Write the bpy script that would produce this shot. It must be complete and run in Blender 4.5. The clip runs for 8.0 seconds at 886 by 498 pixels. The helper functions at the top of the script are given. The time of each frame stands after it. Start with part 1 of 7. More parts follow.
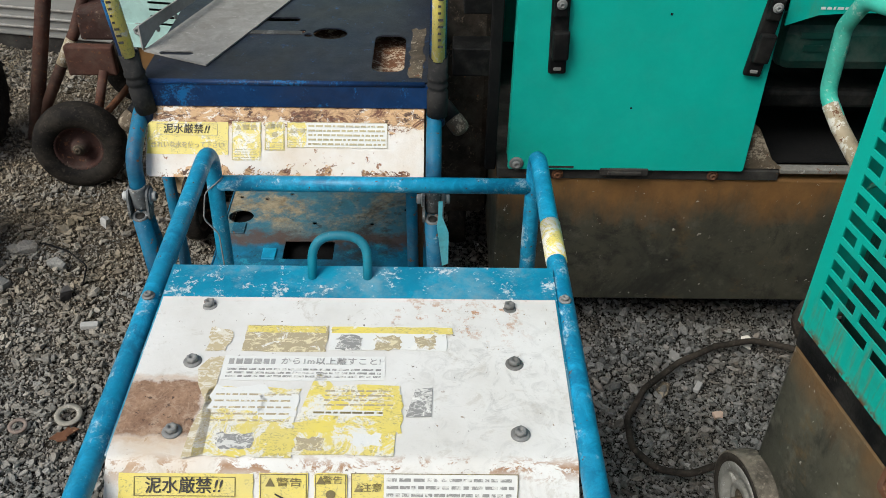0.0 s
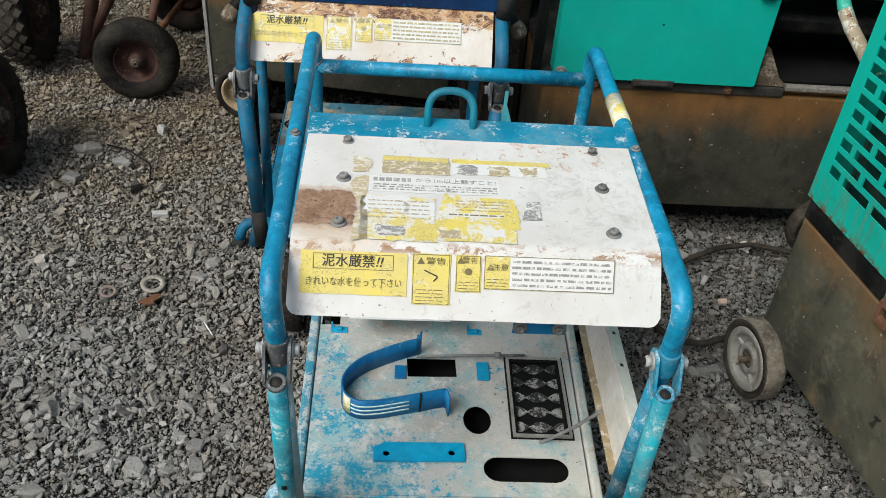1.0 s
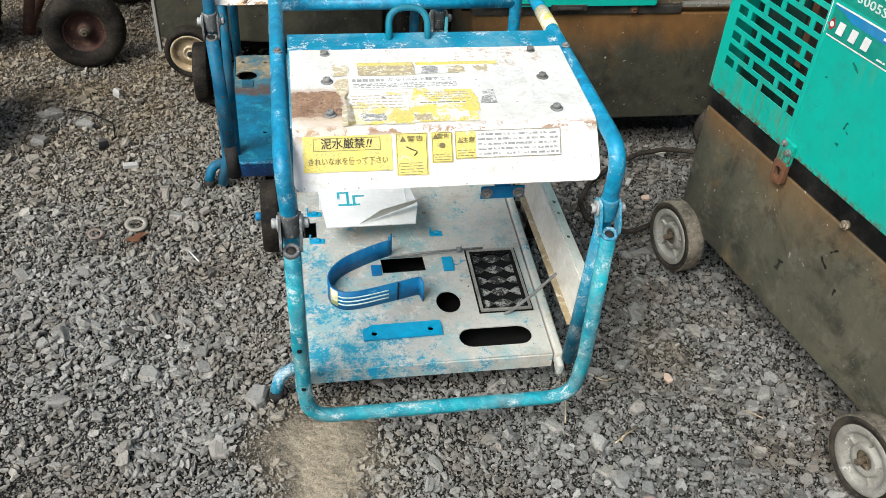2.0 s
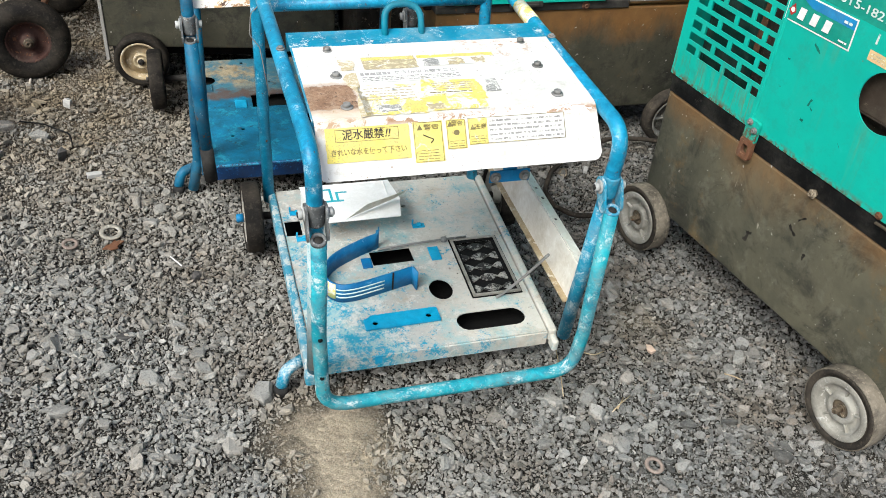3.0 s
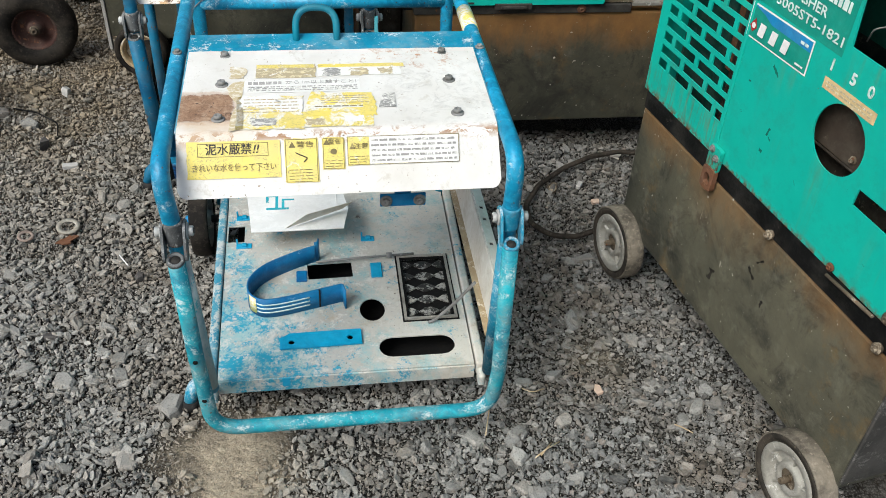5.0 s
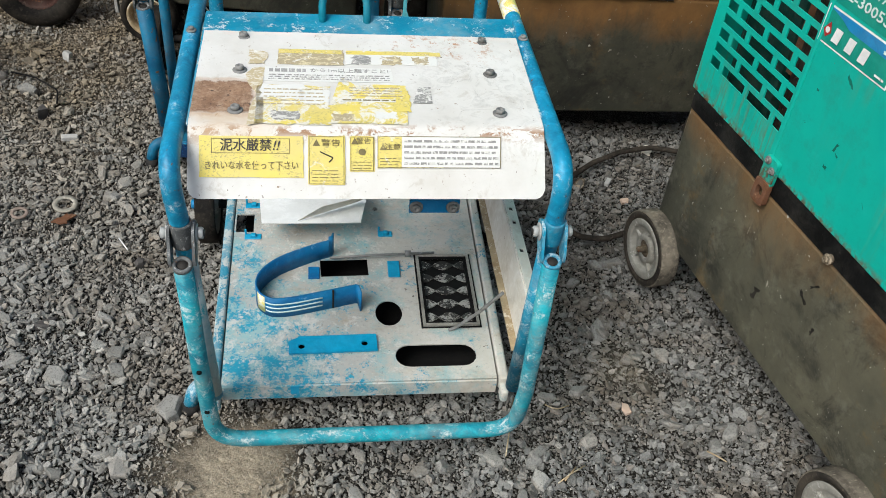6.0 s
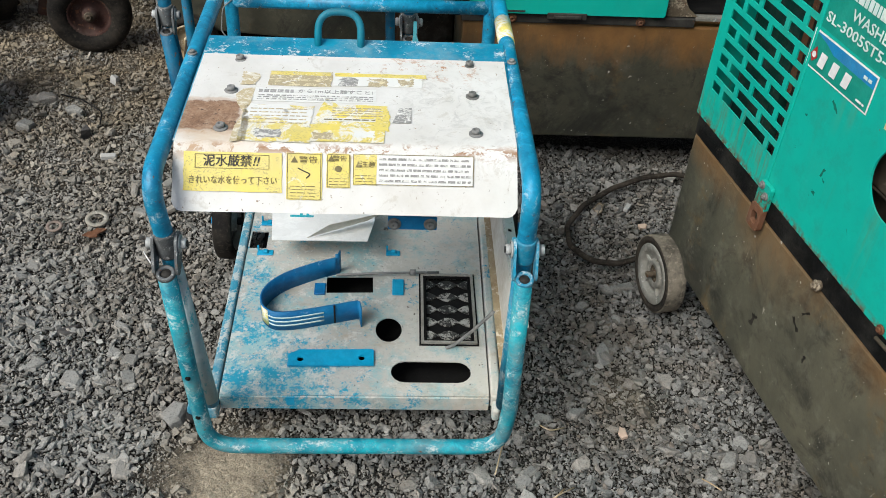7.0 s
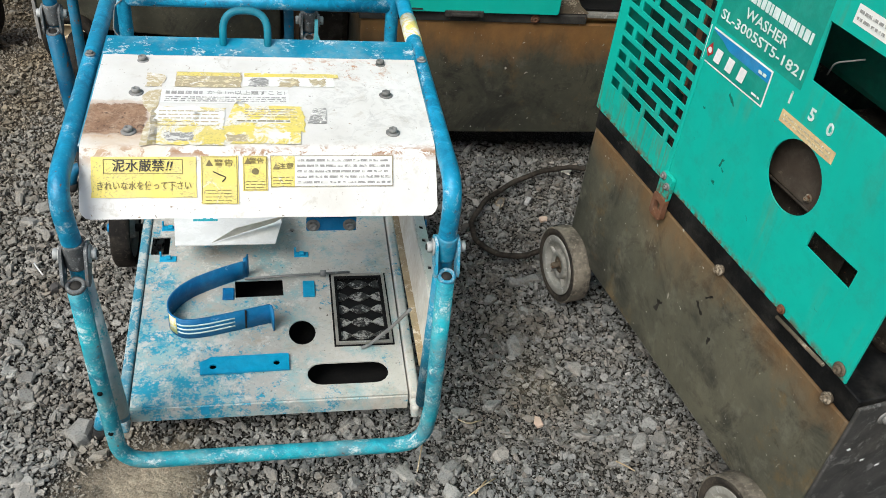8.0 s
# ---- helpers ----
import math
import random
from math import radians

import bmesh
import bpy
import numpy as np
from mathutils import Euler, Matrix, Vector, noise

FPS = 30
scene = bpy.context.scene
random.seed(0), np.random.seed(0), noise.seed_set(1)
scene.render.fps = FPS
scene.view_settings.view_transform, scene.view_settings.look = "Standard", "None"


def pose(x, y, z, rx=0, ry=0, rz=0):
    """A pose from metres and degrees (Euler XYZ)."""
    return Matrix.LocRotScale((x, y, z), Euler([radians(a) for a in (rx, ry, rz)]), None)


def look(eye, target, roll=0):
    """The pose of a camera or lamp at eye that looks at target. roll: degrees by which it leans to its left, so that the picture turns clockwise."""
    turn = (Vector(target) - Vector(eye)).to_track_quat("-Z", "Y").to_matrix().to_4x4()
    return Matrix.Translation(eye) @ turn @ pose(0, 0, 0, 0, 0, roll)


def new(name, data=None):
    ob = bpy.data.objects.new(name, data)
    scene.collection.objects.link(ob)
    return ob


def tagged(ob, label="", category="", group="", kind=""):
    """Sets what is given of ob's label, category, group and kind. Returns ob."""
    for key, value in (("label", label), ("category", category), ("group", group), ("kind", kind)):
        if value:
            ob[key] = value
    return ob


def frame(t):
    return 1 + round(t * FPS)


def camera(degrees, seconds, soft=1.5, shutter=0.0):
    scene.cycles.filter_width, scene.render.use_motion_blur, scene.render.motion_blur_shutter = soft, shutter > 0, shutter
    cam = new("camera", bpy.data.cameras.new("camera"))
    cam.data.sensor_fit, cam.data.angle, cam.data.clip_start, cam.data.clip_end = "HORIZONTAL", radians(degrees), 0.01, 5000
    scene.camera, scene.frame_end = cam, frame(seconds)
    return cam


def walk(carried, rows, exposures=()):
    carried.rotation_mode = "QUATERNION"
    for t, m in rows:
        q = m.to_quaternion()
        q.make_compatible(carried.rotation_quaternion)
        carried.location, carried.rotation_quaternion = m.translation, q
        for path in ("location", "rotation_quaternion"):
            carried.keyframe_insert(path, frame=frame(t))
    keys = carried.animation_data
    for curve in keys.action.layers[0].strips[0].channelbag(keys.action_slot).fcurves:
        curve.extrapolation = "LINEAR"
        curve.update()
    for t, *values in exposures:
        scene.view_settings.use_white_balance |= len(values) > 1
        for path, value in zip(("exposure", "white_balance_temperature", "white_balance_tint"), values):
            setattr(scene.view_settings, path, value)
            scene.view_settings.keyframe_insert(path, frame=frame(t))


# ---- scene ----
cam = camera(53.1, 8.0, soft=0.8)
PATH = [
    (0, (0.026, 0.117, 1.386), (0.048, 1.709, 0.177), 1.1),
    (0.1, (-0.008, 0.101, 1.384), (0.072, 1.699, 0.172), 1.0),
    (0.2, (-0.038, 0.086, 1.376), (0.108, 1.652, 0.118), 1.1),
    (0.3, (-0.073, 0.066, 1.373), (0.111, 1.609, 0.105), 0.9),
    (0.5, (-0.128, 0.014, 1.372), (0.038, 1.555, 0.108), 2.5),
    (0.7, (-0.17, -0.05, 1.377), (-0.107, 1.492, 0.21), 3.9),
    (0.8, (-0.175, -0.097, 1.375), (-0.112, 1.447, 0.248), 5.1),
    (0.9, (-0.18, -0.148, 1.368), (-0.08, 1.419, 0.203), 5.7),
    (1, (-0.182, -0.198, 1.366), (-0.059, 1.372, 0.133), 5.1),
    (1.1, (-0.186, -0.255, 1.363), (-0.034, 1.301, 0.073), 4.9),
    (1.2, (-0.191, -0.307, 1.362), (-0.044, 1.275, 0.064), 3.7),
    (1.3, (-0.193, -0.339, 1.365), (-0.022, 1.207, 0.053), 3.7),
    (1.4, (-0.195, -0.368, 1.365), (0.001, 1.158, 0.065), 3.4),
    (1.5, (-0.204, -0.396, 1.373), (0.004, 1.119, 0.085), 3.1),
    (1.7, (-0.233, -0.445, 1.382), (0.001, 1.089, 0.119), 3.5),
    (2.8, (-0.47, -0.511, 1.375), (0.022, 0.984, 0.142), 4.5),
    (3, (-0.495, -0.516, 1.374), (0.02, 0.981, 0.151), 5.7),
    (3.2, (-0.498, -0.507, 1.368), (0.038, 0.969, 0.113), 6.2),
    (3.3, (-0.492, -0.502, 1.367), (0.046, 0.989, 0.123), 6.1),
    (3.5, (-0.471, -0.503, 1.371), (0.062, 0.992, 0.155), 6.0),
    (3.7, (-0.417, -0.496, 1.377), (0.022, 0.999, 0.156), 3.1),
    (3.8, (-0.381, -0.491, 1.376), (0.023, 1.015, 0.181), 2.7),
    (4, (-0.275, -0.485, 1.373), (0.14, 1.029, 0.134), 4.0),
    (4.1, (-0.226, -0.477, 1.376), (0.189, 1.016, 0.145), 4.8),
    (4.2, (-0.181, -0.475, 1.387), (0.212, 1.023, 0.17), 4.8),
    (4.3, (-0.153, -0.481, 1.389), (0.176, 1.048, 0.199), 4.7),
    (4.5, (-0.114, -0.479, 1.385), (0.186, 1.058, 0.141), 5.4),
    (4.7, (-0.094, -0.48, 1.382), (0.171, 1.056, 0.128), 3.4),
    (5.8, (-0.127, -0.32, 1.348), (0.143, 1.18, 0.053), 5.0),
    (6, (-0.132, -0.31, 1.339), (0.138, 1.174, 0.026), 6.4),
    (6.1, (-0.12, -0.307, 1.33), (0.171, 1.168, -0.029), 5.3),
    (6.2, (-0.111, -0.296, 1.345), (0.166, 1.193, -0.058), 4.3),
    (6.3, (-0.097, -0.302, 1.33), (0.136, 1.205, -0.012), 4.9),
    (6.4, (-0.087, -0.306, 1.344), (0.099, 1.236, 0.055), 5.2),
    (6.5, (-0.073, -0.31, 1.348), (0.098, 1.222, 0.074), 5.8),
    (6.7, (-0.045, -0.325, 1.354), (0.092, 1.206, 0.057), 5.2),
    (6.8, (-0.031, -0.331, 1.355), (0.096, 1.2, 0.051), 4.6),
    (6.9, (-0.015, -0.339, 1.356), (0.103, 1.188, 0.063), 3.8),
    (7, (0.009, -0.356, 1.356), (0.112, 1.181, 0.081), 3.5),
    (7.1, (0.021, -0.367, 1.362), (0.126, 1.177, 0.115), 3.8),
    (7.2, (0.036, -0.374, 1.365), (0.164, 1.15, 0.123), 4.4),
    (7.4, (0.058, -0.38, 1.374), (0.259, 1.134, 0.092), 6.4),
    (7.5, (0.077, -0.391, 1.36), (0.274, 1.104, 0.046), 5.1),
    (7.7, (0.046, -0.387, 1.36), (0.199, 1.128, 0.07), 3.7),
    (7.8, (0.025, -0.375, 1.373), (0.251, 1.138, 0.091), 6.5),
    (8, (-0.046, -0.351, 1.356), (0.317, 1.157, 0.094), 7.5),
]
walk(cam, [(t, look(eye, target, roll)) for t, eye, target, roll in PATH],
     [(0.0, 0.15), (1.0, 0.15), (1.5, 0.25), (1.7, 0.4), (2.8, 0.69), (3.5, 0.74), (4.5, 0.54), (6.0, 0.30), (7.0, 0.30), (8.0, 0.44)])

# ---- light: bright overcast daylight ----
world = bpy.data.worlds.new("sky")
scene.world = world
world.use_nodes = True
wn = world.node_tree.nodes
wn.clear()
sky = wn.new("ShaderNodeTexSky")
sky.sky_type, sky.sun_disc = "NISHITA", False
sky.sun_elevation, sky.sun_rotation = radians(50), radians(227)
sky.air_density, sky.dust_density, sky.ozone_density = 1.0, 4.0, 1.0
sky_bg = wn.new("ShaderNodeBackground")
sky_bg.inputs["Strength"].default_value = 0.098
sky_out = wn.new("ShaderNodeOutputWorld")
world.node_tree.links.new(sky.outputs[0], sky_bg.inputs[0])
world.node_tree.links.new(sky_bg.outputs[0], sky_out.inputs[0])
sun_data = bpy.data.lights.new("sun", "SUN")
sun_data.energy, sun_data.angle, sun_data.color = 2.4, radians(32), (0.955, 1.0, 0.985)
sun = new("sun", sun_data)
sun.matrix_world = look((-2.7, -2.5, 4.4), (0, 0, 0))


# ---- materials ----
class Mat:
    """A small builder of node materials in object space, in metres."""

    def __init__(self, name, rough=0.6, metal=0.0):
        self.m = bpy.data.materials.new(name)
        self.m.use_nodes = True
        self.t = self.m.node_tree
        self.b = self.t.nodes["Principled BSDF"]
        self.b.inputs["Roughness"].default_value = rough
        self.b.inputs["Metallic"].default_value = metal
        co = self.t.nodes.new("ShaderNodeTexCoord")
        self.co = co.outputs["Object"]
        self.info = None

    def node(self, kind, **values):
        n = self.t.nodes.new(kind)
        for k, v in values.items():
            n.inputs[k].default_value = v
        return n

    def link(self, a, b):
        self.t.links.new(a, b)

    def shifted(self):
        """Object space shifted by each object's own random number."""
        info = self.node("ShaderNodeObjectInfo")
        add = self.node("ShaderNodeVectorMath")
        mul = self.node("ShaderNodeMath")
        mul.operation = "MULTIPLY"
        mul.inputs[1].default_value = 37.0
        self.link(info.outputs["Random"], mul.inputs[0])
        self.link(self.co, add.inputs[0])
        self.link(mul.outputs[0], add.inputs[1])
        self.co = add.outputs[0]
        return self

    def noise(self, scale, detail=4.0, rough=0.6, stretch=None, warp=0.0):
        n = self.node("ShaderNodeTexNoise", Scale=scale, Detail=detail, Roughness=rough, Distortion=warp)
        src = self.co
        if stretch:
            mp = self.node("ShaderNodeMapping")
            mp.inputs["Scale"].default_value = stretch
            self.link(src, mp.inputs[0])
            src = mp.outputs[0]
        self.link(src, n.inputs["Vector"])
        return n.outputs["Fac"]

    def step(self, fac, lo, hi):
        n = self.node("ShaderNodeMapRange")
        n.inputs["From Min"].default_value, n.inputs["From Max"].default_value = lo, hi
        self.link(fac, n.inputs["Value"])
        return n.outputs["Result"]

    def math(self, op, a, b):
        n = self.node("ShaderNodeMath")
        n.operation = op
        for i, v in enumerate((a, b)):
            if isinstance(v, (int, float)):
                n.inputs[i].default_value = v
            else:
                self.link(v, n.inputs[i])
        return n.outputs[0]

    def mix(self, fac, a, b):
        n = self.node("ShaderNodeMix")
        n.data_type = "RGBA"
        if isinstance(fac, (int, float)):
            n.inputs[0].default_value = fac
        else:
            self.link(fac, n.inputs[0])
        for i, v in ((6, a), (7, b)):
            if isinstance(v, tuple):
                n.inputs[i].default_value = (*v, 1)
            else:
                self.link(v, n.inputs[i])
        return n.outputs[2]

    def axis(self, k):
        n = self.node("ShaderNodeSeparateXYZ")
        self.link(self.co, n.inputs[0])
        return n.outputs[k]

    def color(self, c):
        if isinstance(c, tuple):
            self.b.inputs["Base Color"].default_value = (*c, 1)
        else:
            self.link(c, self.b.inputs["Base Color"])
        return self

    def rough(self, fac, lo, hi):
        n = self.node("ShaderNodeMapRange")
        n.inputs["To Min"].default_value, n.inputs["To Max"].default_value = lo, hi
        self.link(fac, n.inputs["Value"])
        self.link(n.outputs[0], self.b.inputs["Roughness"])
        return self

    def bump(self, fac, strength=0.3, distance=0.002):
        n = self.node("ShaderNodeBump", Strength=strength, Distance=distance)
        self.link(fac, n.inputs["Height"])
        self.link(n.outputs[0], self.b.inputs["Normal"])
        return self

    def box_mask(self, x0, x1, y0, y1, soft=0.008, wobble=0.02, scale=40.0):
        """A ragged rectangle in the object's x and y."""
        wob = self.math("MULTIPLY", self.math("SUBTRACT", self.noise(scale, 5, 0.65), 0.5), wobble * 2)
        out = None
        for k, lo, hi in ((0, x0, x1), (1, y0, y1)):
            v = self.math("ADD", self.axis(k), wob)
            a, b = self.step(v, lo - soft, lo + soft), self.step(v, hi + soft, hi - soft)
            ab = self.math("MULTIPLY", a, b)
            out = ab if out is None else self.math("MULTIPLY", out, ab)
        return out


def painted(name, base, dark=None, pale=(0.5, 0.52, 0.5), pale_at=0.6, rust_at=0.68, rough=0.45, grime=(0.12, 0.11, 0.09), grime_amount=0.35, scale=1.0, smear=0.35, gloss=0.3, grain=None, soft=0.05):
    """Old paint: tone shifts, smeared and chalky scuffs, grime and rust chips."""
    m = Mat(name).shifted()
    dark = dark or tuple(c * 0.6 for c in base)
    c = m.mix(m.step(m.noise(9 * scale, 5, 0.65), 0.38, 0.64), base, dark)
    light = tuple(min(1.0, x * 1.45 + 0.012) for x in base)
    c = m.mix(m.math("MULTIPLY", m.step(m.noise(26 * scale, 8, 0.75, warp=0.5), 0.46, 0.62), smear), c, light)
    c = m.mix(m.math("MULTIPLY", m.step(m.noise(13 * scale, 8, 0.75), 0.46, 0.68), grime_amount), c, grime)
    worn = m.math("ADD", m.noise(38 * scale, 9, 0.8, grain, 0.25), m.math("MULTIPLY", m.math("SUBTRACT", m.noise(260, 4, 0.7), 0.5), 0.30))
    scuff = m.step(worn, pale_at, pale_at + soft)
    c = m.mix(m.math("MULTIPLY", scuff, 0.9), c, pale)
    chips = m.step(m.noise(64 * scale, 6, 0.65), rust_at, rust_at + 0.03)
    c = m.mix(chips, c, m.mix(m.noise(300, 3), (0.08, 0.035, 0.018), (0.22, 0.095, 0.045)))
    m.color(c)
    m.rough(m.noise(30 * scale, 6, 0.7), rough - 0.15, rough + 0.3)
    m.bump(m.math("ADD", scuff, m.noise(220, 5, 0.7)), 0.35, 0.0012)
    m.b.inputs["Specular IOR Level"].default_value = gloss
    return m.m


def rubber_material(name, base, dust=(0.2, 0.18, 0.155), amount=0.5):
    m = Mat(name, 0.8).shifted()
    c = m.mix(m.math("MULTIPLY", m.step(m.noise(16, 6, 0.7), 0.4, 0.75), amount), base, dust)
    c = m.mix(m.math("MULTIPLY", m.step(m.noise(120, 4), 0.55, 0.75), amount), c, dust)
    m.color(c).bump(m.noise(140, 5), 0.4, 0.0015)
    m.b.inputs["Specular IOR Level"].default_value = 0.15
    return m.m


strap_deep = painted("clamp_blue_paint", (0.001, 0.165, 0.36), (0.001, 0.10, 0.26), pale=(0.15, 0.33, 0.5), pale_at=0.62, rust_at=0.72, rough=0.45, grime_amount=0.2)
blue_tube = painted("blue_tube_paint", (0.0, 0.255, 0.43), (0.0, 0.16, 0.30), pale=(0.60, 0.73, 0.76), pale_at=0.565, soft=0.13, rust_at=0.65, rough=0.36, grime=(0.01, 0.07, 0.10), grime_amount=0.4, scale=1.4, smear=0.75, gloss=0.5, grain=(0.5, 0.35, 0.5))
old_bed = painted("old_bed_blue_paint", (0.006, 0.12, 0.19), (0.01, 0.05, 0.09), pale=(0.12, 0.25, 0.28), pale_at=0.55, rust_at=0.62, rough=0.5, grime=(0.05, 0.045, 0.035), grime_amount=0.6)
blue_old_tube = painted("old_blue_tube_paint", (0.002, 0.14, 0.25), (0.002, 0.07, 0.15), pale=(0.3, 0.4, 0.42), pale_at=0.62, rust_at=0.62, rough=0.45, grime_amount=0.4)
smeared_sheet = painted("cloudy_blue_sheet", (0.0, 0.25, 0.39), (0.0, 0.18, 0.30), pale=(0.62, 0.68, 0.68), pale_at=0.565, rust_at=0.72, rough=0.55, grime=(0.26, 0.36, 0.38), grime_amount=0.75, scale=0.7, smear=0.4)
rail_crust = painted("cement_crusted_blue_rail", (0.06, 0.27, 0.36), (0.0, 0.19, 0.30), pale=(0.50, 0.51, 0.48), pale_at=0.50, rust_at=0.68, rough=0.6, grime=(0.36, 0.39, 0.38), grime_amount=0.9, scale=0.8, smear=0.3)
chalk_tube = painted("chalky_blue_tube_paint", (0.0, 0.25, 0.39), (0.0, 0.16, 0.27), pale=(0.60, 0.66, 0.66), pale_at=0.51, soft=0.13, rust_at=0.68, rough=0.5, grime=(0.26, 0.33, 0.33), grime_amount=0.5, scale=1.2, smear=0.6, gloss=0.4, grain=(0.5, 0.5, 0.35))
handle_chalk = painted("cement_smeared_handle_paint", (0.0, 0.31, 0.37), (0.0, 0.17, 0.24), pale=(0.60, 0.66, 0.64), pale_at=0.53, soft=0.12, rust_at=0.66, rough=0.5, grime=(0.20, 0.225, 0.20), grime_amount=0.65, scale=1.3, smear=0.7, gloss=0.45, grain=(0.35, 1.0, 0.45))
print_turquoise = painted("worn_turquoise_print", (0.0, 0.33, 0.42), (0.02, 0.40, 0.48), pale=(0.7, 0.75, 0.74), pale_at=0.58, rust_at=0.8, rough=0.5)
white_leg = painted("cement_white_leg", (0.44, 0.50, 0.50), (0.24, 0.40, 0.44), pale=(0.0, 0.31, 0.37), pale_at=0.535, soft=0.07, rust_at=0.7, rough=0.6, grime=(0.30, 0.31, 0.29), grime_amount=0.5, gloss=0.2, grain=(1.0, 1.0, 0.4))
eye_teal = painted("dark_turquoise_paint", (0.0, 0.20, 0.27), (0.0, 0.14, 0.21), pale=(0.3, 0.45, 0.48), pale_at=0.62, rust_at=0.66, rough=0.45, grime_amount=0.25)
tag_blue = painted("pale_tag_blue", (0.10, 0.48, 0.56), (0.06, 0.36, 0.44), pale=(0.6, 0.7, 0.7), pale_at=0.6, rust_at=0.8)
strap_blue = painted("strap_blue_paint", (0.0, 0.30, 0.50), (0.001, 0.22, 0.39), pale=(0.3, 0.42, 0.5), pale_at=0.7, rust_at=0.76, rough=0.38, grime_amount=0.1)
deep_blue = painted("deep_blue_paint", (0.014, 0.02, 0.034), (0.022, 0.022, 0.025), pale=(0.008, 0.08, 0.22), pale_at=0.61, rust_at=0.70, rough=0.4, grime=(0.03, 0.03, 0.035), grime_amount=0.5)
edge_blue = painted("deck_edge_blue", (0.005, 0.09, 0.22), (0.006, 0.03, 0.08), pale=(0.02, 0.30, 0.50), pale_at=0.50, rust_at=0.62, rough=0.4)
rim_blue = painted("deck_rim_blue", (0.003, 0.035, 0.12), (0.005, 0.016, 0.05), pale=(0.005, 0.13, 0.34), pale_at=0.55, rust_at=0.72, rough=0.4, scale=0.45, grime=(0.03, 0.03, 0.035), grime_amount=0.6)


def teal_flank():
    """Sun-faded teal enamel with rain streaks, scrapes and rust chips."""
    m = Mat("teal_enamel", 0.4)
    c = m.mix(m.step(m.noise(5, 5, 0.6), 0.35, 0.7), (0.002, 0.43, 0.335), (0.002, 0.365, 0.285))
    streak = m.step(m.noise(34, 6, 0.7, (1, 1, 0.07)), 0.52, 0.75)
    c = m.mix(m.math("MULTIPLY", m.math("MULTIPLY", streak, m.step(m.noise(4, 4), 0.40, 0.62)), 0.65), c, (0.13, 0.21, 0.10))
    c = m.mix(m.math("MULTIPLY", m.step(m.noise(22, 7, 0.75), 0.57, 0.75), 0.5), c, (0.02, 0.48, 0.40))
    drip = m.math("MULTIPLY", m.step(m.noise(60, 6, 0.7, (1, 1, 0.10)), 0.50, 0.62), m.math("MULTIPLY", m.step(m.axis(2), 0.60, 0.52), m.step(m.axis(1), 0.17, 0.23)))
    c = m.mix(m.math("MULTIPLY", drip, 0.6), c, (0.15, 0.13, 0.05))
    lower = m.math("MULTIPLY", m.step(m.axis(2), 0.492, 0.478), m.step(m.noise(48, 7, 0.75), 0.46, 0.54))
    c = m.mix(lower, c, (0.13, 0.06, 0.025))
    c = m.mix(m.math("MULTIPLY", m.step(m.noise(18, 8, 0.75), 0.5, 0.68), 0.4), c, (0.03, 0.24, 0.18))
    c = m.mix(m.step(m.noise(46, 6, 0.65, (1, 1, 0.6), 1.2), 0.705, 0.725), c, (0.02, 0.13, 0.10))
    c = m.mix(m.step(m.noise(70, 5, 0.6), 0.735, 0.755), c, (0.22, 0.10, 0.04))
    m.color(c).rough(m.noise(14, 5), 0.3, 0.65).bump(m.noise(40, 5), 0.12, 0.001)
    m.b.inputs["Specular IOR Level"].default_value = 0.28
    return m.m


teal = teal_flank()
teal_dark = painted("door_teal_paint", (0.002, 0.44, 0.345), (0.002, 0.40, 0.31), pale=(0.1, 0.45, 0.38), pale_at=0.8, rust_at=0.8, rough=0.4, grime_amount=0.06, smear=0.08)
oily_brown = painted("oily_brown_engine", (0.030, 0.023, 0.017), (0.012, 0.010, 0.008), pale=(0.13, 0.10, 0.07), pale_at=0.58, rust_at=0.66, rough=0.6, gloss=0.15)
dusty_tan = painted("dusty_brown_grime", (0.15, 0.115, 0.075), (0.06, 0.045, 0.03), pale=(0.36, 0.30, 0.22), pale_at=0.54, rust_at=0.62, rough=0.7)
bed_dark = painted("dark_inner_sheet", (0.022, 0.019, 0.016), (0.010, 0.009, 0.008), pale=(0.07, 0.06, 0.05), pale_at=0.6, rust_at=0.75, rough=0.55, gloss=0.15)
debris = painted("rust_flake_debris", (0.22, 0.10, 0.05), (0.10, 0.045, 0.025), pale=(0.62, 0.50, 0.36), pale_at=0.50, rust_at=0.58, rough=0.85, grime_amount=0.2, scale=1.4, gloss=0.1)
chipped_foot = painted("chipped_tan_paint", (0.42, 0.35, 0.24), (0.22, 0.165, 0.10), pale=(0.62, 0.60, 0.52), pale_at=0.52, rust_at=0.6, rough=0.6, gloss=0.15)
inner_green = painted("dark_green_enamel", (0.004, 0.14, 0.098), (0.003, 0.10, 0.07), pale=(0.06, 0.2, 0.15), pale_at=0.68, rust_at=0.72, rough=0.5, grime=(0.03, 0.04, 0.03), grime_amount=0.5)
duct_brown = painted("dusty_brown_duct", (0.060, 0.046, 0.034), (0.042, 0.032, 0.024), pale=(0.11, 0.09, 0.07), pale_at=0.62, rust_at=0.74, rough=0.7, grime_amount=0.3, gloss=0.15)
box_green = painted("oily_green_paint", (0.004, 0.040, 0.031), (0.003, 0.026, 0.020), pale=(0.08, 0.12, 0.1), pale_at=0.68, rust_at=0.72, rough=0.45)
handle_green = painted("pale_handle_green", (0.05, 0.45, 0.34), (0.03, 0.36, 0.27), pale=(0.35, 0.55, 0.45), pale_at=0.58, rust_at=0.66, rough=0.5)
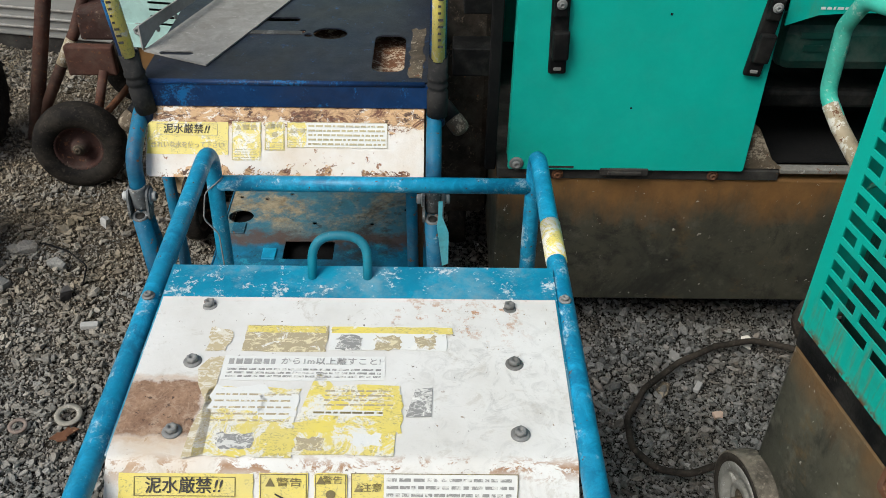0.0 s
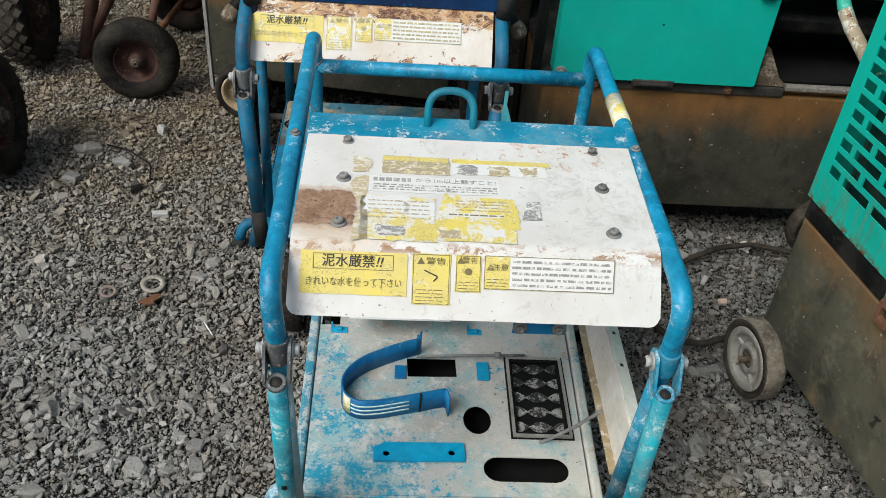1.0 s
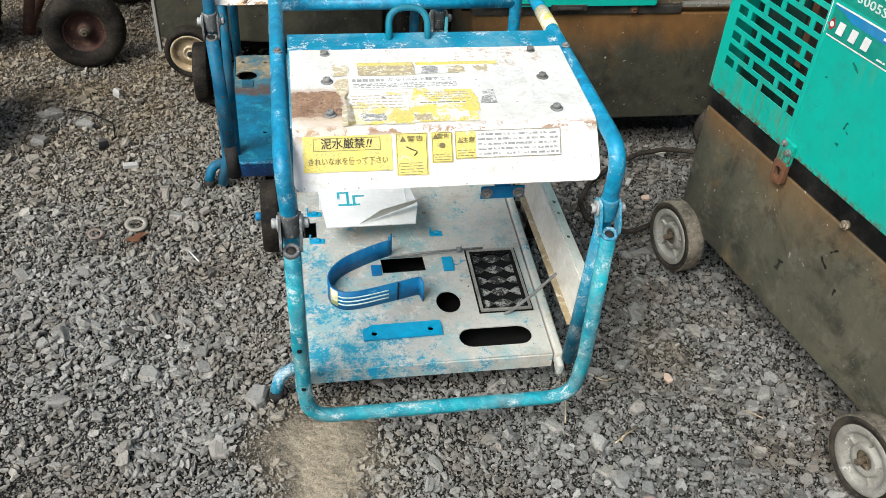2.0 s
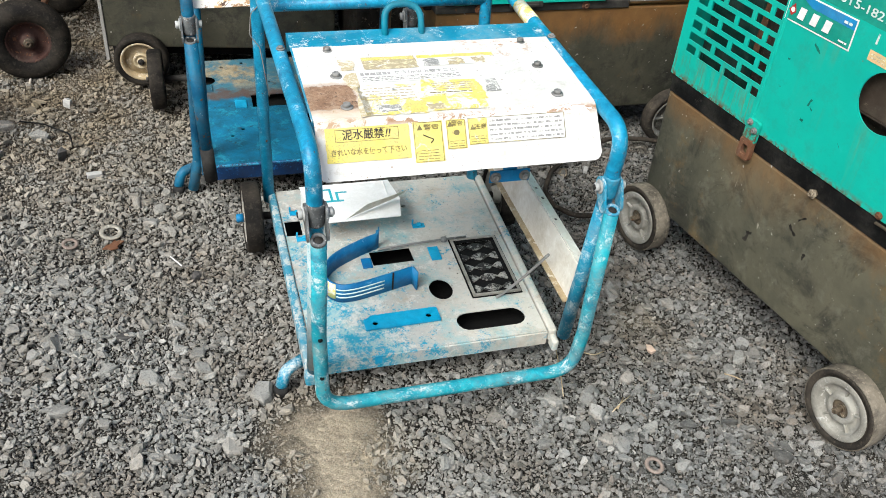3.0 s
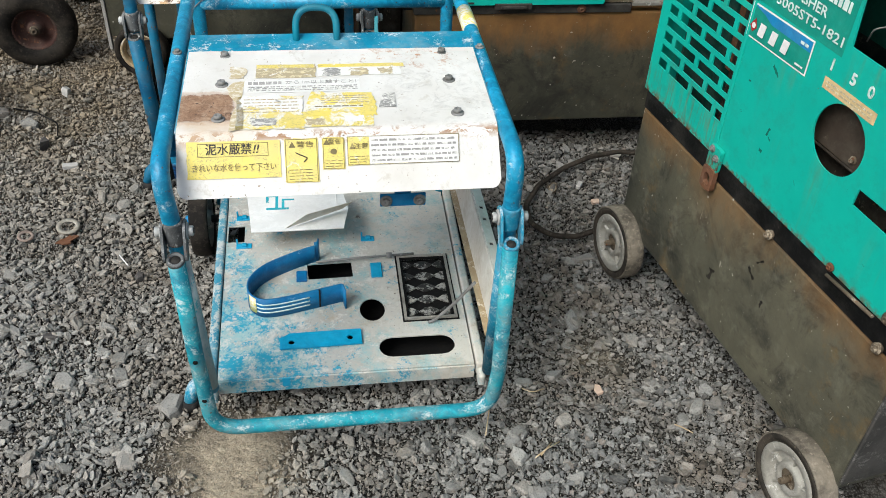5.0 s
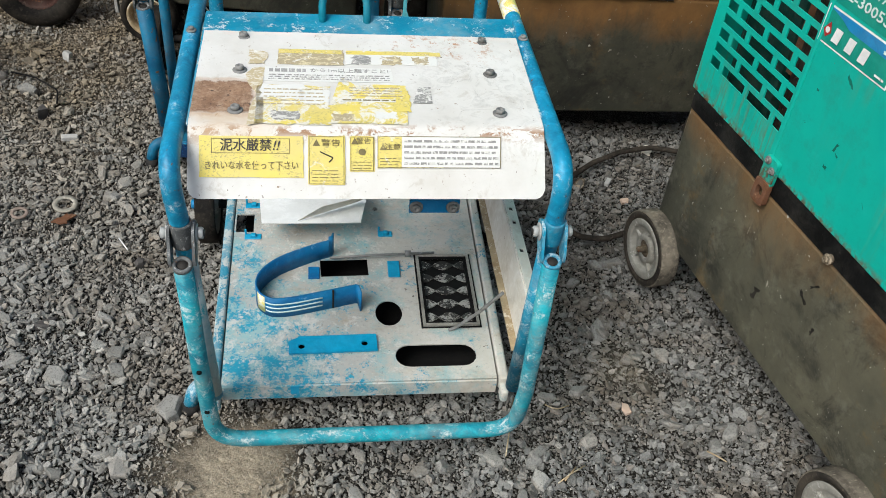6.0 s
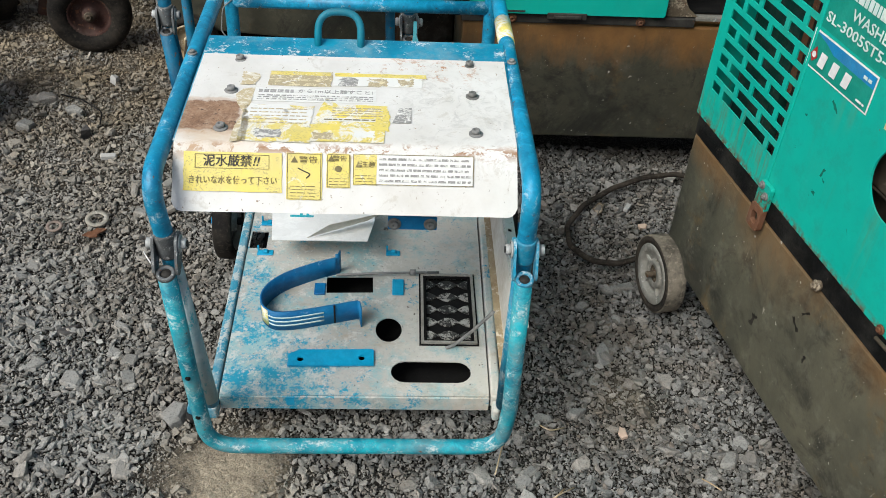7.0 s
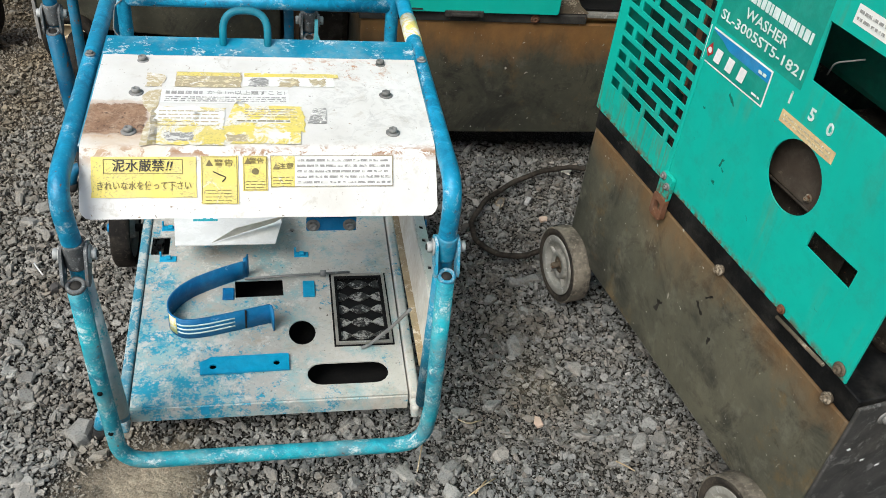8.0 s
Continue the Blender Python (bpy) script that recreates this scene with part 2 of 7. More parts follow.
teal_plate = painted("plate_green", (0.006, 0.27, 0.2), (0.005, 0.24, 0.18), pale_at=0.8, rust_at=0.8, rough=0.35, grime_amount=0.1)
pale_green = painted("pale_green_paint", (0.42, 0.62, 0.56), (0.36, 0.55, 0.5), pale=(0.7, 0.75, 0.7), pale_at=0.68, rust_at=0.7, rough=0.5)
brown_frame = painted("rusty_brown_frame", (0.085, 0.036, 0.024), (0.045, 0.022, 0.016), pale=(0.5, 0.45, 0.38), pale_at=0.72, rust_at=0.6, rough=0.7)
dark_steel = painted("dark_steel", (0.035, 0.033, 0.03), (0.02, 0.018, 0.017), pale=(0.12, 0.11, 0.1), pale_at=0.66, rust_at=0.66, rough=0.55, gloss=0.15)
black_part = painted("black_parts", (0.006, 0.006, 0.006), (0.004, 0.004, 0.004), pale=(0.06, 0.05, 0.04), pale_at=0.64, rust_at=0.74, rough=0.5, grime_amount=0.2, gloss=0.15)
grate_worn = painted("worn_black_grate", (0.03, 0.029, 0.027), (0.012, 0.012, 0.012), pale=(0.42, 0.41, 0.37), pale_at=0.51, rust_at=0.75, rough=0.5, grime_amount=0.3)
# black for seals, and for shade painted inside holes and recesses
pit_black = rubber_material("seal_and_shade_black", (0.006, 0.006, 0.006), (0.02, 0.018, 0.016), 0.4)
zinc = painted("zinc_bolts", (0.25, 0.25, 0.24), (0.13, 0.13, 0.12), pale=(0.45, 0.45, 0.43), pale_at=0.62, rust_at=0.64, rough=0.42, grime_amount=0.4)
pale_zinc = painted("pale_zinc_nuts", (0.42, 0.43, 0.42), (0.26, 0.27, 0.26), pale=(0.6, 0.6, 0.58), pale_at=0.6, rust_at=0.64, rough=0.4, grime_amount=0.3)
worn_steel = painted("worn_hinge_steel", (0.17, 0.18, 0.18), (0.07, 0.075, 0.075), pale=(0.5, 0.5, 0.48), pale_at=0.57, rust_at=0.62, rough=0.45, grime=(0.03, 0.03, 0.03), grime_amount=0.7, scale=2.0)
grey_plate = painted("grey_steel_plate", (0.31, 0.30, 0.28), (0.22, 0.21, 0.19), pale=(0.45, 0.44, 0.41), pale_at=0.60, rust_at=0.74, rough=0.5)
rust_mat = painted("rust", (0.16, 0.065, 0.03), (0.09, 0.04, 0.022), pale=(0.3, 0.18, 0.1), pale_at=0.6, rust_at=0.55, rough=0.85)
rim_white = painted("rim_paint", (0.35, 0.34, 0.30), (0.22, 0.21, 0.18), pale=(0.55, 0.54, 0.5), pale_at=0.58, rust_at=0.70, rough=0.6, grime_amount=0.75)
plate_grime = painted("dark_grey_end_plate", (0.06, 0.058, 0.054), (0.03, 0.03, 0.028), pale=(0.17, 0.165, 0.155), pale_at=0.56, rust_at=0.8, rough=0.5, grime_amount=0.3)
rim_web = painted("grimy_rim_web", (0.15, 0.145, 0.13), (0.07, 0.065, 0.055), pale=(0.36, 0.35, 0.32), pale_at=0.56, rust_at=0.66, rough=0.7)
rim_grey = painted("grimy_rim", (0.26, 0.25, 0.22), (0.15, 0.14, 0.12), pale=(0.5, 0.49, 0.45), pale_at=0.6, rust_at=0.62, rough=0.65, grime_amount=0.7)
rim_rust = painted("rusty_rim", (0.055, 0.022, 0.016), (0.03, 0.015, 0.012), pale=(0.26, 0.20, 0.15), pale_at=0.62, rust_at=0.6, rough=0.75)
cream_tan = painted("tan_stained_cream", (0.46, 0.37, 0.23), (0.34, 0.25, 0.14), pale=(0.66, 0.6, 0.48), pale_at=0.55, rust_at=0.66, rough=0.6)
cream = painted("cream_panel_paint", (0.76, 0.73, 0.65), (0.68, 0.63, 0.54), pale=(0.78, 0.76, 0.7), pale_at=0.6, rust_at=0.68, rough=0.6, grime=(0.4, 0.33, 0.2), grime_amount=0.5)
sign_white = painted("sign_white", (0.78, 0.78, 0.76), (0.7, 0.7, 0.68), pale_at=0.75, rust_at=0.82, rough=0.5, grime_amount=0.15)
sign_blue = painted("sign_blue", (0.01, 0.24, 0.50), (0.01, 0.19, 0.42), pale=(0.6, 0.65, 0.7), pale_at=0.66, rust_at=0.85, rough=0.4)
sign_red = painted("sign_red", (0.45, 0.02, 0.02), pale_at=0.8, rust_at=0.85)
grey_ink = painted("washed_out_grey_ink", (0.36, 0.355, 0.34), (0.48, 0.47, 0.45), pale=(0.66, 0.65, 0.6), pale_at=0.56, rust_at=0.9, rough=0.6, smear=0.0)
pale_ink = painted("bleached_ink", (0.42, 0.36, 0.2), (0.55, 0.48, 0.3), pale=(0.7, 0.66, 0.5), pale_at=0.55, rust_at=0.8, rough=0.6)
ink = painted("faded_ink", (0.03, 0.028, 0.025), (0.06, 0.055, 0.05), pale=(0.5, 0.45, 0.25), pale_at=0.74, rust_at=0.9, rough=0.6, smear=0.0)
brown_ink = painted("thin_brown_ink", (0.15, 0.12, 0.05), (0.26, 0.21, 0.09), pale=(0.66, 0.58, 0.25), pale_at=0.56, rust_at=0.8, rough=0.6, scale=1.6)
print_white = painted("white_print", (0.62, 0.72, 0.68), (0.5, 0.65, 0.6), pale=(0.1, 0.4, 0.33), pale_at=0.6, rust_at=0.9, rough=0.6, grime_amount=0.1)
beige_label = painted("beige_label", (0.64, 0.48, 0.25), (0.55, 0.4, 0.2), pale=(0.62, 0.55, 0.4), pale_at=0.6, rust_at=0.74, rough=0.6)


rubber = rubber_material("tyre_rubber", (0.009, 0.008, 0.007), (0.10, 0.082, 0.062), amount=0.4)
wheel_rubber = rubber_material("brown_dusty_tread", (0.075, 0.066, 0.052), (0.30, 0.26, 0.20), amount=0.95)
lug_rubber = rubber_material("dusty_lug_rubber", (0.030, 0.026, 0.021), (0.115, 0.095, 0.072), amount=0.6)
side_rubber = rubber_material("dark_tyre_sidewall", (0.022, 0.020, 0.017), (0.13, 0.105, 0.08), amount=0.6)
grip_black = rubber_material("grip_rubber", (0.02, 0.02, 0.02), amount=0.15)


def cover_white():
    """The white lid: bare rust by the edge, dirty scuffs, brown specks."""
    m = Mat("white_lid_paint", 0.5)
    c = m.mix(m.step(m.noise(9, 6, 0.65), 0.4, 0.72), (0.73, 0.72, 0.68), (0.62, 0.60, 0.55))
    scuff = m.math("MULTIPLY", m.step(m.noise(34, 9, 0.78, warp=1.4), 0.50, 0.62), m.box_mask(0.09, 0.25, -0.09, 0.11, 0.06, 0.05, 12))
    c = m.mix(m.math("MULTIPLY", scuff, 0.55), c, (0.40, 0.39, 0.36))
    c = m.mix(m.math("MULTIPLY", m.step(m.noise(30, 9, 0.78, warp=0.6), 0.555, 0.64), 0.5), c, (0.48, 0.44, 0.37))
    c = m.mix(m.step(m.noise(95, 6, 0.7, warp=0.5), 0.655, 0.68), c, (0.30, 0.23, 0.16))
    c = m.mix(m.step(m.noise(150, 4, 0.6), 0.70, 0.72), c, (0.12, 0.09, 0.065))
    edge = m.math("MULTIPLY", m.box_mask(-0.25, 0.26, -0.106, -0.093, 0.006, 0.008, 30), m.step(m.noise(52, 8, 0.78, (0.6, 1, 1), 0.6), 0.50, 0.55))
    c = m.mix(edge, c, m.mix(m.noise(60, 4), (0.22, 0.10, 0.045), (0.45, 0.27, 0.14)))
    top = m.math("MULTIPLY", m.box_mask(0.05, 0.20, 0.085, 0.15, 0.02, 0.02, 30), m.step(m.noise(55, 7, 0.75), 0.54, 0.60))
    c = m.mix(top, c, (0.46, 0.25, 0.13))
    tan = m.box_mask(-0.245, -0.125, -0.105, -0.05, 0.02, 0.03, 25)
    c = m.mix(m.math("MULTIPLY", m.math("MULTIPLY", tan, m.noise(30, 6, 0.7)), 1.0), c, (0.60, 0.43, 0.26))
    rust = m.box_mask(-0.26, -0.155, -0.066, 0.012, 0.003, 0.014, 45)
    rust_c = m.mix(m.step(m.noise(45, 9, 0.8), 0.35, 0.65), (0.15, 0.075, 0.042), (0.40, 0.25, 0.155))
    rust_c = m.mix(m.math("MULTIPLY", m.step(m.noise(60, 8, 0.8, warp=0.6), 0.48, 0.62), 0.7), rust_c, (0.50, 0.37, 0.26))
    rust_c = m.mix(m.step(m.noise(130, 5, 0.7), 0.60, 0.66), rust_c, (0.08, 0.045, 0.03))
    rim = m.math("SUBTRACT", m.box_mask(-0.27, -0.145, -0.075, 0.020, 0.003, 0.014, 45), rust)
    c = m.mix(m.math("MULTIPLY", rim, m.noise(60, 5)), c, (0.5, 0.33, 0.2))
    c = m.mix(rust, c, rust_c)
    m.color(c).rough(m.noise(20, 4), 0.35, 0.75).bump(m.math("ADD", m.noise(160, 3), m.math("MULTIPLY", rust, -1.5)), 0.25, 0.0012)
    return m.m


def flap_rusty():
    """The same lid, its upper and lower edges eaten by rust."""
    m = Mat("rusted_white_lid_paint", 0.6)
    c = m.mix(m.step(m.noise(12, 5), 0.4, 0.7), (0.76, 0.72, 0.66), (0.66, 0.57, 0.46))
    up = m.math("MULTIPLY", m.step(m.axis(2), 0.612, 0.645), 0.32)
    low = m.math("MULTIPLY", m.step(m.axis(2), 0.590, 0.560), 0.20)
    a = m.step(m.math("ADD", m.noise(30, 10, 0.82, (0.7, 1, 1), 0.3), up), 0.655, 0.69)
    b = m.step(m.math("ADD", m.noise(15, 8, 0.75, warp=0.4), low), 0.655, 0.675)
    r = m.mix(m.step(m.noise(34, 9, 0.82, (0.6, 1, 1), 0.6), 0.44, 0.54), (0.13, 0.045, 0.02), (0.58, 0.36, 0.18))
    r = m.mix(m.step(m.noise(55, 8, 0.8, (0.6, 1, 1), 0.8), 0.55, 0.58), r, (0.76, 0.71, 0.62))
    c = m.mix(m.math("MAXIMUM", a, b), c, r)
    c = m.mix(m.step(m.noise(60, 6, 0.7), 0.63, 0.66), c, (0.3, 0.15, 0.08))
    lost = m.math("MULTIPLY", m.math("MAXIMUM", a, b), m.step(m.noise(48, 7, 0.75, (0.6, 1, 1)), 0.55, 0.60))
    c = m.mix(lost, c, (0.07, 0.03, 0.015))
    m.color(c).bump(m.noise(120, 6, 0.7), 0.5, 0.002)
    return m.m


def sticker_yellow(name, worn_at=0.6):
    m = Mat(name, 0.5)
    c = m.mix(m.step(m.noise(20, 4), 0.35, 0.7), (0.78, 0.64, 0.13), (0.70, 0.59, 0.20))
    c = m.mix(m.step(m.noise(38, 8, 0.75, warp=0.8), worn_at, worn_at + 0.06), c, (0.76, 0.74, 0.66))
    c = m.mix(m.math("MULTIPLY", m.step(m.noise(70, 6, 0.75, warp=1.0), 0.60, 0.68), 0.7), c, (0.30, 0.25, 0.14))
    c = m.mix(m.math("MULTIPLY", m.step(m.noise(14, 5), 0.55, 0.75), 0.35), c, (0.5, 0.42, 0.2))
    ghost = m.math("MULTIPLY", m.step(m.noise(330, 3, 0.6, (1, 2.2, 1)), 0.54, 0.60), m.step(m.noise(36, 4), 0.47, 0.53))
    c = m.mix(m.math("MULTIPLY", ghost, 0.55), c, (0.28, 0.24, 0.13))
    m.color(c).bump(m.noise(90, 5, 0.7), 0.3, 0.0008)
    return m.m


def sticker_faded(name, a, b, worn_at=0.5):
    """A label of which little is left: ink ghosts over old glue."""
    m = Mat(name, 0.6)
    ghost = m.step(m.noise(85, 8, 0.75, (1, 1.6, 1), 0.8), worn_at, worn_at + 0.05)
    c = m.mix(ghost, a, b)
    c = m.mix(m.step(m.noise(40, 7, 0.75, warp=0.8), 0.56, 0.62), c, (0.78, 0.77, 0.72))
    m.color(c).bump(m.noise(90, 5, 0.7), 0.3, 0.0008)
    return m.m


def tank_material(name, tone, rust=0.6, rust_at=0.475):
    """Olive-brown oily steel: dark blotches, scratches, rust hanging from the upper rim and the near end; a low tone
    paints shade in.
    """
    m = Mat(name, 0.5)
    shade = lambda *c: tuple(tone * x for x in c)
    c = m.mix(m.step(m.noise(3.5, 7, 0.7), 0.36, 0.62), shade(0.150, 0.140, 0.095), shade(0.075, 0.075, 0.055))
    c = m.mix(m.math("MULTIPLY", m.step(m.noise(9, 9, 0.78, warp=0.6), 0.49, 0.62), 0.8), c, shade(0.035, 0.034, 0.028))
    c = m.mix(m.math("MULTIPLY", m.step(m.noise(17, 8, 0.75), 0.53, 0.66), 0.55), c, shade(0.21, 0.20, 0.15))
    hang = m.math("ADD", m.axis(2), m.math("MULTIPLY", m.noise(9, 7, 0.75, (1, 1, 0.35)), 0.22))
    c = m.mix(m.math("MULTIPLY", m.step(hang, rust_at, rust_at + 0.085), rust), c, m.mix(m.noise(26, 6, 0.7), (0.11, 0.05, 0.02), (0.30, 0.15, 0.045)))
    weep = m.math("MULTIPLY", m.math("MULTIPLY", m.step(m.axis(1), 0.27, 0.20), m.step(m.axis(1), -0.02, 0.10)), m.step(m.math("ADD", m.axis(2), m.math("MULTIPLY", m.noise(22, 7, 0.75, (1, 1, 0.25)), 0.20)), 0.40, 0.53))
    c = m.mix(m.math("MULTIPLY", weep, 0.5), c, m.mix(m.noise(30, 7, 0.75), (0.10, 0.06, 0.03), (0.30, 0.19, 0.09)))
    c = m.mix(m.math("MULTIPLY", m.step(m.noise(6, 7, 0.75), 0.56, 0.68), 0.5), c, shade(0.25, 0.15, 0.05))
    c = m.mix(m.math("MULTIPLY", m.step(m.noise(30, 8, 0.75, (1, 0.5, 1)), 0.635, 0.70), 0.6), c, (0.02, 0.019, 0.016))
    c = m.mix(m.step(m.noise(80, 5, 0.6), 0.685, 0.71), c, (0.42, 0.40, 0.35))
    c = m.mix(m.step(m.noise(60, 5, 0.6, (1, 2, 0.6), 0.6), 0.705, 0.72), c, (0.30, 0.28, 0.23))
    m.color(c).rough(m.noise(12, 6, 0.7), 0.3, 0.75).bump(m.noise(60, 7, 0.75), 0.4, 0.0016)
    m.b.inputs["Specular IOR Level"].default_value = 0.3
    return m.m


def tray_material():
    """Blue paint worn through a cement-grey crust, bluest at the front corner."""
    m = Mat("cement_dusted_tray", 0.6)
    side = m.step(m.math("ADD", m.axis(0), m.math("MULTIPLY", m.axis(1), 0.7)), 0.16, -0.22)
    c = m.mix(m.step(m.noise(7, 7, 0.7), 0.38, 0.66), (0.44, 0.43, 0.395), (0.34, 0.325, 0.285))
    c = m.mix(m.math("MULTIPLY", m.step(m.math("ADD", m.axis(0), m.math("MULTIPLY", m.noise(9, 7, 0.7), 0.18)), 0.10, 0.24), 0.8), c, m.mix(m.noise(20, 6, 0.7), (0.66, 0.64, 0.57), (0.52, 0.49, 0.42)))
    wash = m.math("ADD", m.noise(11, 9, 0.78), m.math("MULTIPLY", side, 0.10))
    c = m.mix(m.math("MULTIPLY", m.step(wash, 0.49, 0.62), 0.75), c, (0.20, 0.42, 0.45))
    fine = m.math("MULTIPLY", m.math("SUBTRACT", m.noise(150, 6, 0.75), 0.5), 0.4)
    core = m.math("ADD", m.math("ADD", m.noise(15, 10, 0.82), m.math("MULTIPLY", side, 0.12)), fine)
    c = m.mix(m.step(core, 0.575, 0.625), c, m.mix(m.noise(140, 5, 0.75), (0.0, 0.22, 0.37), (0.01, 0.32, 0.44)))
    c = m.mix(m.math("MULTIPLY", m.step(m.math("ADD", m.noise(26, 10, 0.82), fine), 0.53, 0.58), 0.85), c, (0.56, 0.545, 0.50))
    c = m.mix(m.math("MULTIPLY", m.step(m.noise(6, 7, 0.75, (1, 2, 1)), 0.54, 0.68), 0.5), c, (0.34, 0.25, 0.15))
    c = m.mix(m.math("MULTIPLY", m.step(m.noise(160, 6, 0.75), 0.58, 0.66), 0.5), c, (0.15, 0.17, 0.17))
    c = m.mix(m.step(m.noise(90, 5, 0.7), 0.66, 0.69), c, (0.09, 0.07, 0.055))
    m.color(c).rough(m.noise(20, 4), 0.45, 0.85).bump(m.noise(110, 8, 0.78), 0.5, 0.002)
    return m.m


def old_tray_material():
    """Blue enamel in front; tan cement crust, grey wash and a rusty band towards the back."""
    m = Mat("cement_crusted_blue_tray", 0.5)
    c = m.mix(m.step(m.noise(8, 8, 0.75), 0.38, 0.62), (0.0, 0.18, 0.33), (0.003, 0.075, 0.13))
    c = m.mix(m.math("MULTIPLY", m.step(m.noise(24, 9, 0.8), 0.52, 0.62), 0.6), c, (0.02, 0.34, 0.46))
    y = m.math("ADD", m.axis(1), m.math("MULTIPLY", m.math("SUBTRACT", m.noise(11, 8, 0.75), 0.5), 0.16))
    c = m.mix(m.math("MULTIPLY", m.step(y, 0.20, 0.26), 0.6), c, (0.06, 0.15, 0.17))
    left = m.step(m.math("ADD", m.axis(0), m.math("MULTIPLY", m.noise(9, 6, 0.7), 0.12)), 0.08, 0.0)
    crust = m.math("MULTIPLY", m.math("MULTIPLY", m.step(y, 0.24, 0.30), m.step(m.noise(7, 9, 0.78), 0.46, 0.56)), m.math("MAXIMUM", left, 0.75))
    c = m.mix(crust, c, m.mix(m.step(m.noise(60, 8, 0.8), 0.35, 0.65), (0.17, 0.125, 0.07), (0.40, 0.34, 0.23)))
    band = m.math("MULTIPLY", m.step(y, 0.205, 0.225), m.step(y, 0.265, 0.245))
    c = m.mix(m.math("MULTIPLY", band, 0.8), c, (0.11, 0.05, 0.025))
    c = m.mix(m.math("MULTIPLY", m.step(m.noise(45, 8, 0.78), 0.58, 0.64), 0.7), c, (0.03, 0.03, 0.03))
    dark = m.math("MULTIPLY", m.step(m.noise(6, 8, 0.75, warp=0.5), 0.52, 0.60), m.step(m.axis(0), 0.0, 0.10))
    c = m.mix(m.math("MULTIPLY", dark, 0.8), c, (0.035, 0.024, 0.016))
    m.color(c).rough(m.noise(20, 4), 0.35, 0.75).bump(m.noise(90, 8, 0.78), 0.45, 0.002)
    return m.m


tray_old = old_tray_material()


def sand_mask(m):
    """Two trodden sandy patches with ragged rims, a large and a small one."""
    small = m.math("MULTIPLY", m.box_mask(0.45, 0.52, 0.77, 0.90, 0.05, 0.10, 9), 0.7)
    return m.math("MAXIMUM", m.box_mask(-0.40, -0.19, 0.40, 0.74, 0.07, 0.16, 8), small)


def stone_material():
    """Crushed stone: a tone for each chip, pale dust on the trodden side, moist and dark by the tank, some of it
    painted shade.
    """
    m = Mat("crushed_stone", 0.92)
    geo = m.node("ShaderNodeNewGeometry")
    ramp = m.node("ShaderNodeValToRGB")
    e = ramp.color_ramp.elements
    e[0].position, e[0].color = 0.0, (0.035, 0.034, 0.032, 1)
    e[1].position, e[1].color = 1.0, (0.42, 0.405, 0.37, 1)
    for p, col in ((0.10, (0.085, 0.085, 0.080)), (0.35, (0.155, 0.155, 0.147)), (0.65, (0.225, 0.225, 0.213)), (0.86, (0.29, 0.288, 0.27)), (0.90, (0.20, 0.165, 0.135)), (0.95, (0.29, 0.285, 0.265))):
        x = e.new(p)
        x.color = (*col, 1)
    m.link(geo.outputs["Random Per Island"], ramp.inputs[0])
    # darker towards the tank: part moisture, part the machine's shade in the tone
    tank_side = m.step(m.math("ADD", m.axis(0), m.math("MULTIPLY", m.noise(2.3, 4), 0.35)), 0.08, 0.52)
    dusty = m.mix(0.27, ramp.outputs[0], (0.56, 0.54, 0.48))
    damp_shade = m.mix(0.12, ramp.outputs[0], (0.30, 0.30, 0.285))
    c = m.mix(tank_side, dusty, damp_shade)
    c = m.mix(m.math("MULTIPLY", m.step(m.noise(90, 8, 0.8), 0.45, 0.66), 0.34), c, (0.36, 0.345, 0.31))
    c = m.mix(m.math("MULTIPLY", m.step(m.noise(260, 6, 0.78), 0.51, 0.62), 0.55), c, (0.055, 0.052, 0.046))
    c = m.mix(m.math("MULTIPLY", m.step(m.noise(3.1, 7, 0.75), 0.47, 0.62), 0.45), c, (0.17, 0.128, 0.085))
    earth = m.math("MULTIPLY", m.math("MULTIPLY", m.step(m.math("ADD", m.axis(1), m.math("MULTIPLY", m.noise(2.6, 5, 0.65), 0.9)), 1.55, 2.5), m.step(m.axis(0), -0.3, -0.65)), 0.8)
    c = m.mix(m.math("MULTIPLY", earth, m.step(m.noise(7, 6, 0.7), 0.3, 0.6)), c, m.mix(geo.outputs["Random Per Island"], (0.13, 0.098, 0.060), (0.33, 0.262, 0.165)))
    # shadow of cart and machine on the ground behind, mixed into the chip colour
    rear_shade = m.math("MULTIPLY", m.step(m.math("ADD", m.axis(1), m.math("MULTIPLY", m.noise(4, 5, 0.65), 0.5)), 1.25, 1.62), m.step(m.axis(0), 0.12, 0.32))
    c = m.mix(m.math("MULTIPLY", rear_shade, 0.15), c, m.mix(geo.outputs["Random Per Island"], (0.025, 0.022, 0.019), (0.20, 0.18, 0.16)))
    c = m.mix(m.math("MULTIPLY", sand_mask(m), 0.65), c, (0.36, 0.30, 0.21))
    m.color(c).bump(m.noise(190, 8, 0.8), 0.8, 0.0022)
    m.b.inputs["Specular IOR Level"].default_value = 0.18
    return m.m


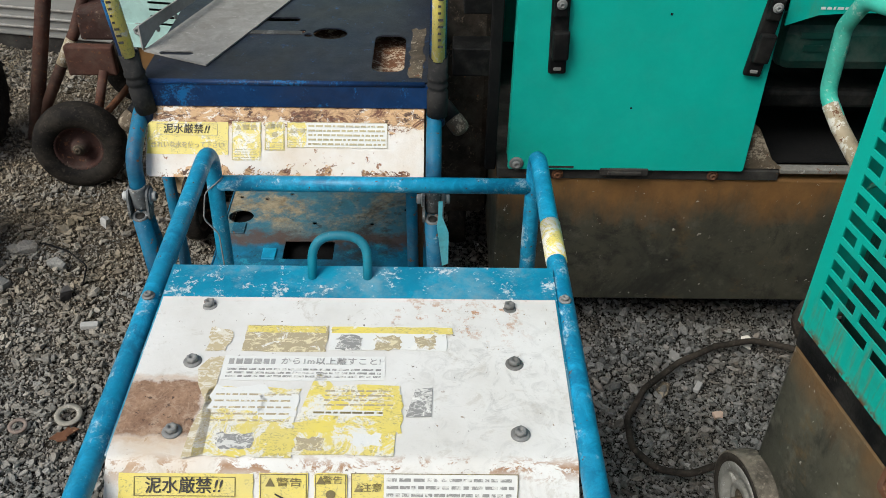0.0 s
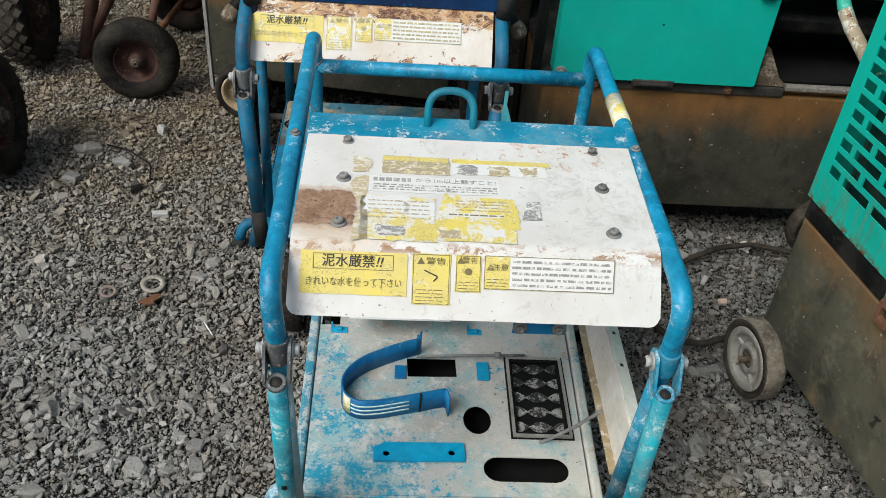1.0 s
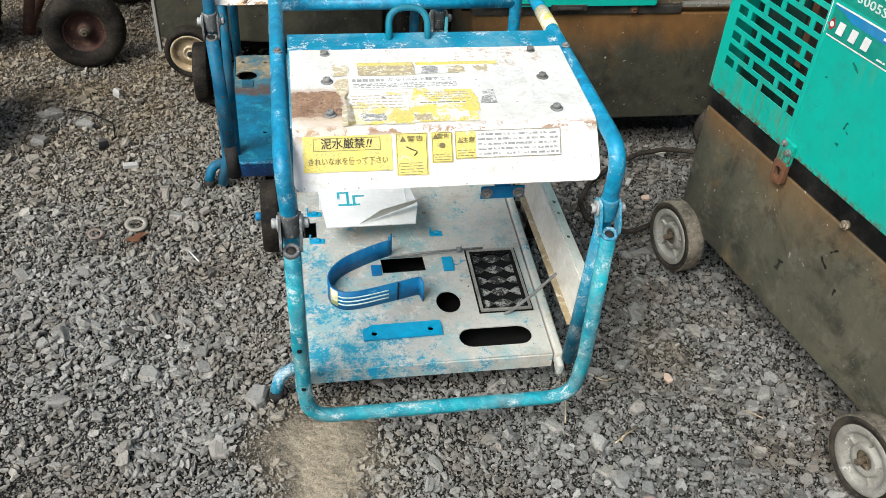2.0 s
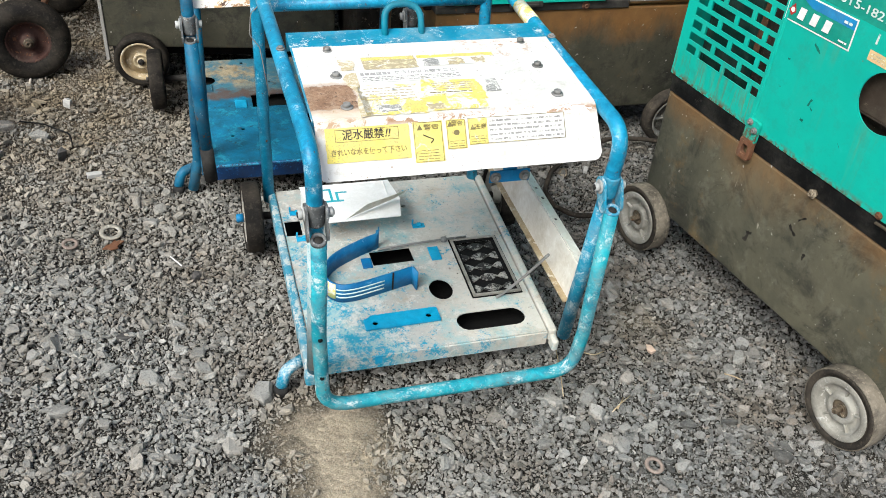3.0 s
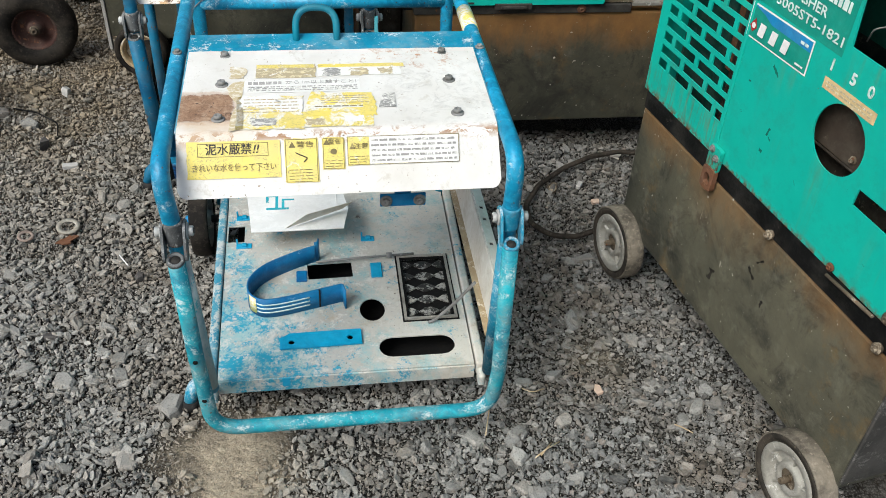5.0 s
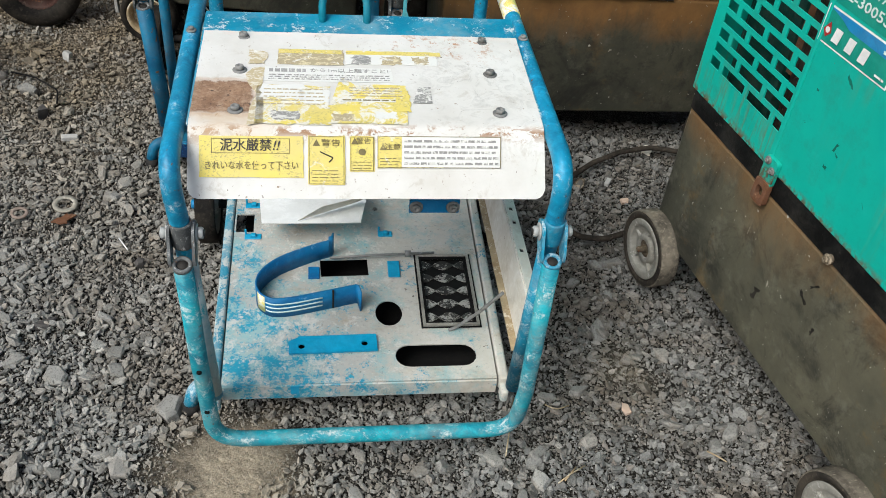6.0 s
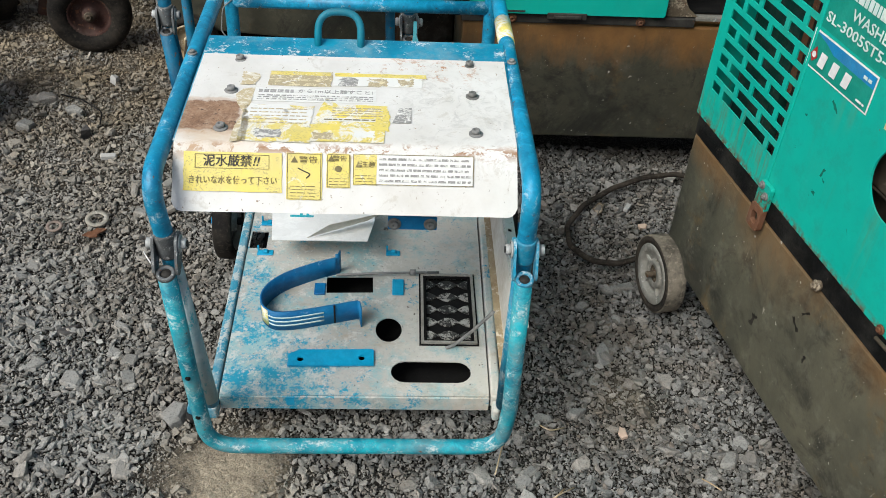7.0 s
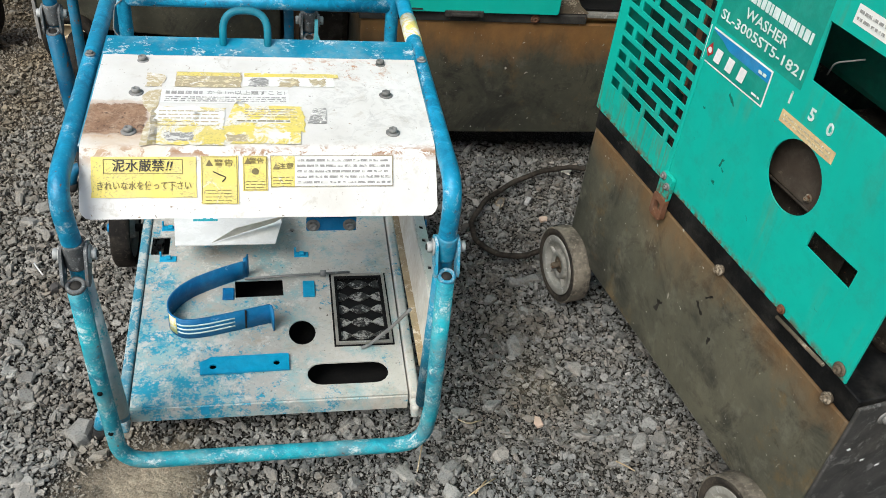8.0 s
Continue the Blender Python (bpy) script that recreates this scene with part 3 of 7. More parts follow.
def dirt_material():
    m = Mat("dirt_with_gap_shade", 0.95)
    # soil kept near black: the shade deep between stones, put into the colour
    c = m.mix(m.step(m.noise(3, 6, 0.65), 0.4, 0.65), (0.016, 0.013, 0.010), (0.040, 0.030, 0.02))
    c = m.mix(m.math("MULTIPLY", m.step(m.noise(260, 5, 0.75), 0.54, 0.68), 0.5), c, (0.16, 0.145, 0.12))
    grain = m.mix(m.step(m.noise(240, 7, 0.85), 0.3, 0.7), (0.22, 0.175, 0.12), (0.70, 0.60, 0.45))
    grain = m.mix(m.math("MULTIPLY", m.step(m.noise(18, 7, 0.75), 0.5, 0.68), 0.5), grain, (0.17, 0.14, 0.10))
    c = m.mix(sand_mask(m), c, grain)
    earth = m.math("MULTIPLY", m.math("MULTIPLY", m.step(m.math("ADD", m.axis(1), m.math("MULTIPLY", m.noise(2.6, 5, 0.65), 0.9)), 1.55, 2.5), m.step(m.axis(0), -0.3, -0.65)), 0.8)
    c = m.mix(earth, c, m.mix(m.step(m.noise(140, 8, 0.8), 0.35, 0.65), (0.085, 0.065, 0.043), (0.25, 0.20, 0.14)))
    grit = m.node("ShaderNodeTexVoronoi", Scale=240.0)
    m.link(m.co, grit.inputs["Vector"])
    # grit tones, with crevice shade painted as dark gaps round each grain
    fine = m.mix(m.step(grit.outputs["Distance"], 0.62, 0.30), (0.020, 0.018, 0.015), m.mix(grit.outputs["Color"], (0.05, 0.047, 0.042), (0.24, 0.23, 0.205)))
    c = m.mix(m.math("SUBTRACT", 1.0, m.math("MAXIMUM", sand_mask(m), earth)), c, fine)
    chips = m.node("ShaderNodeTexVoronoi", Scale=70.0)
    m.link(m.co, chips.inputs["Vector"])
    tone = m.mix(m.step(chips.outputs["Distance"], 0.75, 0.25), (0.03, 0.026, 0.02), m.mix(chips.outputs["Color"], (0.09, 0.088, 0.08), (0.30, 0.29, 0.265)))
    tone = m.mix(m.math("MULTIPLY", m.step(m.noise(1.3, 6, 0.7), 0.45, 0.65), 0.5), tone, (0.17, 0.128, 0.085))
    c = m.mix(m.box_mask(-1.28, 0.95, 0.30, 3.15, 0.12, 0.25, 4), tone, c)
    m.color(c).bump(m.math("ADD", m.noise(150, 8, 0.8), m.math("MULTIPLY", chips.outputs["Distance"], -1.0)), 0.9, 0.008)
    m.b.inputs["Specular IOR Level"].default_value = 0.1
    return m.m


lid_white, lid_rusted = cover_white(), flap_rusty()
yellow_a, yellow_b, yellow_c = sticker_yellow("yellow_sticker", 0.70), sticker_yellow("worn_yellow_sticker", 0.57), sticker_yellow("peeling_yellow_sticker", 0.48)
white_label = sticker_faded("white_label", (0.74, 0.74, 0.7), (0.6, 0.6, 0.58), 0.6)
tan_label = sticker_faded("peeled_label_glue", (0.52, 0.43, 0.26), (0.7, 0.66, 0.55), 0.5)
brown_label = sticker_faded("browned_label", (0.42, 0.35, 0.22), (0.70, 0.62, 0.40), 0.52)
grey_print = sticker_faded("grey_print", (0.27, 0.265, 0.25), (0.66, 0.65, 0.6), 0.50)
# second tank steel: a darker copy, the rear tanks' shade put into its colour
tank_mat, shaded_tank, tray_mat, stone_mat, dirt_mat = tank_material("grimy_tank_steel", 0.77), tank_material("shaded_tank_steel", 0.50, 0.9, 0.425), tray_material(), stone_material(), dirt_material()


def wall_material():
    m = Mat("weathered_board", 0.7)
    c = m.mix(m.step(m.noise(3, 5, 0.6, (0.3, 1, 4)), 0.35, 0.7), (0.30, 0.30, 0.28), (0.18, 0.175, 0.165))
    m.color(c).bump(m.noise(60, 4), 0.2, 0.002)
    return m.m


board_grey = wall_material()


# ---- shape helpers ----
def part(name, bm, material, parent=None, label=""):
    """Links a bmesh as one mesh object under a thing or a part."""
    bmesh.ops.recalc_face_normals(bm, faces=bm.faces)
    me = bpy.data.meshes.new(name)
    bm.to_mesh(me)
    bm.free()
    me.materials.append(material)
    ob = new(name, me)
    if parent is not None:
        ob.parent = parent
    if label:
        ob["label"] = label
    return ob


def thing(name, label, category, group="", at=None):
    ob = new(name)
    ob.empty_display_size = 0.05
    if at is not None:
        ob.matrix_world = at
    return tagged(ob, label, category, group)


def smooth(bm, limit=40):
    for f in bm.faces:
        f.smooth = True
    for e in bm.edges:
        if len(e.link_faces) == 2 and e.calc_face_angle(0) > radians(limit):
            e.smooth = False
    return bm


def block(bm, lo, hi, bevel=0.0, m=None, seg=2):
    """A box between two corners, its edges rounded."""
    c = [(a + b) / 2 for a, b in zip(lo, hi)]
    d = [abs(b - a) for a, b in zip(lo, hi)]
    r = bmesh.ops.create_cube(bm, size=1, matrix=Matrix.Translation(c) @ Matrix.Diagonal((*d, 1)))
    vs = r["verts"]
    if bevel:
        es = list({e for v in vs for e in v.link_edges})
        g = bmesh.ops.bevel(bm, geom=es, offset=bevel, segments=seg, affect="EDGES", profile=0.5)
        vs = list({v for f in g["faces"] for v in f.verts} | {v for v in vs if v.is_valid})
    if m is not None:
        bmesh.ops.transform(bm, matrix=m, verts=vs)
    return bm


def filleted(points, radius, steps=6):
    """A polyline with its corners rounded."""
    ps = [Vector(p) for p in points]
    out = [ps[0]]
    for a, b, c in zip(ps, ps[1:], ps[2:]):
        u, w = (a - b), (c - b)
        ang = u.angle(w)
        if ang > 3.1:
            out.append(b)
            continue
        d = min(radius / math.tan(ang / 2), u.length * 0.49, w.length * 0.49)
        p, q = b + u.normalized() * d, b + w.normalized() * d
        for i in range(steps + 1):
            s = i / steps
            out.append(p.lerp(b, s).lerp(b.lerp(q, s), s))
    out.append(ps[-1])
    return out


def tube(bm, points, r, fillet=0.05, sides=14, caps=True, steps=7, dent=0.0):
    """A round tube along a polyline with rounded bends."""
    path = filleted(points, fillet, steps)
    rings, normal = [], None
    for i, p in enumerate(path):
        t = (path[min(i + 1, len(path) - 1)] - path[max(i - 1, 0)]).normalized()
        if normal is None:
            normal = t.orthogonal().normalized()
        normal = (normal - t * normal.dot(t)).normalized()
        side = t.cross(normal)
        rr = r * (1 + dent * noise.noise(p * 9))
        rings.append([bm.verts.new(p + (normal * math.cos(a) + side * math.sin(a)) * rr) for a in (2 * math.pi * k / sides for k in range(sides))])
    for a, b in zip(rings, rings[1:]):
        for k in range(sides):
            bm.faces.new((a[k], a[(k + 1) % sides], b[(k + 1) % sides], b[k])).smooth = True
    if caps:
        bm.faces.new(rings[0][::-1])
        bm.faces.new(rings[-1])
    return bm


def lathe(bm, profile, m=None, sides=32, closed=True):
    """Turns (radius, height) pairs about the z axis; m places the result."""
    m = m or Matrix()
    rings = []
    for r, h in profile:
        if r < 1e-6:
            rings.append([bm.verts.new(m @ Vector((0, 0, h)))])
        else:
            rings.append([bm.verts.new(m @ Vector((r * math.cos(a), r * math.sin(a), h))) for a in (2 * math.pi * k / sides for k in range(sides))])
    pairs = list(zip(rings, rings[1:])) + ([(rings[-1], rings[0])] if closed else [])
    for a, b in pairs:
        for k in range(sides):
            j = (k + 1) % sides
            if len(a) == 1 and len(b) == 1:
                break
            if len(a) == 1:
                bm.faces.new((a[0], b[j], b[k])).smooth = True
            elif len(b) == 1:
                bm.faces.new((a[k], a[j], b[0])).smooth = True
            else:
                bm.faces.new((a[k], a[j], b[j], b[k])).smooth = True
    return smooth(bm, 35)


def ring_pts(cx, cy, rx, ry=None, n=24):
    ry = ry or rx
    return [(cx + rx * math.cos(2 * math.pi * k / n), cy + ry * math.sin(2 * math.pi * k / n)) for k in range(n)]


def slot_pts(x0, x1, y0, y1, n=8):
    r = (y1 - y0) / 2
    cy = (y0 + y1) / 2
    a = [(x1 - r + r * math.sin(math.pi * k / n), cy - r * math.cos(math.pi * k / n)) for k in range(n + 1)]
    return a + [(x0 + r - r * math.sin(math.pi * k / n), cy + r * math.cos(math.pi * k / n)) for k in range(n + 1)]


def rect(x0, x1, y0, y1):
    return [(x0, y0), (x1, y0), (x1, y1), (x0, y1)]


def round_rect(x0, x1, y0, y1, r, n=4):
    out = []
    for cx, cy, a0 in ((x1 - r, y0 + r, -90), (x1 - r, y1 - r, 0), (x0 + r, y1 - r, 90), (x0 + r, y0 + r, 180)):
        out += [(cx + r * math.cos(radians(a0 + 90 * k / n)), cy + r * math.sin(radians(a0 + 90 * k / n))) for k in range(n + 1)]
    return out


def plate(bm, outline, holes=(), thick=0.003, m=None):
    """A flat sheet in x and y with holes through it, thickened downwards; m places it."""
    made, edges = [], []
    for loop in (outline, *holes):
        vs = [bm.verts.new((x, y, 0)) for x, y in loop]
        edges += [bm.edges.new((a, b)) for a, b in zip(vs, vs[1:] + vs[:1])]
        made += vs
    g = bmesh.ops.triangle_fill(bm, edges=edges, use_dissolve=False, normal=(0, 0, 1))
    faces = [f for f in g["geom"] if isinstance(f, bmesh.types.BMFace)]
    ex = bmesh.ops.extrude_face_region(bm, geom=faces)
    low = [v for v in ex["geom"] if isinstance(v, bmesh.types.BMVert)]
    bmesh.ops.translate(bm, verts=low, vec=(0, 0, -thick))
    if m is not None:
        bmesh.ops.transform(bm, matrix=m, verts=made + low)
    return bm


def turn_to(place, axis, spin=0.0):
    """A pose at place whose z axis points along axis."""
    return Matrix.Translation(place) @ Vector(axis).to_track_quat("Z", "Y").to_matrix().to_4x4() @ Matrix.Rotation(spin, 4, "Z")


def basis(o, ex, ey):
    """A pose at o with the given x and y directions."""
    ex, ey = Vector(ex).normalized(), Vector(ey).normalized()
    ez = ex.cross(ey)
    return Matrix(((ex.x, ey.x, ez.x, o[0]), (ex.y, ey.y, ez.y, o[1]), (ex.z, ey.z, ez.z, o[2]), (0, 0, 0, 1)))


def bolt_mesh(bm, m, r=0.008, h=0.006, washer=1.55):
    lathe(bm, [(0, 0), (r * washer, 0), (r * washer, 0.0018), (r * 1.1, 0.0024), (0, 0.0024)], m, 20, closed=False)
    lathe(bm, [(0, 0.0022), (r, 0.0022), (r, 0.0022 + h * 0.85), (r * 0.8, 0.0022 + h), (r * 0.45, 0.0022 + h), (r * 0.42, h * 0.9), (0, h * 0.9)], m, 6, closed=False)
    return bm


def bolt(parent, place, axis, r=0.008, h=0.006, material=None, name="bolt"):
    return part(name, bolt_mesh(bmesh.new(), turn_to(place, axis, random.random()), r, h), material or zinc, parent)


def lettering(parent, text, height, m, material, width=None, name="lettering", bold=0.011):
    """Text as a thin mesh: m places its middle, x along the line, z out of the face."""
    cu = bpy.data.curves.new("text", "FONT")
    cu.body, cu.size, cu.extrude, cu.align_x, cu.align_y, cu.resolution_u = text, height, 0.0002, "CENTER", "CENTER", 2
    cu.offset = height * bold
    tmp = new("text", cu)
    bpy.context.view_layer.update()
    me = bpy.data.meshes.new_from_object(tmp.evaluated_get(bpy.context.evaluated_depsgraph_get()))
    bpy.data.objects.remove(tmp)
    bpy.data.curves.remove(cu)
    xs = [v.co.x for v in me.vertices] or [0, 1]
    k = width / (max(xs) - min(xs)) if width else 1
    me.transform(m @ Matrix.Diagonal((k, 1, 1, 1)))
    me.materials.clear()
    me.materials.append(material)
    ob = new(name, me)
    ob.parent = parent
    return ob


def ragged(x0, x1, y0, y1, amount, n=7, seed=1):
    """A rectangle's outline with torn, uneven edges."""
    rnd = random.Random(seed)
    pts = []
    cs = rect(x0, x1, y0, y1)
    for (ax, ay), (bx, by) in zip(cs, cs[1:] + cs[:1]):
        for k in range(n):
            s = k / n
            pts.append((ax + (bx - ax) * s + rnd.uniform(-amount, amount), ay + (by - ay) * s + rnd.uniform(-amount, amount)))
    return pts


def sticker(parent, outline, m, material, lift=0.0008, name="sticker", label=""):
    return part(name, plate(bmesh.new(), outline, (), 0.0002, m @ Matrix.Translation((0, 0, lift * 0.6))), material, parent, label)


def bars(parent, x0, x1, y0, y1, rows, m, material, seed=0, name="print_bar", lift=0.0012, fill=0.55):
    """Unreadable print as thin bars, a row each."""
    rnd = random.Random(seed)
    step = (y1 - y0) / rows
    for i in range(rows):
        bm = bmesh.new()
        y = y1 - (i + 0.5) * step
        x = x0
        while x < x1 - 0.004:
            w = rnd.uniform(0.004, 0.014)
            plate(bm, rect(x, min(x + w, x1), y - step * fill / 2, y + step * fill / 2), (), 0.0003, m @ Matrix.Translation((0, 0, lift)))
            x += w + rnd.uniform(0.0015, 0.003)
        part(name, bm, material, parent)


# ---- the carts ----
TUBE = 0.0135


def caster(parent, name, place, axis, r, w, tyre_mat, rim_mat, spokes=5, web=None):
    """A small plain-bearing wheel: rubber tread, spoked rim, hub and axle nut."""
    m = turn_to(place, axis)
    h = w / 2
    bm = bmesh.new()
    lathe(bm, [(r * 0.76, -h * 0.9), (r * 0.93, -h), (r * 0.985, -h * 0.8), (r, -h * 0.35), (r, h * 0.35), (r * 0.985, h * 0.8), (r * 0.93, h), (r * 0.76, h * 0.9)], m, 40)
    tyre = part(name, bm, tyre_mat, parent)
    bm = bmesh.new()
    lathe(bm, [(r * 0.77, -h * 0.85), (r * 0.77, h * 0.88), (r * 0.70, h * 0.92), (r * 0.66, h * 0.75), (r * 0.63, h * 0.2), (r * 0.60, -h * 0.4), (r * 0.7, -h * 0.85)], m, 40)
    part("rim_web", lathe(bmesh.new(), [(0, -h * 0.1), (r * 0.63, -h * 0.1), (r * 0.63, -h * 0.2), (0, -h * 0.2)], m, 40, closed=False), web or rim_web, tyre, "grimy wheel web")
    for k in range(spokes):
        s = m @ Matrix.Rotation(2 * math.pi * k / spokes, 4, "Z")
        block(bm, (r * 0.2, -r * 0.04, -h * 0.15), (r * 0.66, r * 0.04, h * 0.55), r * 0.02, s, 1)
    lathe(bm, [(0, -h), (r * 0.25, -h), (r * 0.31, h * 0.55), (r * 0.29, h * 0.8), (r * 0.24, h * 0.82), (r * 0.21, h * 0.55), (r * 0.15, h * 0.55), (r * 0.14, h * 0.93), (0, h * 0.93)], m, 24, closed=False)
    part("rim", bm, rim_mat, tyre)
    part("axle_nut", bolt_mesh(bmesh.new(), m @ Matrix.Translation((0, 0, h * 0.93)), r * 0.08, r * 0.10), dark_steel, tyre)
    return tyre


def lid_mesh(with_top=True, x0=-0.237, x1=0.251, rounding=1.0):
    """The bent white sheet: a nearly level top and a sloping front flap with round corners."""
    if with_top:
        rows = [(0.152, 0.6665, 0.0), (0.02, 0.662, 0.0), (-0.080, 0.6585, 0.0), (-0.089, 0.6579, 0.0), (-0.0955, 0.6558, 0.0), (-0.1005, 0.6515, 0.0), (-0.106, 0.6462, 0.0)]
        rows += [(-0.125, 0.6223, -0.001), (-0.149, 0.5912, -0.002), (-0.1535, 0.5854, 0.0015), (-0.156, 0.5821, 0.006), (-0.157, 0.5808, 0.012)]
    else:
        rows = [(-0.085, 0.660, 0.0), (-0.096, 0.6575, 0.0), (-0.104, 0.651, 0.0), (-0.109, 0.643, 0.0), (-0.130, 0.616, -0.001), (-0.158, 0.580, -0.002), (-0.172, 0.5615, 0.0), (-0.1735, 0.5595, 0.004)]
    bm = bmesh.new()
    n = 14
    grid = [[bm.verts.new((x0 + ins * rounding + (x1 - x0 - 2 * ins * rounding) * k / n, y, z + 0.0012 * noise.noise((k * 0.7, y * 14, 3)))) for k in range(n + 1)] for y, z, ins in rows]
    for a, b in zip(grid, grid[1:]):
        for k in range(n):
            bm.faces.new((a[k], a[k + 1], b[k + 1], b[k])).smooth = True
    bmesh.ops.recalc_face_normals(bm, faces=bm.faces)
    if sum(f.normal.z for f in bm.faces) < 0:
        bmesh.ops.reverse_faces(bm, faces=bm.faces)
    bmesh.ops.solidify(bm, geom=bm.faces[:], thickness=0.003)
    return smooth(bm, 50)


FLAP = basis((0.007, -0.109, 0.643), (1, 0, 0), (0, 0.044, 0.057))


def flap_place(u, v):
    """A pose on the flap: u from 0 to 1 across, v from 0 at the fold to 1 at the lower edge."""
    return FLAP @ Matrix.Translation((-0.243 + 0.486 * u, -0.084 * v, 0.0022))


def front_stickers(lid, clear=True):
    """The row of warning stickers along the flap, bleached where clear is off."""
    drop = 0.0 if clear else 0.0175
    pen, first, rest = (brown_ink, yellow_a, yellow_b) if clear else (pale_ink, yellow_b, yellow_c)
    def area(u0, u1, v0, v1):
        a, b = flap_place(u0, v1), flap_place(u1, v0)
        inv = FLAP.inverted()
        p, q = inv @ a.translation, inv @ b.translation
        return p.x, q.x, p.y - drop, q.y - drop
    on = FLAP @ Matrix.Translation((0, 0, 0.0009))

    def put(u0, u1, v0, v1, mat, seed, label):
        x0, x1, y0, y1 = area(u0, u1, v0, v1)
        sticker(lid, ragged(x0, x1, y0, y1, 0.0006, 6, seed), on, mat, 0.0006, "sticker", label)
        return x0, x1, y0, y1

    def outline(x0, x1, y0, y1, w=0.0008, mat=None):
        bm = bmesh.new()
        plate(bm, rect(x0, x1, y0, y1), [rect(x0 + w, x1 - w, y0 + w, y1 - w)], 0.0002, on @ Matrix.Translation((0, 0, 0.0010)))
        part("sticker_border", bm, mat or pen, lid)

    def words(text, u, v, h, width):
        x0, x1, y0, y1 = area(u, u, v, v)
        lettering(lid, text, h, on @ Matrix.Translation((x0, y0, 0.0012)), ink if h > 0.015 else pen, width, bold=0.010 if h > 0.015 else 0.006)

    a = put(0.028, 0.312, -0.075, 0.59, first, 1, "yellow warning sticker about muddy water")
    outline(*area(0.061, 0.275, -0.035, 0.205))
    words("泥水厳禁", 0.155, 0.085, 0.0175, 0.068)
    x0, x1, y0, y1 = area(0.238, 0.238, 0.085, 0.085)
    lean = Matrix(((1, 0.28, 0, 0), (0, 1, 0, 0), (0, 0, 1, 0), (0, 0, 0, 1)))
    lettering(lid, "!!", 0.0175, on @ Matrix.Translation((x0, y0, 0.0012)) @ lean, ink, 0.0075)
    words("きれいな水を使って下さい", 0.17, 0.405, 0.0125, 0.123)
    b = put(0.324, 0.428, -0.085, 0.705, rest, 2, "worn yellow warning sticker")
    outline(*area(0.327, 0.425, -0.075, 0.695))
    words("警告", 0.388, 0.03, 0.0095, 0.026)
    bars(lid, *area(0.336, 0.418, 0.45, 0.67), 4, on, pen, 2, fill=0.2)
    c = put(0.441, 0.510, -0.085, 0.49, rest, 3, "worn yellow warning sticker")
    outline(*area(0.443, 0.508, -0.075, 0.48))
    words("警告", 0.480, 0.0, 0.0085, 0.020)
    part("pictogram", plate(bmesh.new(), ring_pts(*[(p + q) / 2 for p, q in (area(0.465, 0.487, 0.12, 0.22)[:2], area(0.465, 0.487, 0.12, 0.22)[2:])], 0.005, 0.0045), (), 0.0002, on @ Matrix.Translation((0, 0, 0.0012))), pen, lid)
    bars(lid, *area(0.449, 0.503, 0.31, 0.46), 3, on, pen, 3, fill=0.2)
    d = put(0.519, 0.588, -0.08, 0.43, rest, 4, "worn yellow caution sticker")
    outline(*area(0.519, 0.873, -0.092, 0.425))
    words("注意", 0.562, 0.09, 0.0095, 0.022)
    bars(lid, *area(0.526, 0.582, 0.25, 0.40), 3, on, pen, 4, fill=0.2)
    put(0.588, 0.871, -0.085, 0.42, white_label, 5, "white label with small worn print")
    bars(lid, *area(0.594, 0.866, -0.06, 0.40), 5, on, grey_print if clear else pale_ink, 5, fill=0.42)
    for u, up in ((0.348, 0.03), (0.455, 0.0), (0.535, 0.09)):
        x0, x1, y0, y1 = area(u, u, up, up)
        part("pictogram", plate(bmesh.new(), [(x0 - 0.005, y0 - 0.004), (x0 + 0.005, y0 - 0.004), (x0, y0 + 0.005)], (), 0.0002, on @ Matrix.Translation((0, 0, 0.0012))), pen, lid)
    if clear:
        x0, x1, y0, y1 = area(0.358, 0.395, 0.17, 0.34)
        part("pictogram", tube(bmesh.new(), [on @ Vector(p) for p in ((x0, y1, 0.0012), (x0 + 0.006, y1 - 0.003, 0.0012), (x1, y0 + 0.006, 0.0012), (x1 - 0.006, y0, 0.0012))], 0.0008, 0.002, 6), ink, lid)


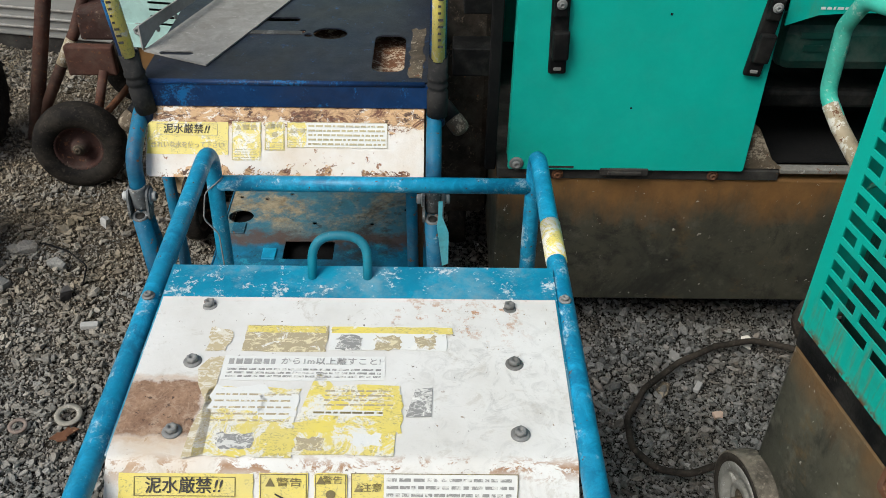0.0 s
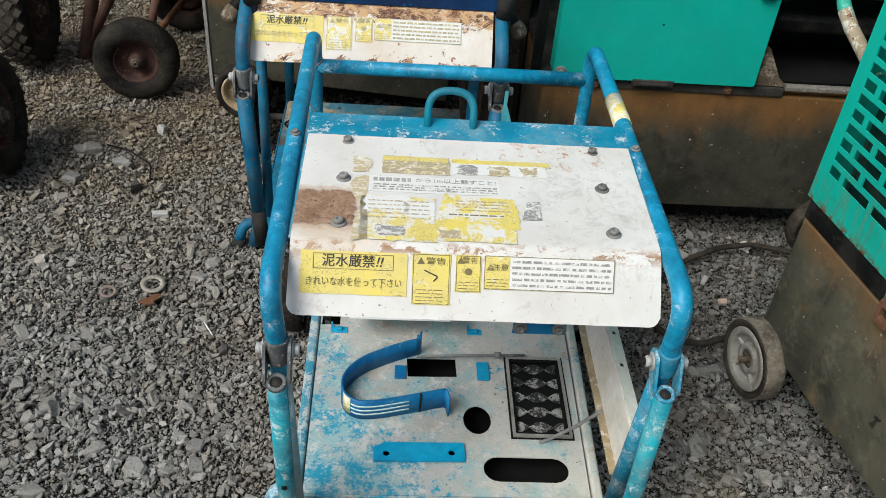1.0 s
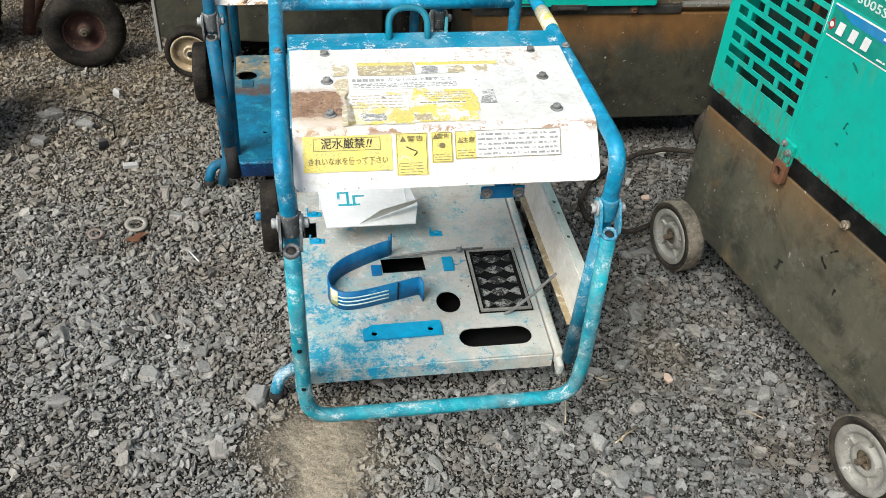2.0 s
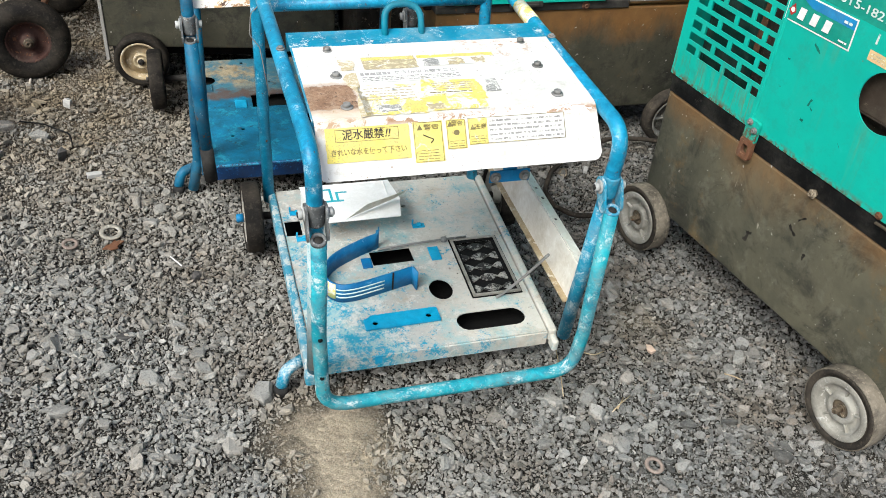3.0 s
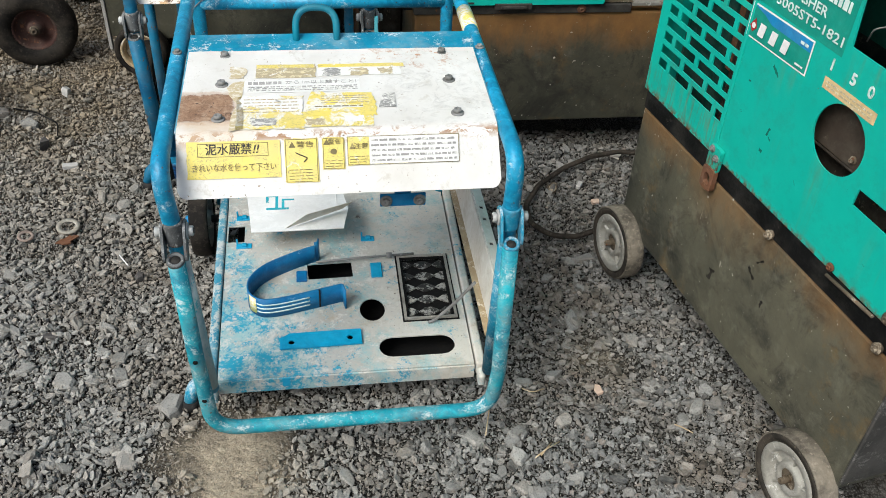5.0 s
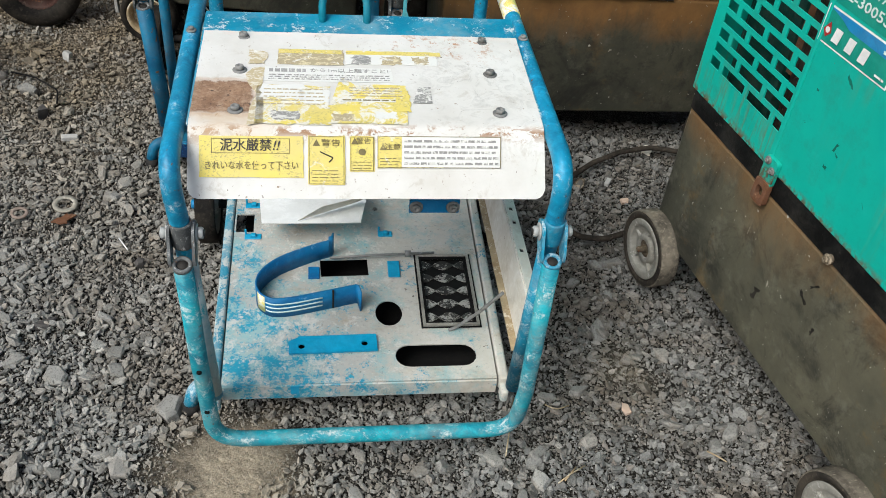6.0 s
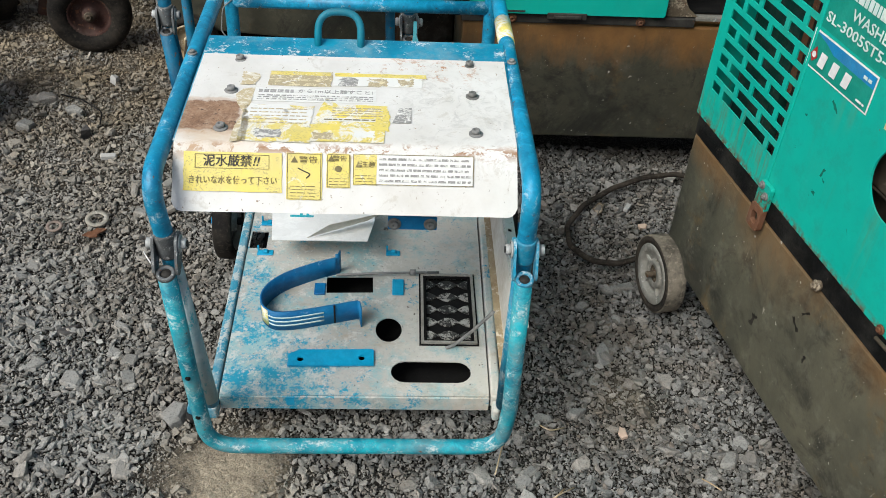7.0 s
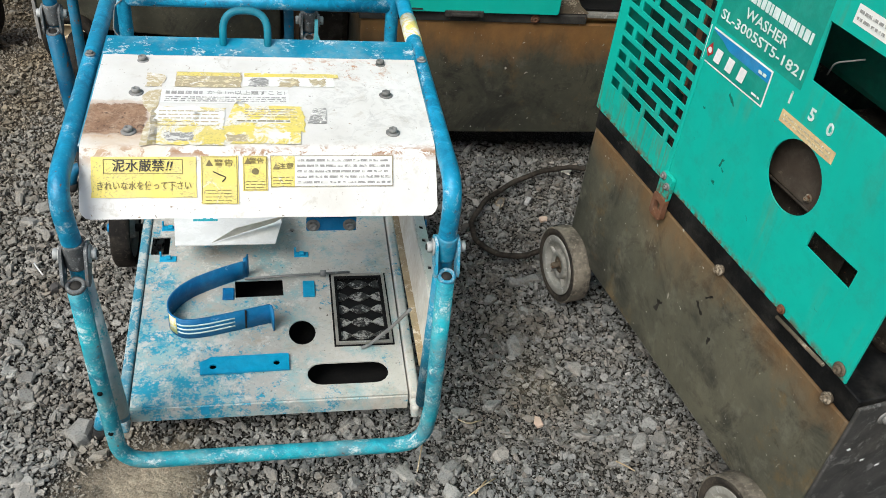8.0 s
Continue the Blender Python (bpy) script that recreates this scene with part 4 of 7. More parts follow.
def top_stickers(lid):
    """The torn labels on the top of the lid."""
    z = 0.6621
    tilt = math.atan2(0.0345, 1.0)
    on = Matrix.Translation((0, 0, z)) @ Matrix.Rotation(tilt, 4, "X")
    s = lambda o, mat, k=1, lift=0.0006, label="": sticker(lid, o, on, mat, lift, "sticker", label)
    s(ragged(-0.166, -0.140, 0.058, 0.096, 0.003, 5, 11), tan_label, label="torn beige label remnant")
    s([(-0.168, 0.03), (-0.158, 0.047), (-0.141, 0.05), (-0.143, 0.0), (-0.139, -0.05), (-0.138, -0.09), (-0.160, -0.096), (-0.158, -0.055), (-0.150, -0.02), (-0.163, 0.006)], tan_label, label="strip of old label glue")
    s(ragged(-0.123, -0.026, 0.058, 0.101, 0.0012, 7, 13), brown_label, label="browned worn warning label")
    s(ragged(-0.122, -0.029, 0.089, 0.100, 0.001, 6, 14), yellow_b, lift=0.0010)
    s(ragged(-0.024, 0.115, 0.062, 0.100, 0.0012, 7, 15), white_label, label="torn white and yellow warning label")
    s(ragged(-0.022, 0.122, 0.089, 0.0995, 0.001, 6, 16), yellow_b, lift=0.0010)
    for x, w in ((0.0, 0.028), (0.045, 0.03), (0.09, 0.024)):
        s(ragged(x - w / 2, x + w / 2, 0.062, 0.084, 0.003, 6, int(x * 999) + 3), brown_label if x > 0.03 else grey_print, lift=0.0012)
    s(ragged(-0.141, 0.044, 0.013, 0.050, 0.0012, 8, 17), white_label, label="white label with grey print")
    lettering(lid, "から1m以上離すこと!", 0.0115, on @ Matrix.Translation((-0.018, 0.0415, 0.0010)), grey_ink, 0.114, bold=0.0)
    bars(lid, -0.135, -0.082, 0.036, 0.047, 1, on, grey_ink, 18, lift=0.0009, fill=0.75)
    bars(lid, -0.135, 0.04, 0.016, 0.032, 3, on, grey_print, 19, lift=0.0009, fill=0.5)
    s(ragged(-0.151, -0.048, -0.093, 0.002, 0.0022, 9, 20), yellow_c, label="torn yellow instruction label")
    s(ragged(-0.145, -0.085, -0.030, 0.004, 0.003, 7, 21), white_label, lift=0.0010)
    s(ragged(-0.090, -0.050, -0.042, -0.010, 0.003, 7, 22), white_label, lift=0.0010)
    s(ragged(-0.128, -0.090, -0.082, -0.062, 0.0025, 8, 23), grey_print, lift=0.0012)
    s(ragged(-0.075, -0.045, -0.090, -0.055, 0.003, 8, 28), yellow_a, lift=0.0012)
    s([(-0.047, -0.037), (-0.044, -0.030), (-0.037, 0.004), (-0.030, 0.028), (-0.022, 0.018), (-0.011, 0.005), (0.02, 0.008), (0.063, 0.006), (0.061, -0.04), (0.059, -0.091), (0.0, -0.089), (-0.047, -0.090)], yellow_c, label="yellow instruction label with a torn corner")
    s(ragged(-0.050, -0.006, -0.060, -0.046, 0.002, 7, 31), yellow_b, lift=0.0011)
    s(ragged(0.046, 0.066, -0.060, -0.006, 0.0015, 7, 32), yellow_b, lift=0.0011)
    s(ragged(-0.030, 0.045, -0.038, -0.030, 0.001, 6, 24), white_label, lift=0.0011)
    s(ragged(0.015, 0.045, -0.078, -0.062, 0.003, 8, 25), white_label, lift=0.0011)
    s(ragged(-0.045, -0.015, -0.084, -0.068, 0.002, 8, 29), brown_label, lift=0.0011)
    bars(lid, -0.03, 0.045, -0.037, -0.031, 1, on, brown_ink, 26, lift=0.0015, fill=0.4)
    bars(lid, -0.02, 0.056, -0.026, 0.001, 4, on, brown_label, 27, lift=0.0009, fill=0.3)
    bars(lid, -0.140, -0.055, -0.05, -0.004, 5, on, brown_label, 30, lift=0.0010, fill=0.25)
    s([(0.070, -0.039), (0.080, 0.002), (0.099, 0.004), (0.098, -0.038)], grey_print, label="small torn grey label")


def clevis(cart, x, y, z, ya, za, material):
    """A folding joint: bare collar on the tube, two cheeks pinned through it, a knuckle on the arm's end."""
    d = Vector((0, ya - y, za - z)).normalized()
    n = Vector((0, -d.z, d.y))
    half = [(math.cos(a), math.sin(a)) for a in (math.pi * i / 9 - math.pi / 2 for i in range(10))]
    a, b = Vector((0, y, z)), Vector((0, ya, za))
    e = a + (b - a) * 0.62
    ring = [a - d * (0.0185 * c) + n * (0.0175 * q) for c, q in half] + [e + d * (0.016 * c) - n * (0.0125 * q) for c, q in half]
    for dx in (-0.0182, 0.0142):
        joint = part("hinge_cheek", plate(bmesh.new(), [(p.y, p.z) for p in ring], [], 0.004, basis((x + dx + 0.004, 0, 0), (0, 1, 0), (0, 0, 1))), material, cart, "worn metal hinge cheek")
    part("hinge_collar", lathe(bmesh.new(), [(0.0125, -0.022), (0.0146, -0.022), (0.0152, -0.018), (0.0152, 0.018), (0.0146, 0.022), (0.0125, 0.022)], turn_to((x, y, z + 0.001), (0, -0.1, 1)), 20), material, joint, "bare worn collar round the tube")
    rim = part("arm_end", lathe(bmesh.new(), [(0.0080, -0.004), (0.0136, -0.004), (0.0138, 0.001), (0.0128, 0.0042), (0.0096, 0.0042), (0.0080, 0.002)], turn_to((x, ya - 0.001, za + 0.006), (0, -0.30, 1)), 20), material, joint, "open end of the arm tube")
    part("arm_hollow", lathe(bmesh.new(), [(0, -0.001), (0.0082, -0.001), (0.0082, 0.001), (0, 0.001)], turn_to((x, ya - 0.0005, za + 0.0055), (0, -0.30, 1)), 16, closed=False), dark_steel, rim, "dark hollow of the tube")
    part("hinge_bolt", lathe(bmesh.new(), [(0, -0.030), (0.005, -0.030), (0.005, 0.030), (0, 0.030)], turn_to((x, y, z), (1, 0, 0)), 14, closed=False), dark_steel, joint)
    for s in (-1, 1):
        part("hinge_nut", bolt_mesh(bmesh.new(), turn_to((x + s * 0.0184, y, z), (s, 0, 0)), 0.0085, 0.008), pale_zinc, joint)


def curved(path, steps=4):
    """A smooth run through the points of a plan path."""
    out = []
    for i in range(len(path) - 1):
        p = [Vector(path[min(max(k, 0), len(path) - 1)]) for k in (i - 1, i, i + 1, i + 2)]
        for j in range(steps):
            t = j / steps
            q = 0.5 * (2 * p[1] + (p[2] - p[0]) * t + (2 * p[0] - 5 * p[1] + 4 * p[2] - p[3]) * t * t + (3 * p[1] - p[0] - 3 * p[2] + p[3]) * t ** 3)
            out.append((q.x, q.y))
    return out + [path[-1]]


def strip(bm, path, z0, z1, t):
    """An upright band along a plan path."""
    ps = [Vector((x, y, 0)) for x, y in path]
    rows = []
    for i, p in enumerate(ps):
        d = (ps[min(i + 1, len(ps) - 1)] - ps[max(i - 1, 0)]).normalized()
        nrm = Vector((-d.y, d.x, 0)) * t / 2
        rows.append([bm.verts.new((p + s * nrm) + Vector((0, 0, z))) for s, z in ((1, z0), (1, z1), (-1, z1), (-1, z0))])
    for a, b in zip(rows, rows[1:]):
        for k in range(4):
            bm.faces.new((a[k], a[(k + 1) % 4], b[(k + 1) % 4], b[k]))
    bm.faces.new(rows[0])
    bm.faces.new(rows[-1][::-1])
    return smooth(bm, 35)


def blue_cart(at):
    cart = thing("wash_cart", "blue tubular steel cart frame with a white lid and stripped tray", "cart", at=at)
    # tubular frame
    for side, xt, xf, xl, xb in ((-1, -0.263, -0.254, -0.248, -0.2445), (1, 0.263, 0.266, 0.267, 0.278)):
        leg = part("side_tube", tube(bmesh.new(), [(xt - 0.003 * side, 0.49, 0.105), (xt, 0.545, 0.652), (xf, -0.186, 0.650), (xl, -0.174, 0.53), (xb, -0.112, 0.118)], TUBE, 0.048, 16, steps=9), blue_tube, cart)
        low = [(xl + (xb - xl) * k, -0.174 + 0.062 * k, 0.53 - 0.412 * k) for k in (0.10, 0.97)]
        part("cement_smear", tube(bmesh.new(), low, TUBE + 0.0003, sides=16), white_leg if side < 0 else chalk_tube, leg, "lower leg smeared with dried cement")
        clevis(cart, xl, -0.176, 0.537, -0.203, 0.497, worn_steel if side < 0 else chalk_tube)
    foot = part("foot", tube(bmesh.new(), [(-0.236, -0.010, 0.056), (-0.292, -0.040, 0.054), (-0.304, -0.047, 0.008)], TUBE * 0.95, 0.026, 14), chalk_tube, cart, "short bent foot tube")
    part("foot_tip", tube(bmesh.new(), [(-0.3015, -0.0456, 0.017), (-0.304, -0.047, -0.008)], TUBE * 1.12, 0.0, 14), grip_black, foot, "black rubber foot tip")
    part("rear_crossbar", tube(bmesh.new(), [(-0.258, 0.539, 0.583), (0.260, 0.539, 0.583)], TUBE, sides=16), blue_tube, cart)
    part("folding_handle", tube(bmesh.new(), [(-0.2475, -0.203, 0.500), (-0.2466, -0.191, 0.283), (-0.239, -0.189, 0.094), (0.268, -0.188, 0.094), (0.2755, -0.191, 0.20), (0.266, -0.204, 0.500)], TUBE, 0.055, 16, steps=9), handle_chalk, cart, "chalky blue folding handle bent into a hoop")
    for x, y, z in ((-0.2466, -0.2045, 0.283), (-0.2435, -0.2025, 0.185)):
        part("drilled_hole", lathe(bmesh.new(), [(0, 0), (0.0042, 0), (0.0042, 0.0012), (0, 0.0012)], turn_to((x, y, z), (0, -1, 0.1)), 14, closed=False), pit_black, cart)
    sleeve = bmesh.new()
    tube(sleeve, [(0.2645, 0.250, 0.6505), (0.2640, 0.335, 0.6508)], TUBE + 0.0012, sides=16)
    part("tube_sticker", sleeve, yellow_c, cart, "worn yellow and white sticker round the tube")
    part("tie_wire", tube(bmesh.new(), [(-0.246, 0.53, 0.60), (-0.277, 0.52, 0.575), (-0.283, 0.51, 0.53), (-0.262, 0.51, 0.50), (-0.25, 0.47, 0.40)], 0.0013, 0.02, 6), zinc, cart)
    # lid
    base = bmesh.new()
    plate(base, rect(-0.240, 0.254, -0.09, 0.2165), [], 0.003, pose(0, 0, 0.6590, 1.9, 0, 0))
    block(base, (-0.240, 0.2135, 0.630), (0.254, 0.2165, 0.6635), 0.001, None, 1)
    part("lid_base", base, smeared_sheet, cart, "scuffed blue sheet under the white lid")
    lid = part("lid", lid_mesh(), lid_white, cart, "white painted lid with rust patch and torn stickers")
    front_stickers(lid)
    top_stickers(lid)
    for x in (-0.177, 0.193):
        for y, dz in ((0.138, 0.002), (0.042, 0.0), (-0.060, -0.003)):
            bolt(lid, (x, y, 0.6622 + dz - 0.0005), (0, 0.03, 1), 0.0068, 0.0065)
    for x in (-0.257, 0.264):
        bolt(cart, (x, 0.155, 0.664), (0, 0, 1), 0.0052, 0.004)
    part("lifting_eye", tube(bmesh.new(), [(-0.057, 0.190, 0.654), (-0.057, 0.219, 0.714), (0.014, 0.219, 0.714), (0.014, 0.190, 0.654)], 0.0062, 0.034, 12, steps=9), eye_teal, cart, "blue bent-rod lifting eye")
    bm = bmesh.new()
    block(bm, (0.066, -0.116, 0.522), (0.140, -0.112, 0.546), 0.001, None, 1)
    block(bm, (0.090, -0.113, 0.54), (0.116, -0.109, 0.622), 0.001, None, 1)
    br = part("stay_bracket", bm, strap_deep, cart)
    for x in (0.076, 0.130):
        bolt(br, (x, -0.116, 0.534), (0, -1, 0.1), 0.0065, 0.005)
    # tray
    z = 0.106
    holes = [slot_pts(0.073, 0.225, -0.049, 0.004), ring_pts(0.067, 0.086, 0.026, 0.033, n=28), [(-0.0625, 0.187), (0.033, 0.190), (0.031, 0.238), (-0.065, 0.236)], rect(-0.2385, -0.202, 0.322, 0.378),
             ring_pts(0.055, 0.395, 0.006, n=12), rect(0.140, 0.233, 0.056, 0.236), ring_pts(-0.099, 0.001, 0.012, n=14), ring_pts(0.017, 0.005, 0.012, n=14)]
    outline = [(-0.238, -0.082), (0.256, -0.080), (0.262, 0.500), (-0.243, 0.500)]
    bm = bmesh.new()
    plate(bm, outline, holes, 0.003, Matrix.Translation((0, 0, z)) @ Matrix.Rotation(0.03, 4, "X"))
    tray = part("tray", bm, tray_mat, cart, "cement-dusted grey tray with blue paint remains and cut-outs")
    bm = bmesh.new()
    block(bm, (-0.238, -0.086, z - 0.036), (0.256, -0.082, z - 0.002), 0.0012, None, 1)
    part("tray_lip", bm, tray_mat, tray)
    # box rails along both sides, their front ends pressed flat
    for x0, x1, w, mat in ((-0.2405, -0.2445, -0.0185, rail_crust), (0.2585, 0.2655, 0.0185, tray_mat)):
        along = Vector((x1 - x0, 0.59, 0.018))
        m = basis((x0, -0.098, z - 0.030), along, (-along.y, along.x, 0))
        bm = bmesh.new()
        block(bm, (0.012, min(0, -w), 0.0), (0.59, max(0, -w), 0.034), 0.006, m, 3)
        block(bm, (-0.012, min(-0.002, -w + 0.002), -0.008), (0.016, max(-0.002, -w + 0.002), 0.022), 0.006, m, 3)
        part("side_rail", bm, mat, tray)
    # added black sheet: stands in for the unlit space behind the cut-outs
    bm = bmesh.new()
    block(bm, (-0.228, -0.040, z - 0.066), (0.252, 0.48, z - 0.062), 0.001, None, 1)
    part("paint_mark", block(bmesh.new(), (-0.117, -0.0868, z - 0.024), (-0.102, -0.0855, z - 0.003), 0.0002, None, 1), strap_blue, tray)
    part("under_pan", bm, pit_black, tray, "black sheet added below the tray to darken its cut-outs")
    on = Matrix.Translation((0, 0, z)) @ Matrix.Rotation(0.03, 4, "X")
    # blue bar, blue tab, corner tabs
    bm = bmesh.new()
    plate(bm, [(-0.081, -0.020), (0.081, -0.020), (0.081, 0.018), (0.078, 0.020), (-0.060, 0.020), (-0.081, 0.009)], [ring_pts(-0.058, -0.004, 0.0062, n=14), ring_pts(0.058, -0.002, 0.0062, n=14)], 0.004, on @ pose(-0.041, 0.006, 0.0065, 0, 0, 1.2))
    part("mounting_bar", bm, strap_blue, tray, "bright blue mounting bar with two holes")
    bm = bmesh.new()
    block(bm, (0.072, 0.182, 0.0), (0.096, 0.228, 0.004), 0.001, on, 1)
    part("mounting_tab", bm, strap_blue, tray)
    for x, y, w in ((-0.202, 0.306, 0.034), (-0.205, 0.405, 0.034), (0.072, 0.312, 0.030)):
        bm = bmesh.new()
        block(bm, (x - w / 2, y - 0.008, 0), (x + w / 2, y + 0.008, 0.003), 0.001, on, 1)
        block(bm, (x - w / 2, y + 0.005, 0), (x - w / 2 + 0.004, y + 0.009, 0.016), 0.001, on, 1)
        block(bm, (x - 0.004, y - 0.005, 0.003), (x + 0.006, y + 0.004, 0.009), 0.001, on, 1)
        part("mounting_tab", bm, strap_blue, tray)
    # black filter grate in a frame
    bm = bmesh.new()
    plate(bm, rect(0.131, 0.241, 0.047, 0.245), [rect(0.1365, 0.2355, 0.0525, 0.2395)], 0.005, on @ Matrix.Translation((0, 0, 0.006)))
    grate = part("grate", bm, rim_white, tray, "black framed grate with worn bright ribs")
    part("grate_gasket", plate(bmesh.new(), rect(0.1275, 0.2445, 0.0435, 0.2485), [rect(0.131, 0.241, 0.047, 0.245)], 0.001, on @ Matrix.Translation((0, 0, 0.0014))), pit_black, grate)
    part("grate_seal", plate(bmesh.new(), rect(0.1365, 0.2355, 0.0525, 0.2395), [rect(0.142, 0.230, 0.058, 0.234)], 0.004, on @ Matrix.Translation((0, 0, 0.003))), pit_black, grate)
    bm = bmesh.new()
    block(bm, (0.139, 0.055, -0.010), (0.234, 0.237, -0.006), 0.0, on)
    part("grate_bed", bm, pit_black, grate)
    for k in range(5):
        y = 0.075 + 0.036 * k
        bm = bmesh.new()
        pts = [(0.143 + 0.086 * i / 12, y + 0.0115 * abs(math.cos(i * math.pi / 6.0)) * (1 if j == 0 else -1)) for j, order in ((0, range(13)), (1, range(12, -1, -1))) for i in order]
        pts = [p for i, p in enumerate(pts) if i == 0 or (Vector(p) - Vector(pts[i - 1])).length > 1e-5]
        plate(bm, [(x, yy + (0.0006 if i < 13 else -0.0006)) for i, (x, yy) in enumerate(pts)], (), 0.003, on @ Matrix.Translation((0, 0, -0.002)))
        part("rib", bm, grate_worn, grate)
    # clamp strap
    path = [(-0.045, 0.245), (-0.075, 0.233), (-0.112, 0.214), (-0.142, 0.196), (-0.164, 0.176), (-0.179, 0.153), (-0.185, 0.128), (-0.180, 0.103), (-0.166, 0.087), (-0.148, 0.080), (-0.115, 0.083), (-0.06, 0.097), (-0.005, 0.112), (0.006, 0.115)]
    bend = curved(path)
    bm = strip(bmesh.new(), bend, z + 0.004, z + 0.052, 0.0035)
    strip(bm, [(-0.047, 0.2455), (-0.041, 0.247), (-0.038, 0.259)], z + 0.006, z + 0.060, 0.003)
    strip(bm, [(0.004, 0.1145), (0.009, 0.1125), (0.013, 0.092)], z + 0.002, z + 0.052, 0.003)
    strap = part("clamp_strap", bm, strap_deep, tray, "blue bent clamp strap")
    for zz in (0.016, 0.026, 0.036):
        part("strap_ridge", strip(bmesh.new(), [(x - 0.0001, y - 0.0022) for x, y in bend[32:45]], z + zz, z + zz + 0.003, 0.0016), print_white, strap, "worn pale ridge")
    part("strap_seam", strip(bmesh.new(), [(-0.0415, 0.1000), (-0.0385, 0.1008)], z + 0.006, z + 0.052, 0.0044), black_part, strap)
    part("strap_sticker", strip(bmesh.new(), [(x - 0.0014, y - 0.0012) for x, y in bend[28:33]], z + 0.010, z + 0.050, 0.0012), yellow_c, strap, "torn yellow and white sticker")
    bm = bmesh.new()
    block(bm, (-0.088, 0.180, 0), (-0.0655, 0.213, 0.004), 0.001, on, 1)
    part("strap_foot", bm, strap_deep, strap)
    # wires and lever
    part("lever_rod", tube(bmesh.new(), [(-0.045, 0.234, z + 0.014), (0.05, 0.236, z + 0.019), (0.170, 0.244, z + 0.017)], 0.0026, 0.01, 8), zinc, tray)
    bm = bmesh.new()
    lathe(bm, [(0.003, -0.006), (0.0065, -0.006), (0.0065, 0.006), (0.003, 0.006)], turn_to((0.115, 0.241, z + 0.018), (1, 0, 0)), 14)
    part("rod_collar", bm, zinc, tray)
    part("bent_rod", tube(bmesh.new(), [(0.178, 0.034, z + 0.006), (0.192, 0.038, z + 0.008), (0.225, 0.005, 0.19), (0.254, -0.025, 0.267)], 0.0032, 0.012, 8), zinc, tray)
    # white side panel
    bm = bmesh.new()
    plate(bm, rect(0, 0.595, 0, 0.088), [], 0.003, basis((0.280, -0.105, 0.203), (0, 1, 0), (0.009, 0, 0.088)))
    plate(bm, rect(0, 0.575, 0, 0.020), [rect(x, x + 0.010, 0.006, 0.014) for x in (0.14, 0.22, 0.26, 0.34)], 0.0025, basis((0.289, -0.085, 0.291), (0, 1, 0), (1, 0, -0.2)))
    part("panel_flange", plate(bmesh.new(), rect(0, 0.595, 0, 0.018), [], 0.003, basis((0.2645, -0.105, 0.204), (0, 1, 0), (1, 0, -0.05))), cream_tan, cart, "tan-stained lower flange of the panel")
    block(bm, (0.258, 0.48, 0.25), (0.288, 0.50, 0.27), 0.002, None, 1)
    part("side_panel", bm, cream, cart, "cream side panel with square holes in its flange")
    # axle and wheels
    part("axle", tube(bmesh.new(), [(-0.325, 0.450, 0.088), (0.345, 0.450, 0.088)], 0.009, sides=12), dark_steel, cart)
    for x, d in ((-0.306, -1), (0.328, 1)):
        caster(cart, "wheel", (x, 0.450, 0.088), (d, 0, 0), 0.087, 0.042, rubber, rim_white, 4)
        part("axle_cap", lathe(bmesh.new(), [(0, 0), (0.0105, 0), (0.0105, 0.014), (0.0085, 0.017), (0, 0.017)], turn_to((x + 0.021 * d, 0.450, 0.088), (d, 0, 0)), 20, closed=False), strap_deep, cart, "blue axle cap")
    return cart


blue_cart(pose(-0.072, 0.809, 0))


def fallen_cover():
    """A thin white sheet, flanged behind, lying on the front cart's tray."""
    bm = bmesh.new()
    plate(bm, [(-0.100, 0.0), (0.098, 0.003), (0.112, 0.075), (0.10, 0.15), (-0.115, 0.15)], [], 0.002, pose(0, 0, 0.064, -1.5, 0.5, 0))
    block(bm, (-0.112, 0.146, 0.0), (0.10, 0.149, 0.062), 0.0008, None, 1)
    block(bm, (0.085, 0.08, 0.0), (0.088, 0.149, 0.062), 0.0008, None, 1)
    ob = part("sheet_cover", bm, sign_white)
    tagged(ob, "thin white sheet-metal cover lying loose on the tray", "sheet metal")
    bm = bmesh.new()
    v = [bm.verts.new(p) for p in ((-0.03, 0.004, 0.066), (0.098, 0.065, 0.068), (0.125, 0.05, 0.100), (0.02, 0.012, 0.098))]
    bm.faces.new(v)
    bmesh.ops.solidify(bm, geom=bm.faces[:], thickness=0.0015)
    part("bent_edge", bm, cream, ob, "buckled bent-up edge")
    for x0, x1, y0, y1 in ((-0.071, -0.046, 0.126, 0.132), (-0.071, -0.065, 0.104, 0.126), (-0.050, -0.044, 0.084, 0.132), (-0.070, -0.020, 0.078, 0.085), (-0.036, -0.030, 0.085, 0.118), (-0.030, -0.008, 0.112, 0.118)):
        sticker(ob, rect(x0, x1, y0, y1), pose(0, 0, 0.064, -1.5, 0.5, 0), print_turquoise, 0.0006, "print_bar")
    ob.matrix_world = pose(-0.152, 1.085, 0.1145, 1.7, 0, 0)
    return ob


fallen_cover()


